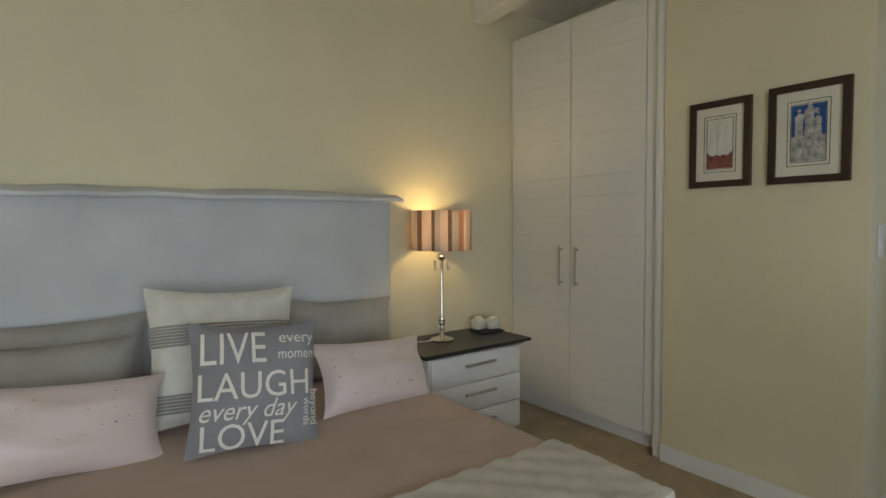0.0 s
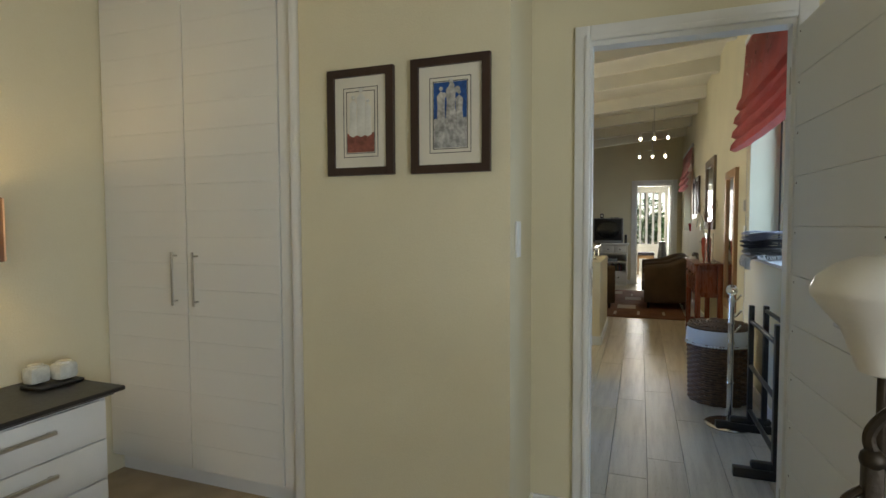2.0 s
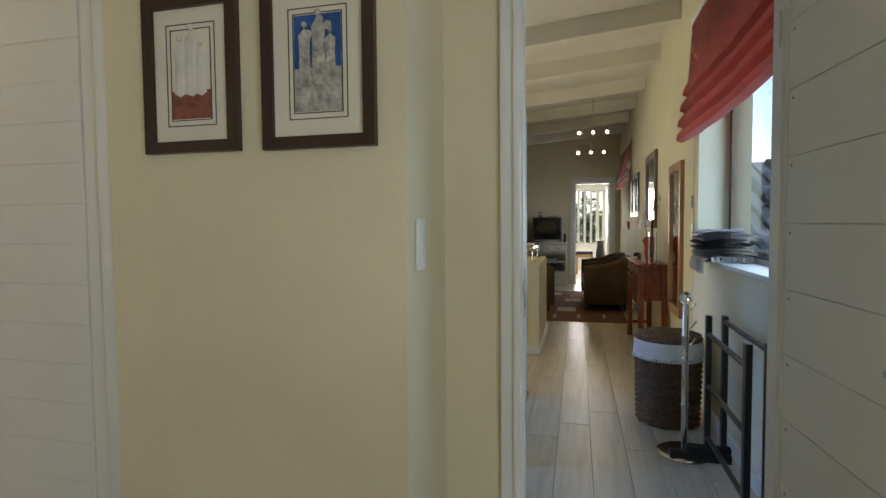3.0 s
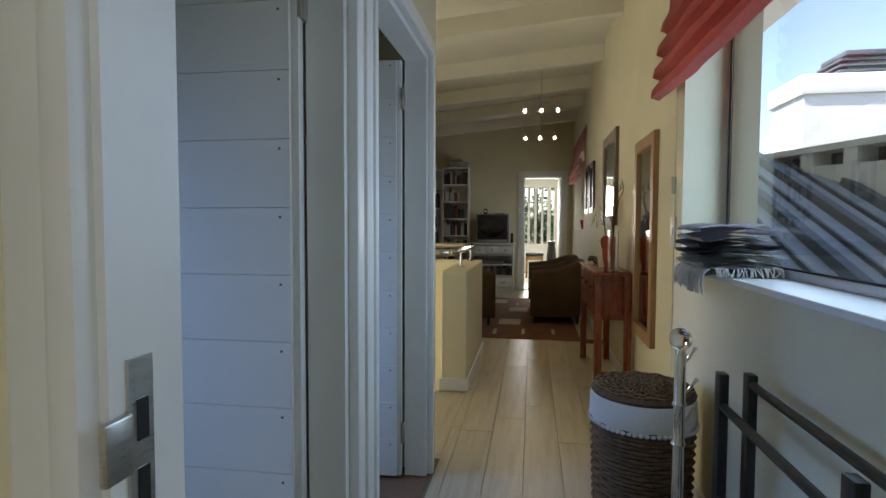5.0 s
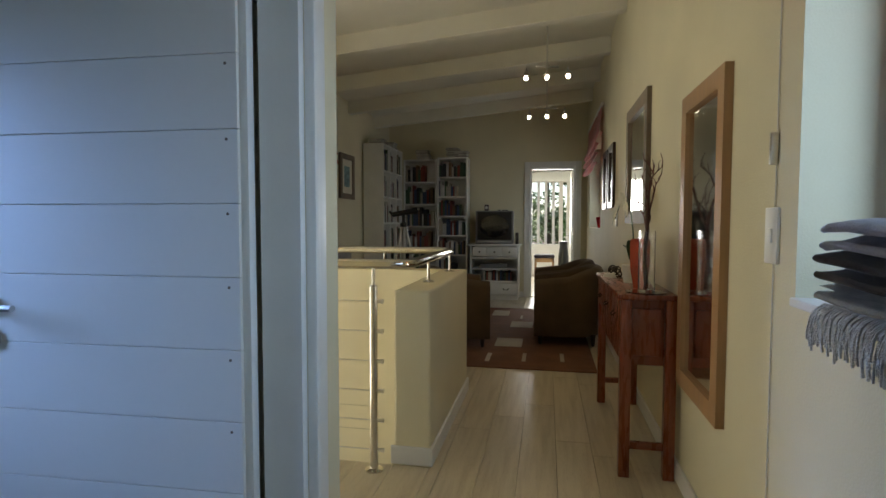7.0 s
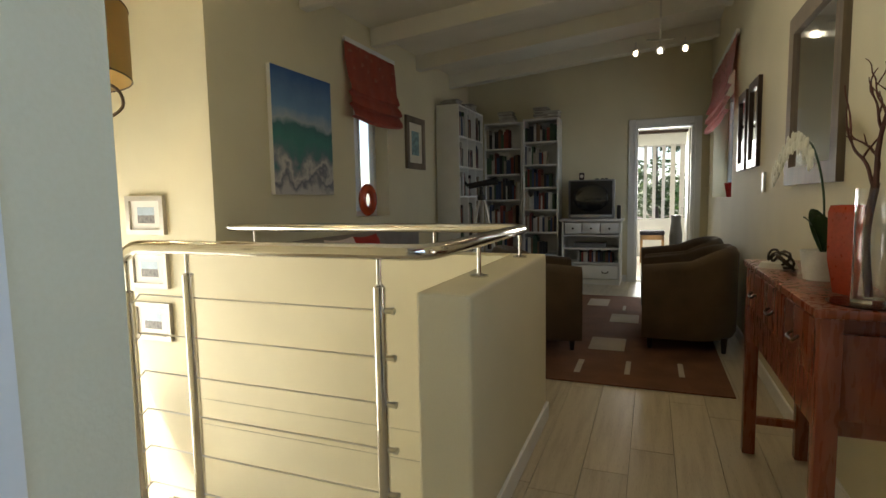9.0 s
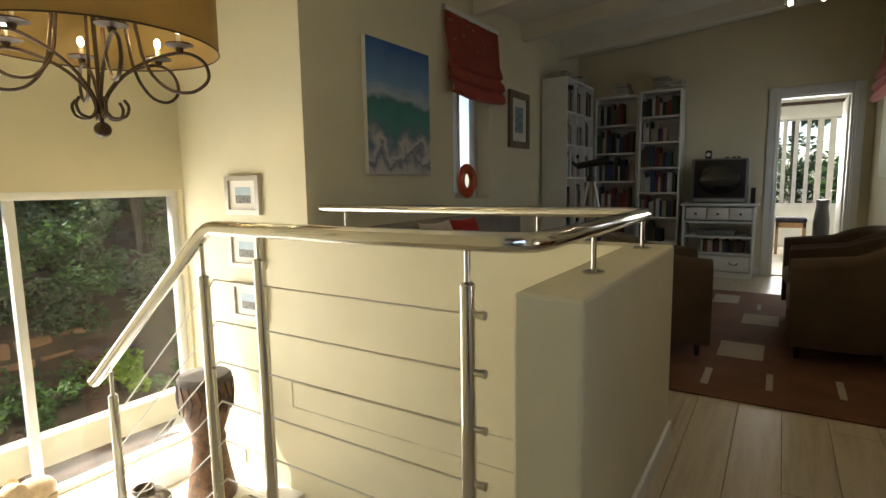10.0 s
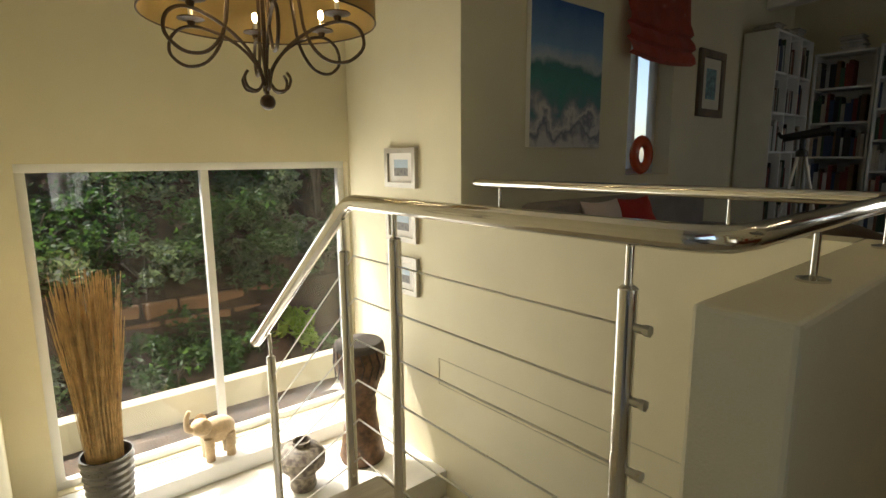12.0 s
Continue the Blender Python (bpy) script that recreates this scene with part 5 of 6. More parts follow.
sock = thing("wall_socket", (7.995, 3.56, -0.78), "small white wall socket", "socket")
part("plate", B(7.985, 3.50, -0.84, 7.999, 3.60, -0.74, bevel=0.003), WHITE, sock)

# drum, pot, elephant, reeds
CARVED = mat("carved_drum_wood", (0.20, 0.10, 0.045), 0.6, vary=0.3, scale=18, bump=0.8, fine=45)
dx, dy, dz = 7.66, 3.42, -0.90
dr = thing("carved_drum", (dx, dy, dz), "tall carved wooden goblet drum with a hide head", "drum")
part("drum_body", lathe(bmesh.new(), (dx, dy, dz), [(0, 0), (0.15, 0), (0.16, 0.03), (0.13, 0.18), (0.105, 0.36), (0.11, 0.42), (0.10, 0.46), (0.135, 0.56), (0.165, 0.68), (0.17, 0.80), (0.16, 0.84), (0, 0.84)], 32), CARVED, dr)
part("drum_head", lathe(bmesh.new(), (dx, dy, dz + 0.84), [(0, 0.02), (0.155, 0.02), (0.168, 0.005), (0.168, -0.03), (0.16, -0.03), (0.15, 0.0)], 32), mat("drum_hide", (0.12, 0.10, 0.085), 0.8, vary=0.2), dr, "dark stretched hide head")
for k in range(18):
    a = 2 * math.pi * k / 18
    part("lacing", tube(bmesh.new(), [(dx + r * math.cos(a + o), dy + r * math.sin(a + o), dz + z) for r, o, z in ((0.172, 0, 0.82), (0.176, 0.17, 0.72), (0.165, 0, 0.62))], 0.005, 5), DARK, dr)
POT = mat("patterned_pot_clay", (0.25, 0.21, 0.15), 0.6, vary=0.35, scale=26, bump=0.6, fine=50, second=(0.06, 0.04, 0.03))
px, py, pz = 7.18, 3.36, -0.90
pt = thing("clay_pot", (px, py, pz), "round patterned clay pot with a narrow rim", "pot")
part("pot_body", lathe(bmesh.new(), (px, py, pz), [(0, 0), (0.075, 0), (0.085, 0.02), (0.08, 0.10), (0.145, 0.17), (0.15, 0.23), (0.11, 0.28), (0.055, 0.30), (0.06, 0.325), (0.05, 0.325), (0.045, 0.29), (0, 0.28)], 36), POT, pt)
WOODPALE = mat("pale_carved_wood", (0.50, 0.36, 0.20), 0.55, vary=0.15, scale=14, bump=0.4)
el = bmesh.new()
ex, ey, ez = 6.83, 3.90, -0.783
ball(el, (ex, ey, ez + 0.19), 0.095, 18, 0.95)
bmesh.ops.scale(el, vec=(1.25, 0.8, 1.0), verts=el.verts, space=Matrix.Translation((-ex, -ey, 0)))
ball(el, (ex - 0.11, ey - 0.02, ez + 0.245), 0.06, 14)
for a, b in ((-0.065, -0.04), (-0.065, 0.04), (0.07, -0.04), (0.07, 0.04)):
    cyl(el, (ex + a, ey + b, ez), (ex + a, ey + b, ez + 0.16), 0.03, 0.035, n=12)
tube(el, curve_pts([(ex - 0.15, ey - 0.03, ez + 0.24), (ex - 0.19, ey - 0.04, ez + 0.27), (ex - 0.19, ey - 0.04, ez + 0.34), (ex - 0.17, ey - 0.04, ez + 0.385)], 6), 0.024, 10, 0.5)
for s in (-1, 1):
    bmesh.ops.create_uvsphere(el, u_segments=12, v_segments=8, radius=0.05, matrix=Matrix.Translation((ex - 0.085, ey + s * 0.06, ez + 0.25)) @ Matrix.Diagonal((0.8, 0.25, 1.1, 1)))
tagged(link("elephant_figurine", el, WOODPALE, True), "pale carved wooden elephant with raised trunk on the ledge", "figurine")

rx, ry = 6.17, 3.58
rv = thing("ribbed_vase", (rx, ry, -0.90), "dark ribbed metal floor vase", "vase")
prof = [(0, 0), (0.085, 0)]
for k in range(12):
    z = 0.02 + 0.042 * k
    r = 0.088 + 0.0032 * k
    prof += [(r, z), (r + 0.008, z + 0.014), (r, z + 0.03)]
prof += [(0.13, 0.53), (0.12, 0.53), (0.08, 0.05), (0, 0.05)]
part("vase_body", lathe(bmesh.new(), (rx, ry, -0.90), prof, 36), mat("ribbed_gunmetal", (0.16, 0.15, 0.14), 0.3, 0.8, vary=0.1), rv)
REED = mat("golden_reed", (0.74, 0.50, 0.22), 0.6, vary=0.2, scale=20, bump=0.2)
re_ = thing("dried_reeds", (rx, ry, -0.85), "bundle of golden dried reeds standing in the vase", "dried reeds")
rs = random.Random(21)
bm = bmesh.new()
for k in range(420):
    a, q = rs.uniform(0, 2 * math.pi), rs.random() ** 0.5
    b = Vector((rx + 0.068 * q * math.cos(a), ry + 0.068 * q * math.sin(a), -0.70))
    sp = rs.uniform(0.03, 0.12) * q
    top = b + Vector((sp * math.cos(a) - 0.02, sp * math.sin(a) - 0.02, rs.uniform(1.0, 1.33)))
    mid = (b + top) / 2 + Vector((rs.uniform(-.02, .02), rs.uniform(-.02, .02), 0)) - Vector((math.cos(a), math.sin(a), 0)) * sp * 0.2
    tube(bm, [b, mid, top], 0.0036, 4, 0.6)
o = part("reed_stalks", bm, REED, re_)
tagged(o, kind="stuff")

framed("framed_picture", pose(5.722, 2.35, 1.05, 0, 0, 90), 0.5, 0.62, 0.05, 0.03, DARK, "dark framed picture on the stair wall", mount_mat=MOUNT)

# ---- lounge ----
def painting_material():
    m = mat("seascape_paint", (0.3, 0.4, 0.5), 0.7, vary=0.1, bump=0.4, fine=60)
    nt = m.node_tree
    n, l = nt.nodes, nt.links
    tc, sep, nz = n.new("ShaderNodeTexCoord"), n.new("ShaderNodeSeparateXYZ"), n.new("ShaderNodeTexNoise")
    nz.inputs["Scale"].default_value, nz.inputs["Detail"].default_value = 5, 6
    l.new(tc.outputs["Object"], sep.inputs[0])
    l.new(tc.outputs["Object"], nz.inputs[0])
    low = n.new("ShaderNodeMapRange")
    low.inputs[1].default_value, low.inputs[2].default_value = -0.02, -0.22
    low.inputs[3].default_value, low.inputs[4].default_value = 0.20, 0.85
    l.new(sep.outputs[2], low.inputs[0])
    wob = n.new("ShaderNodeMath")
    wob.operation = "SUBTRACT"
    wob.inputs[1].default_value = 0.5
    l.new(nz.outputs[0], wob.inputs[0])
    ad = n.new("ShaderNodeMath")
    ad.operation = "MULTIPLY_ADD"
    l.new(wob.outputs[0], ad.inputs[0])
    l.new(low.outputs[0], ad.inputs[1])
    l.new(sep.outputs[2], ad.inputs[2])
    rg = n.new("ShaderNodeMapRange")
    rg.inputs[1].default_value, rg.inputs[2].default_value = -0.47, 0.47
    l.new(ad.outputs[0], rg.inputs[0])
    ramp = n.new("ShaderNodeValToRGB")
    stops = [(0.0, (0.55, 0.53, 0.52)), (0.12, (0.16, 0.17, 0.22)), (0.20, (0.60, 0.58, 0.56)), (0.28, (0.28, 0.29, 0.33)), (0.36, (0.10, 0.22, 0.24)), (0.46, (0.06, 0.24, 0.22)),
             (0.55, (0.05, 0.17, 0.18)), (0.60, (0.40, 0.46, 0.52)), (0.70, (0.16, 0.30, 0.50)), (1.0, (0.03, 0.10, 0.30))]
    els = ramp.color_ramp.elements
    while len(els) < len(stops):
        els.new(0.5)
    for e, (p, c) in zip(els, stops):
        e.position, e.color = p, (*c, 1)
    l.new(rg.outputs[0], ramp.inputs[0])
    l.new(ramp.outputs[0], n["Principled BSDF"].inputs["Base Color"])
    return m


sea = thing("seascape_painting", (8.95, 2.73, 1.73), "unframed canvas seascape with rocks under a blue sky", "painting")
part("canvas_edge", B(8.56, 2.712, 1.255, 9.34, 2.748, 2.205, bevel=0.003), LETTER, sea)
o = link("painted_face", B(-0.388, -0.0015, -0.473, 0.388, 0.0015, 0.473), painting_material())
o.parent, o.location = sea, (0, -0.0195, 0)


def art_small(t, w, h, y):
    part("print", B(-w * 0.27, y - 0.001, -h * 0.3, w * 0.27, y, h * 0.3), mat("teal_print", (0.25, 0.42, 0.45), 0.6, vary=0.3, scale=25), t)


framed("framed_picture", pose(11.15, 2.748, 1.86, 0, 0, 0), 0.52, 0.60, 0.07, 0.03, GREYWOOD, "grey wood framed small picture by the narrow window", mount_mat=MOUNT, art=art_small)
ring = thing("ring_vase", (10.15, 2.83, 1.042), "glossy orange-red ring vase on the sill", "vase")
bm = bmesh.new()
R, r_ = 0.115, 0.05
for i in range(32):
    for j in range(12):
        a, b = 2 * math.pi * i / 32, 2 * math.pi * j / 12
        bm.verts.new((10.15 + (R + r_ * math.cos(b)) * math.cos(a), 2.83 + 0.035 * math.sin(b), 1.207 + (R + r_ * math.cos(b)) * math.sin(a)))
bm.verts.ensure_lookup_table()
for i in range(32):
    for j in range(12):
        bm.faces.new([bm.verts[(i % 32) * 12 + j], bm.verts[((i + 1) % 32) * 12 + j], bm.verts[((i + 1) % 32) * 12 + (j + 1) % 12], bm.verts[(i % 32) * 12 + (j + 1) % 12]])
part("ring_body", bm, mat("glossy_orange_red", (0.60, 0.07, 0.015), 0.15, coat=0.5, vary=0.05), ring)

BOOKS = [mat("book_cloth_%s" % n_, c, 0.7, vary=0.15, alpha_random=0.2) for n_, c in (("red", (0.20, 0.04, 0.03)), ("blue", (0.04, 0.06, 0.12)), ("cream", (0.50, 0.45, 0.36)), ("black", (0.025, 0.025, 0.03)), ("green", (0.05, 0.09, 0.05)), ("brown", (0.16, 0.09, 0.05)), ("white", (0.60, 0.60, 0.58)))]


def bookcase(name, m, width, height, depth, cols, shelves, label, seed):
    """An open case in the x-z plane, its front facing -y, with its books."""
    t = thing(name, (0, 0, 0), label, "bookcase")
    e = 0.022
    part("back_panel", B(0, depth - 0.008, 0, width, depth, height), WHITE, t)
    for k in range(cols + 1):
        x = k * (width - e) / cols
        part("upright", B(x, 0, 0, x + e, depth - 0.009, height, bevel=0.002), WHITE, t)
    hs = [0.06 + (height - 0.06 - e) * k / shelves for k in range(shelves + 1)]
    cw = (width - e) / cols
    rs = random.Random(seed)
    made = []
    for z in hs:
        for k in range(cols):
            part("shelf", B(k * cw + e + 0.001, 0.002, z, (k + 1) * cw - 0.001, depth - 0.010, z + e, bevel=0.002), WHITE, t)
    t.matrix_basis = m
    for k in range(cols):
        for z, zn in zip(hs, hs[1:]):
            x = k * cw + e + 0.006
            end = (k + 1) * cw - 0.01
            fill = x + (end - x) * rs.choice((1, 1, 0.9, 0.7, 0.95))
            room = zn - z - e
            while x < fill - 0.03:
                w = rs.uniform(0.018, 0.045)
                h = min(room - 0.015, rs.uniform(0.55, 0.9) * room)
                dd = rs.uniform(0.13, min(0.2, depth - 0.05))
                bm = B(x, 0.03, z + e, min(x + w, fill), 0.03 + dd, z + e + h)
                o = link("book", bm, rs.choice(BOOKS))
                o.matrix_basis = m
                tagged(o, "upright book in a worn cloth cover on a shelf", "book", "books on the shelves")
                x += w + 0.002
    return t


bookcase("bookcase", pose(11.80, 2.42, 0.0), 1.04, 2.40, 0.31, 3, 6, "tall white open bookcase of three columns full of books", 1)
bookcase("bookcase", pose(12.90, 2.42, 0.0, 0, 0, -90), 0.56, 2.28, 0.29, 1, 6, "white corner bookcase with books", 2)
bookcase("bookcase", pose(12.86, 1.84, 0.0, 0, 0, -90), 0.50, 2.30, 0.32, 1, 7, "narrow white bookcase full of books and videos", 3)
PAPER = [mat("magazine_paper_%d" % k, c, 0.7, vary=0.2, alpha_random=0.1) for k, c in enumerate(((0.55, 0.52, 0.45), (0.35, 0.32, 0.28), (0.62, 0.6, 0.55)))]
rs = random.Random(9)
for x, y, z0, n in ((12.0, 2.57, 2.40, 5), (12.3, 2.57, 2.40, 4), (12.62, 2.57, 2.40, 7), (13.02, 2.1, 2.28, 9), (13.0, 1.58, 2.30, 9), (13.0, 1.45, 2.30, 6)):
    t = thing("magazine_stack", (x, y, z0), "uneven stack of magazines lying on the bookcase", "magazines", "magazine stacks")
    for k in range(n):
        a, b = rs.uniform(-.02, .02), rs.uniform(-.02, .02)
        h = rs.uniform(0.010, 0.022)
        part("magazine", B(x - 0.11 + a, y - 0.10 + b, z0 + 0.001, x + 0.10 + a, y + 0.10 + b, z0 + h), rs.choice(PAPER), t)
        z0 += h

# television on its cabinet
tc_ = thing("tv_cabinet", (13.0, 0.88, 0), "white painted television cabinet with drawers and shelves", "cabinet")
y0, y1, x0, x1 = 0.50, 1.28, 12.80, 13.18
part("cabinet_top", B(x0 - 0.03, y0 - 0.03, 0.865, x1, y1 + 0.03, 0.895, bevel=0.006), WHITE, tc_)
for y in (y0, y1 - 0.025):
    part("side", B(x0, y, 0.05, x1, y + 0.025, 0.864), WHITE, tc_)
part("back", B(x1 - 0.012, y0 + 0.026, 0.05, x1 - 0.001, y1 - 0.026, 0.864), WHITE, tc_)
for z in (0.66, 0.48, 0.28, 0.05):
    part("shelf", B(x0 + 0.004, y0 + 0.026, z, x1 - 0.013, y1 - 0.026, z + 0.022), WHITE, tc_)
for k in range(3):
    a = y0 + 0.035 + k * 0.24
    d = part("drawer", B(x0 - 0.012, a, 0.70, x0 + 0.02, a + 0.225, 0.845, bevel=0.005), WHITE, tc_)
    o = link("knob", ball(bmesh.new(), (x0 - 0.02, a + 0.112, 0.77), 0.014, 10), IRON, True)
    o.parent = d
    o.matrix_parent_inverse = Matrix.Identity(4)
d = part("drawer", B(x0 - 0.012, y0 + 0.035, 0.085, x0 + 0.02, y1 - 0.035, 0.265, bevel=0.005), WHITE, tc_)
for a in (0.70, 1.08):
    o = link("cup_pull", tube(bmesh.new(), curve_pts([(x0 - 0.014, a - 0.04, 0.19), (x0 - 0.03, a - 0.03, 0.17), (x0 - 0.03, a + 0.03, 0.17), (x0 - 0.014, a + 0.04, 0.19)], 4), 0.006, 6), IRON, True)
    o.parent = d
    o.matrix_parent_inverse = Matrix.Identity(4)
part("plinth", B(x0 + 0.01, y0 + 0.01, 0, x1, y1 - 0.01, 0.05), WHITE, tc_)
vr = thing("video_recorder", (12.95, 0.9, 0.502), "slim dark video recorder on the cabinet shelf", "video recorder")
part("case", B(12.85, 0.70, 0.503, 13.12, 1.12, 0.565, bevel=0.004), PLASTIC, vr)
rs = random.Random(31)
a = 0.60
while a < 1.05:
    w = rs.uniform(0.016, 0.035)
    tagged(link("book", B(12.86, a, 0.303, 13.04, a + w, 0.303 + rs.uniform(0.13, 0.165)), rs.choice(BOOKS)), "upright book on the cabinet shelf", "book", "books on the shelves")
    a += w + 0.002
tv = thing("television", (12.95, 0.88, 0.895), "grey tube television with a dark bulging screen", "television")
part("tv_case", B(12.80, 0.585, 0.905, 12.93, 1.195, 1.43, bevel=0.02), PLASTIC, tv)
bm = B(12.93, 0.66, 0.93, 13.15, 1.12, 1.36, bevel=0.05)
part("tv_back", bm, PLASTIC, tv)
bm = bmesh.new()
bmesh.ops.create_uvsphere(bm, u_segments=24, v_segments=16, radius=0.5, matrix=Matrix.Translation((12.80, 0.89, 1.185)) @ Matrix.Diagonal((0.03, 0.49, 0.38, 1)))
part("screen", bm, SCREEN, tv, "dark curved glass screen")
part("screen_bezel", B(12.797, 0.615, 0.965, 12.802, 1.165, 1.41, bevel=0.002), BLACK, tv)
part("control_strip", B(12.795, 0.62, 0.915, 12.802, 1.16, 0.95, bevel=0.002), mat("silver_plastic", (0.42, 0.42, 0.41), 0.35, 0.3), tv)
sp = thing("small_speaker", (12.9, 0.54, 0.895), "small black upright speaker", "speaker")
part("case", B(12.86, 0.51, 0.896, 12.93, 0.56, 1.08, bevel=0.004), BLACK, sp)
cl = thing("small_clock", (12.9, 1.03, 1.43), "small dark desk clock on the television", "clock")
part("frame", B(12.87, 0.99, 1.431, 12.91, 1.06, 1.53, bevel=0.012), DARK, cl)
part("dial", cyl(bmesh.new(), (12.872, 1.025, 1.48), (12.866, 1.025, 1.48), 0.024), LETTER, cl)
for a in (0.75, 0.70, 0.82):
    t = thing("remote_control", (12.88, a, 1.43), "small dark remote control on the television", "remote control")
    part("case", B(12.84, a - 0.02, 1.431, 12.92, a + 0.02, 1.446, bevel=0.004), BLACK, t)


def tub_chair(m, label):
    """A tub chair that faces +y, its middle at the origin."""
    t = thing("tub_chair", (0, 0, 0), label, "armchair", "tub chairs")
    bm = bmesh.new()
    n = 28
    ro, ri = 0.37, 0.27
    rings = []
    for i in range(n + 1):
        a = math.pi * (1.0 + 1.0 * i / n)
        dirx, diry = math.cos(a), math.sin(a)
        top = 0.80 - 0.10 * (1 + diry) ** 1.5
        rows = []
        for r, z in ((ro - 0.02, 0.10), (ro, 0.14), (ro + 0.005, top - 0.06), (ro - 0.02, top - 0.015), (ro - 0.05, top), (ri + 0.02, top - 0.015), (ri, top - 0.06), (ri, 0.12)):
            rows.append(bm.verts.new((r * dirx, r * diry * 0.95, z)))
        rings.append(rows)
    for s in (0, 1):
        sx_ = -1 if s == 0 else 1
        rows = []
        for r, z in ((ro - 0.02, 0.10), (ro, 0.14), (ro + 0.005, 0.60), (ro - 0.02, 0.65), (ro - 0.05, 0.665), (ri + 0.02, 0.65), (ri, 0.60), (ri, 0.12)):
            rows.append(bm.verts.new((r * sx_, 0.34, z)))
        if s == 0:
            rings.insert(0, rows)
        else:
            rings.append(rows)
    for a, b in zip(rings, rings[1:]):
        for k in range(8):
            bm.faces.new((a[k], a[(k + 1) % 8], b[(k + 1) % 8], b[k]))
    bm.faces.new(rings[0])
    bm.faces.new(rings[-1][::-1])
    part("backrest", bm, TAUPE, t)
    part("seat_base", lathe(bmesh.new(), (0, 0.03, 0.10), [(0, 0), (0.29, 0), (0.29, 0.2), (0, 0.2)], 28), TAUPE, t)
    part("seat_cushion", B(-0.265, -0.22, 0.30, 0.265, 0.35, 0.43, bevel=0.04), TAUPE, t)
    for x in (-0.26, 0.26):
        for y in (-0.24, 0.28):
            part("leg", cyl(bmesh.new(), (x, y, 0), (x, y, 0.12), 0.016, 0.026), DARK, t)
    t.matrix_basis = m
    return t


c1 = tub_chair(pose(10.0, -0.16, 0.006), "brown suede tub armchair on the rug's edge")
copy_thing(c1, pose(10.85, -0.15, 0.006, 0, 0, 4))
copy_thing(c1, pose(9.66, 1.02, 0.006, 0, 0, 195))
SOFA = mat("pale_taupe_sofa_cloth", (0.30, 0.27, 0.25), 0.9, vary=0.08, bump=0.4, fine=200)
so = thing("sofa", (9.4, 2.3, 0), "pale taupe three-seat sofa under the window wall", "sofa")
part("sofa_base", B(8.45, 1.95, 0.06, 10.6, 2.70, 0.32, bevel=0.02), SOFA, so)
part("backrest", B(8.45, 2.45, 0.32, 10.6, 2.70, 0.90, bevel=0.05), SOFA, so)
for x in (8.45, 10.42):
    part("armrest", B(x, 1.95, 0.30, x + 0.18, 2.46, 0.64, bevel=0.04), SOFA, so)
for k in range(3):
    part("seat_cushion", B(8.64 + 0.593 * k, 1.95, 0.322, 9.225 + 0.593 * k, 2.45, 0.46, bevel=0.03), SOFA, so)
for x in (8.52, 10.53):
    for y in (2.0, 2.65):
        part("leg", cyl(bmesh.new(), (x, y, 0), (x, y, 0.07), 0.02), DARK, so)
cushion("red_cushion", 0.42, 0.40, 0.14, pose(9.35, 2.36, 0.72, -20, 0, 0), mat("red_cushion_cloth", (0.45, 0.03, 0.025), 0.85, vary=0.1, bump=0.4), "bright red cushion on the sofa", "cushion", 12)
cushion("red_cushion", 0.42, 0.40, 0.14, pose(8.95, 2.36, 0.72, -20, 0, 0), SATIN, "pale satin cushion on the sofa", "cushion", 13)

ts = thing("telescope", (11.55, 2.05, 0), "black telescope on a pale metal tripod", "telescope")
for k in range(3):
    a = 2 * math.pi * k / 3 + 0.4
    part("tripod_leg", tube(bmesh.new(), [(11.55 + 0.30 * math.cos(a), 2.05 + 0.30 * math.sin(a), 0.0), (11.55 + 0.03 * math.cos(a), 2.05 + 0.03 * math.sin(a), 1.20)], 0.016, 8), BRUSHED, ts)
part("tripod_head", lathe(bmesh.new(), (11.55, 2.05, 1.18), [(0, 0), (0.05, 0), (0.05, 0.05), (0.025, 0.07), (0.025, 0.16), (0, 0.16)], 16), BLACK, ts)
bm = cyl(bmesh.new(), (11.50, 2.20, 1.35), (11.58, 1.92, 1.40), 0.035, 0.04, n=20)
cyl(bm, (11.58, 1.92, 1.40), (11.595, 1.86, 1.411), 0.048, 0.048, n=20)
part("optical_tube", bm, BLACK, ts)
part("eyepiece", cyl(bmesh.new(), (11.50, 2.20, 1.35), (11.49, 2.24, 1.40), 0.016), BLACK, ts)

rug = thing("rug", (10.3, 0.6, 0), "rust brown rug woven with pale beige blocks", "rug")
part("rug_field", B(8.77, -0.36, 0.001, 11.95, 1.75, 0.010, bevel=0.002), RUG, rug)
for bx0, by0, w, d in ((9.55, 0.30, 0.38, 0.27), (10.25, 0.78, 0.36, 0.12), (10.55, 0.22, 0.36, 0.26), (11.3, 0.55, 0.4, 0.22), (9.6, 1.2, 0.35, 0.25), (10.9, 1.2, 0.3, 0.25),
                       (8.95, 0.56, 0.30, 0.04), (9.0, 0.24, 0.30, 0.035), (11.1, 0.36, 0.25, 0.03), (11.2, 0.85, 0.25, 0.03), (9.05, -0.1, 0.3, 0.035)):
    part("woven_block", B(bx0, by0, 0.0102, bx0 + w, by0 + d, 0.0125), RUGPALE, rug)
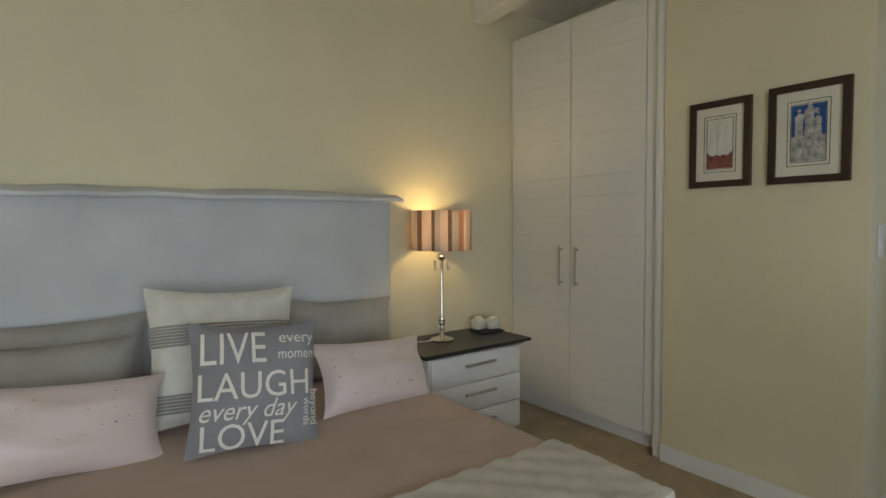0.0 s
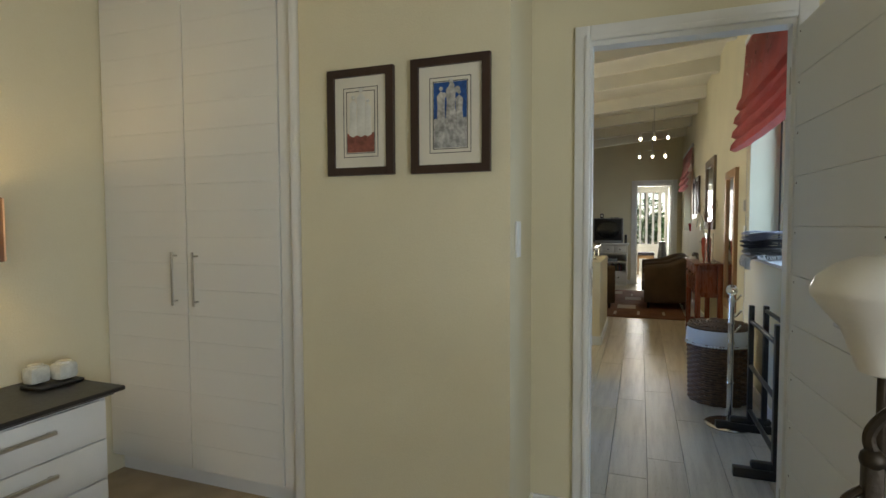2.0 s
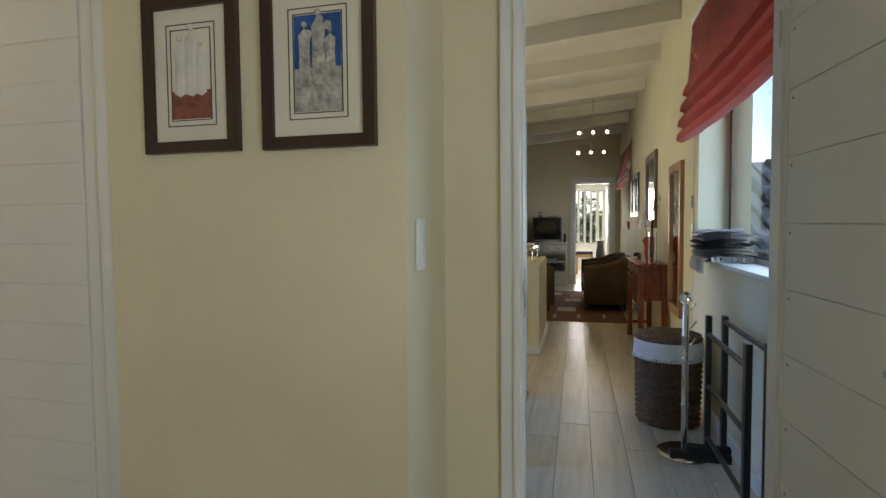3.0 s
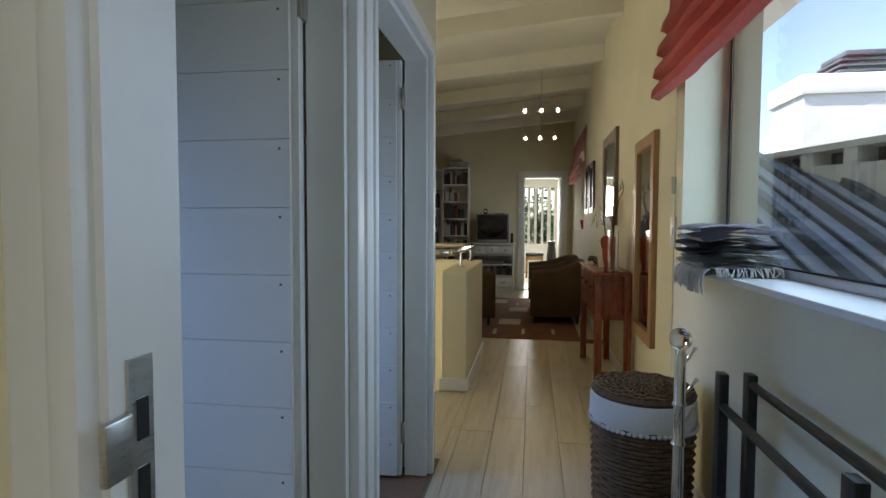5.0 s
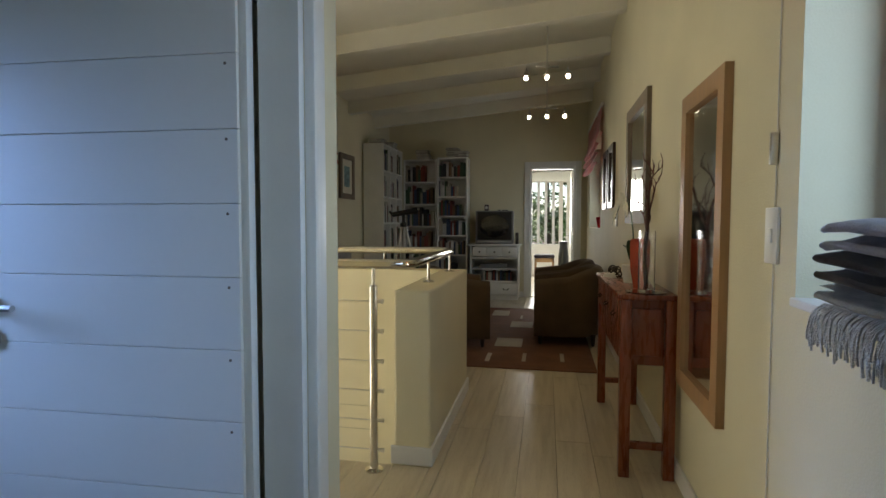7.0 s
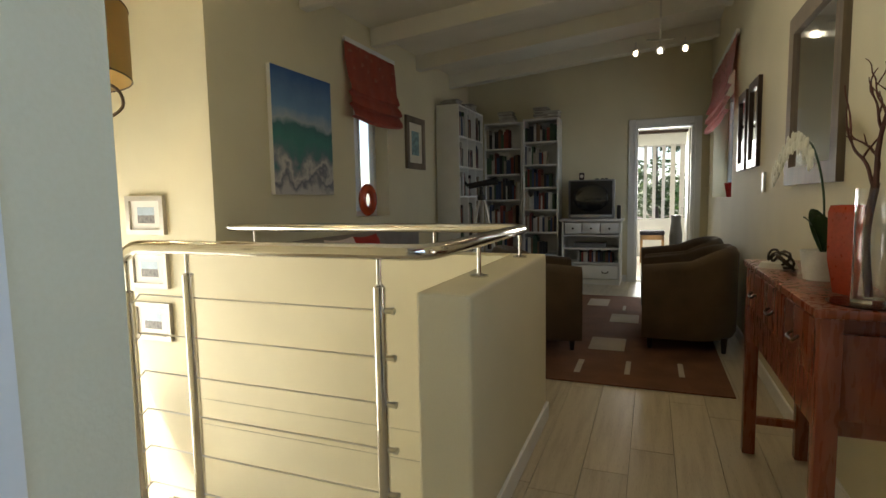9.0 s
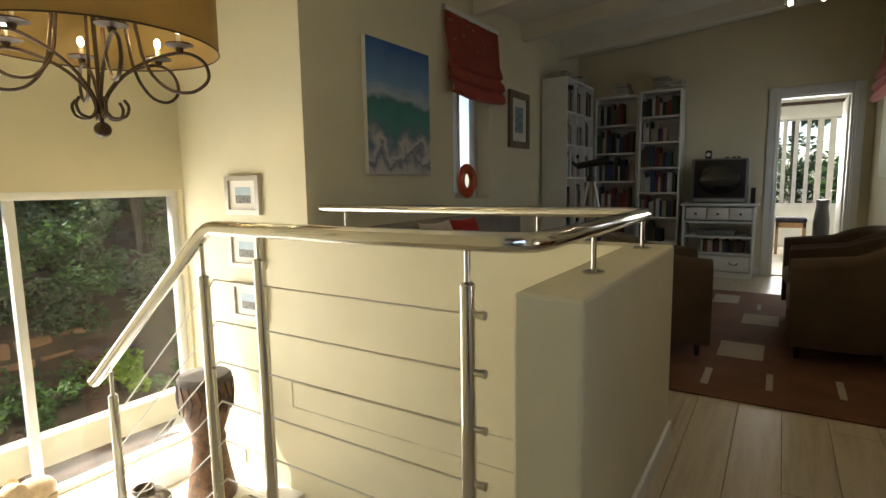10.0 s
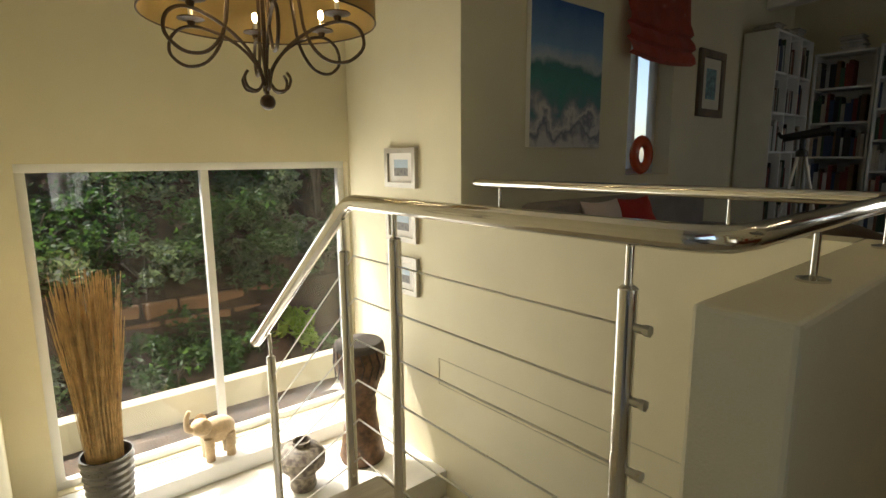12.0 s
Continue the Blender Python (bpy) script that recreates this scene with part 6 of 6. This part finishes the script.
for x in (11.12, 11.42):
    t = thing("red_pot", (x, -0.63, 1.172), "small red square pot on the sill", "pot", "red pots")
    part("pot_wall", lathe(bmesh.new(), (x, -0.63, 1.172), [(0, 0), (0.05, 0), (0.075, 0.14), (0.068, 0.14), (0.045, 0.01), (0, 0.01)], 4), mat("red_enamel", (0.50, 0.02, 0.015), 0.3), t, smooth=False)

# ---- room beyond ----
leaf = thing("door_far_room", (13.34, -0.34, 0), "white door standing open into the bright bedroom", "door")
part("leaf", B(13.35, -0.375, 0.005, 14.05, -0.335, 2.11, bevel=0.003), WHITE, leaf)
part("door_handle", tube(bmesh.new(), [(13.98, -0.335, 1.02), (13.98, -0.28, 1.02), (13.87, -0.28, 1.02)], 0.009), BRUSHED, leaf)
part("recess_panel", B(13.45, -0.3345, 1.15, 13.95, -0.3325, 1.95), WHITE, leaf)
part("recess_panel", B(13.45, -0.3345, 0.15, 13.95, -0.3325, 0.95), WHITE, leaf)
vb = thing("vertical_blind", (16.5, 0.2, 2.2), "white vertical slat blind, slats turned open", "blind")
part("head_rail", B(16.52, -0.95, 2.17, 16.6, 1.3, 2.23), WHITE, vb)
me = None
for k in range(13):
    if me is None:
        o = link("slat", B(-0.001, -0.045, -1.42, 0.001, 0.045, 0.0), LINING)
        me = o.data
    else:
        o = new("slat", me)
    o.parent = vb
    o.location = (0.06, -1.1 + 0.165 * k, -0.03)
    o.rotation_euler = (0, 0, radians(48 if k not in (3, 4) else 12))
fp = thing("pelmet", (16.4, 0.2, 2.4), "dark wooden curtain pole above the window", "curtain pole")
part("pole", cyl(bmesh.new(), (16.55, -1.1, 2.42), (16.55, 1.5, 2.42), 0.03), DARK, fp)
for y in (-1.0, 1.4):
    part("pole_bracket", B(16.54, y - 0.02, 2.36, 16.6, y + 0.02, 2.44), DARK, fp)
fb = thing("white_bed", (15.0, 1.0, 0), "bed with a white cover in the room beyond", "bed")
part("mattress", B(14.2, 0.42, 0.25, 16.2, 1.9, 0.62, bevel=0.08), LINING, fb)
part("base", B(14.25, 0.48, 0.0, 16.15, 1.85, 0.25), LINING, fb)
stl = thing("stool", (15.6, 0.12, 0), "pine stool with a dark patterned seat", "stool")
part("seat", B(15.45, -0.10, 0.50, 15.80, 0.32, 0.58, bevel=0.03), mat("patterned_seat", (0.05, 0.04, 0.06), 0.8, vary=0.3, scale=30), stl)
for x in (15.48, 15.77):
    for y in (-0.07, 0.29):
        part("leg", B(x - 0.02, y - 0.02, 0, x + 0.02, y + 0.02, 0.50), PINE, stl)
part("seat_rail", B(15.46, -0.09, 0.42, 15.79, 0.31, 0.50), PINE, stl)
bg = thing("dark_bag", (15.6, -0.25, 0), "tall dark bag stand beside the stool", "bag")
part("bag_body", lathe(bmesh.new(), (15.6, -0.28, 0), [(0, 0), (0.10, 0), (0.11, 0.5), (0.08, 0.75), (0.09, 0.85), (0, 0.85)], 16), BLACK, bg)

# ---- outside ----
SOIL = mat("mulch_soil", (0.13, 0.085, 0.055), 0.95, vary=0.3, scale=8, bump=1.0, fine=60)
bm = bmesh.new()
n = 60
g = []
for i in range(n + 1):
    row = []
    for j in range(n + 1):
        x, y = -120 + 260 * (i / n), -130 + 260 * (j / n)
        row.append(bm.verts.new((x, y, -3.0)))
    g.append(row)
for i in range(n):
    for j in range(n):
        bm.faces.new((g[i][j], g[i + 1][j], g[i + 1][j + 1], g[i][j + 1]))
solid("ground", bm, SOIL, "earth ground round the house", "ground")


def bank_z(y):
    if y < 5.0:
        return -0.85
    if y < 6.0:
        return -0.85 + 0.20 * (y - 5.0)
    return -0.15 + 0.55 * (y - 6.0)


bm = bmesh.new()
rows = []
for j in range(36):
    y = 4.26 + 0.25 * j
    rows.append([bm.verts.new((2 + 0.4 * i, y, bank_z(y) + 0.05 * noise.noise(Vector((i, j, 0)) * 0.6))) for i in range(31)])
for a, b in zip(rows, rows[1:]):
    for i in range(30):
        bm.faces.new((a[i], a[i + 1], b[i + 1], b[i]))
solid("garden_bank", bm, SOIL, "sloping mulched garden bank behind the house", "garden")
solid("terrace_wall", B(3.0, 4.72, -3.0, 13.0, 4.86, -0.62, bevel=0.01), CREAM, "low cream plastered garden wall outside the window", "garden wall")
solid("terrace", B(3.0, 4.25, -3.0, 13.0, 4.72, -0.86), STONE, "narrow pale paving outside the window", "paving")
TERRA = mat("terracotta_block", (0.36, 0.20, 0.11), 0.9, vary=0.15, bump=0.6, alpha_random=0.15)
blk = thing("retaining_wall", (8, 6.0, -0.6), "stepped terracotta block retaining wall on the bank", "retaining wall")
me = None
for r in range(3):
    for k in range(22):
        if me is None:
            o = link("block", B(-0.15, -0.1, 0, 0.15, 0.1, 0.17, bevel=0.02), TERRA)
            me = o.data
        else:
            o = new("block", me)
        o.parent = blk
        o.location = (-4 + 0.33 * k + 0.16 * (r % 2), 0.05 * r + 0.06 * math.sin(k * 0.5), -0.08 + 0.175 * r)
        o.rotation_euler = (0, 0, 0.05 * math.sin(k * 3))


def leaf_mesh(name, centre, radius, count, size, material, seed, squash=0.8):
    rs = random.Random(seed)
    verts, faces = [], []
    blobs = [(Vector((rs.gauss(0, 0.5), rs.gauss(0, 0.45), rs.gauss(0, 0.4))) * radius, rs.uniform(0.25, 0.5) * radius) for _ in range(10)]
    for k in range(count):
        c0, r0 = rs.choice(blobs)
        d = Vector((rs.gauss(0, 1), rs.gauss(0, 1), rs.gauss(0, 1))).normalized()
        p = Vector(centre) + (c0 + d * r0 * rs.uniform(0.6, 1.05)) * 1.0
        p.z = centre[2] + (p.z - centre[2]) * squash
        s = size * rs.uniform(0.6, 1.4)
        u = Vector((rs.gauss(0, 1), rs.gauss(0, 1), rs.gauss(0, 0.6))).normalized()
        v = u.cross(Vector((rs.gauss(0, 1), rs.gauss(0, 1), rs.gauss(0, 1)))).normalized()
        i = len(verts)
        verts += [p - u * s, p + v * s * 0.4, p + u * s, p - v * s * 0.4]
        faces.append((i, i + 1, i + 2, i + 3))
    me = bpy.data.meshes.new(name)
    me.from_pydata([tuple(v) for v in verts], [], faces)
    me.materials.append(material)
    return me


def leaf_mat(name, c):
    m = mat(name, c, 0.55, vary=0.25, scale=3, bump=0)
    nt = m.node_tree
    b = nt.nodes["Principled BSDF"]
    tr, ms = nt.nodes.new("ShaderNodeBsdfTranslucent"), nt.nodes.new("ShaderNodeMixShader")
    tr.inputs[0].default_value = (c[0] * 1.6, c[1] * 1.7, c[2], 1)
    ms.inputs[0].default_value = 0.42
    out = nt.nodes["Material Output"]
    nt.links.new(b.outputs[0], ms.inputs[1])
    nt.links.new(tr.outputs[0], ms.inputs[2])
    nt.links.new(ms.outputs[0], out.inputs[0])
    return m


GREENS = [leaf_mat("deep_green_foliage", (0.06, 0.12, 0.04)), leaf_mat("grey_green_foliage", (0.14, 0.18, 0.12)), leaf_mat("mid_green_foliage", (0.08, 0.15, 0.045))]
LIME = leaf_mat("lime_foliage", (0.24, 0.36, 0.04))
BARK = mat("grey_bark", (0.16, 0.13, 0.10), 0.9, vary=0.2, bump=0.8)


def shrub(name, c, radius, count, size, material, seed, label, stems=5):
    base = (c[0], c[1], bank_z(c[1]))
    t = thing(name, base, label, "shrub", "garden shrubs")
    me = leaf_mesh("crown", c, radius, count, size, material, seed)
    o = new("crown", me)
    o.parent = t
    o.matrix_parent_inverse = t.matrix_basis.inverted()
    tagged(o, kind="stuff")
    rs = random.Random(seed)
    for k in range(stems):
        a = 2 * math.pi * k / stems
        tip = (c[0] + radius * 0.5 * math.cos(a), c[1] + radius * 0.5 * math.sin(a), c[2] + radius * rs.uniform(0.0, 0.4))
        part("stem", tube(bmesh.new(), curve_pts([base, (base[0] + 0.1 * math.cos(a) * radius, base[1] + 0.1 * radius * math.sin(a), (base[2] + tip[2]) / 2), tip], 4), 0.018 * radius + 0.006, 6, 0.4), BARK, t)


rs = random.Random(77)
shrub("lime_bush", (8.15, 5.55, -0.55), 0.34, 900, 0.035, LIME, 1, "bright lime green sunlit bush")
for k, (x, y) in enumerate(((6.9, 5.25), (6.2, 5.4), (7.45, 5.45), (5.4, 5.3), (9.2, 5.6), (6.55, 5.7), (7.1, 5.75), (5.8, 5.75), (8.7, 5.3))):
    shrub("low_shrub", (x, y, bank_z(y) + 0.18), 0.36, 700, 0.03, GREENS[k % 3], 10 + k, "low leafy green garden shrub")
for k in range(16):
    x, y = 4.9 + 0.33 * k, 6.12 + 0.17 * (k % 3)
    shrub("bank_shrub", (x, y, bank_z(y) + 0.22), 0.42, 1100, 0.03, GREENS[(k * 2 + 1) % 3], 130 + k, "leafy green shrub spilling over the bank")
for k in range(18):
    x, y = 4.4 + 0.42 * k, 6.55 + 0.45 * (k % 4)
    shrub("garden_shrub", (x, y, bank_z(y) + 0.35), 0.66, 1700, 0.036, GREENS[(k + 1) % 3], 30 + k, "dense grey-green garden shrub on the bank")
for k in range(20):
    x, y = 3.0 + 0.55 * k, 7.9 + 0.55 * (k % 4)
    shrub("tall_shrub", (x, y, bank_z(y) + 0.95), 1.05, 2600, 0.05, GREENS[k % 3], 60 + k, "tall dark green hedge shrub")
for k in range(10):
    x, y = 2.2 + 1.3 * k, 10.8 + 0.7 * (k % 2)
    shrub("hedge_tree", (x, y, 3.6), 1.9, 2800, 0.085, GREENS[(k * 2) % 3], 90 + k, "tall dense dark green tree behind the bank")
brn = thing("bare_branch", (6.9, 8.0, bank_z(8.0)), "pale bare forked branch among the shrubs", "branch")
part("limb", tube(bmesh.new(), curve_pts([(6.9, 8.0, 0.9), (6.8, 7.8, 1.4), (6.5, 7.6, 1.9), (6.2, 7.5, 2.4)], 6), 0.035, 8, 0.4), BARK, brn)
part("limb", tube(bmesh.new(), curve_pts([(6.8, 7.8, 1.4), (7.1, 7.6, 1.8), (7.5, 7.6, 2.0)], 6), 0.02, 8, 0.4), BARK, brn)

# trees seen from the far room
for k, (x, y, z) in enumerate(((20.0, -1.2, 1.0), (20.6, 0.6, 1.2), (21.0, 2.4, 1.0), (22.0, -3.0, 1.6), (20.2, 0.0, 3.4), (21.0, 2.0, 3.6), (20.5, -2.5, 3.6))):
    t = thing("garden_tree", (x, y, -3.0), "leafy green tree beyond the far window", "tree", "far trees")
    me = leaf_mesh("crown", (x, y, z), 1.5, 2200, 0.09, GREENS[k % 3], 200 + k)
    o = new("crown", me)
    o.parent = t
    o.matrix_parent_inverse = t.matrix_basis.inverted()
    tagged(o, kind="stuff")
    part("trunk", tube(bmesh.new(), curve_pts([(x, y, -3.0), (x + 0.1, y, -1.0), (x, y + 0.1, z)], 5), 0.14, 10, 0.4), BARK, t)
for k, (x, y) in enumerate(((9.2, 7.0), (10.6, 6.8), (11.4, 7.4))):
    shrub("window_tree", (x, y, 2.0), 1.2, 1500, 0.06, GREENS[k % 3], 230 + k, "tall green tree outside the narrow window")

# neighbouring roof outside the hall window
# Blue-grey metal of the cowl; on ribs and parapet recess its darkness is painted shade.
ROOF_AND_SHADE = mat("roof_metal_and_shade", (0.10, 0.12, 0.15), 0.55, 0.0, vary=0.1, bump=0.1)
ROOFPALE = mat("pale_roof_pan", (0.30, 0.35, 0.42), 0.45, 0.0, vary=0.08, scale=2, bump=0.1)
RENDERED = mat("white_render", (0.80, 0.80, 0.78), 0.8, vary=0.03, bump=0.2)
nb = thing("neighbour_roof", (9, -3.5, -3.0), "neighbouring white house with a blue-grey ribbed metal roof", "house")


def roof_z(x):
    return 0.65 + 0.40 * (x - 5.5)


HIP_A, HIP_B = Vector((8.95, -1.95, 0)), Vector((4.6, -3.53, 0))


def hip_x(y):
    """Where the roof meets the white parapet."""
    return min(HIP_A.x, HIP_A.x + (y - HIP_A.y) * (HIP_B.x - HIP_A.x) / (HIP_B.y - HIP_A.y))


bm = bmesh.new()
top = [(4.6, -0.95), (4.6, HIP_B.y), (HIP_A.x, HIP_A.y), (HIP_A.x, -0.95)]
up = [bm.verts.new((x, y, roof_z(x))) for x, y in top]
down = [bm.verts.new((x, y, roof_z(x) - 0.08)) for x, y in top]
bm.faces.new(up)
bm.faces.new(down[::-1])
for k in range(4):
    bm.faces.new((up[k], down[k], down[(k + 1) % 4], up[(k + 1) % 4]))
part("roof_sheet", bm, ROOFPALE, nb)
for k in range(13):
    y = -1.02 - 0.19 * k
    x1 = hip_x(y) - 0.03
    if x1 < 4.8:
        continue
    bm = bmesh.new()
    w, h = (0.050, 0.06) if k % 2 else (0.016, 0.03)
    vs = [bm.verts.new((x, y + dy, roof_z(x) + d)) for x in (4.6, x1) for dy, d in ((-w, 0.0), (-w * 0.6, h), (w * 0.6, h), (w, 0.0))]
    for q in ((0, 1, 5, 4), (1, 2, 6, 5), (2, 3, 7, 6), (0, 3, 2, 1), (4, 5, 6, 7), (0, 4, 7, 3)):
        bm.faces.new([vs[i] for i in q])
    # Ribs are coloured darker than the pans to paint in their shadows.
    part("roof_rib", bm, ROOF_AND_SHADE, nb, "raised metal roof rib, coloured dark for its shadow")
part("wall", B(4.8, -3.4, -3.0, 8.8, -1.2, 0.10), RENDERED, nb)
ax = (HIP_B - HIP_A).normalized()
side = Vector((-ax.y, ax.x, 0))
side = side if side.y < 0 else -side


def along(bm, u0, u1, v0, v1, z0, z1a, z1b):
    """A block that runs along the parapet line, its top falling from z1a to z1b."""
    vs = []
    for u, zt_ in ((u0, z1a), (u1, z1b)):
        for v, z in ((v0, z0), (v1, z0), (v1, zt_), (v0, zt_)):
            vs.append(bm.verts.new((*(HIP_A + ax * u + side * v).xy, z)))
    for q in ((3, 2, 1, 0), (4, 5, 6, 7), (0, 1, 5, 4), (1, 2, 6, 5), (2, 3, 7, 6), (3, 0, 4, 7)):
        bm.faces.new([vs[i] for i in q])
    return bm


part("parapet_wall", along(bmesh.new(), -0.6, 4.6, 0.0, 2.5, -3.0, 1.80, 1.66), RENDERED, nb, "sunlit white rendered parapet")
part("parapet_coping", along(bmesh.new(), -0.6, 4.6, -0.04, 2.5, 1.875, 1.93, 1.93), RENDERED, nb)
for k in range(9):
    part("dentil", along(bmesh.new(), -0.5 + 0.42 * k, -0.38 + 0.42 * k, -0.02, 0.3, 1.6, 1.88, 1.88), RENDERED, nb)
# Dark block that paints the shade of the recess behind the dentils.
part("parapet_recess_shade", along(bmesh.new(), -0.55, 4.5, 0.18, 2.4, 1.6, 1.874, 1.874), ROOF_AND_SHADE, nb)
part("chimney_block", B(12.75, -8.0, -3.0, 13.97, -4.24, 3.40), RENDERED, nb)
part("chimney_cap", B(12.70, -8.05, 3.40, 14.02, -4.19, 3.72, bevel=0.01), RENDERED, nb)
part("cowl", B(13.0, -5.75, 3.72, 13.6, -5.0, 4.06), ROOF_AND_SHADE, nb)
for k in range(3):
    part("cowl_louvre", B(12.92, -5.83, 3.80 + 0.09 * k, 13.68, -4.85, 3.83 + 0.09 * k), ROOF_AND_SHADE, nb)
part("cowl_top", B(12.90, -5.80, 4.06, 13.70, -4.92, 4.14, bevel=0.01), ROOF_AND_SHADE, nb)


# ---- floor planks ----
def planks(x0, y0, x1, y1, parent, seed, w=0.192, length=1.28):
    rs = random.Random(seed)
    shared = {}
    y = y0
    while y < y1 - 0.01:
        ye = min(y + w, y1)
        x = x0 - rs.uniform(0, length)
        while x < x1:
            a, b = max(x, x0), min(x + length, x1)
            if b - a > 0.03:
                key = (round(b - a, 3), round(ye - y, 3))
                if key not in shared:
                    bm = B(0, 0, -0.0125, b - a - 0.0022, ye - y - 0.0022, 0.0)
                    top = [e for e in bm.edges if all(v.co.z > -0.001 for v in e.verts)]
                    bmesh.ops.bevel(bm, geom=top, offset=0.0012, segments=1, affect="EDGES")
                    o = link("plank", bm, PLANK)
                    shared[key] = o.data
                else:
                    o = new("plank", shared[key])
                o.parent = parent
                o.location = (a, y, rs.uniform(-0.0004, 0.0))
            x += length
        y = ye


planks(3.36, -0.57, 13.2, 0.64, floor, 1)
planks(5.72, 0.64, 6.86, 1.95, bpy.data.objects["floor_stair_head"], 2)
planks(8.15, 0.64, 13.2, 2.75, bpy.data.objects["floor_lounge"], 3)
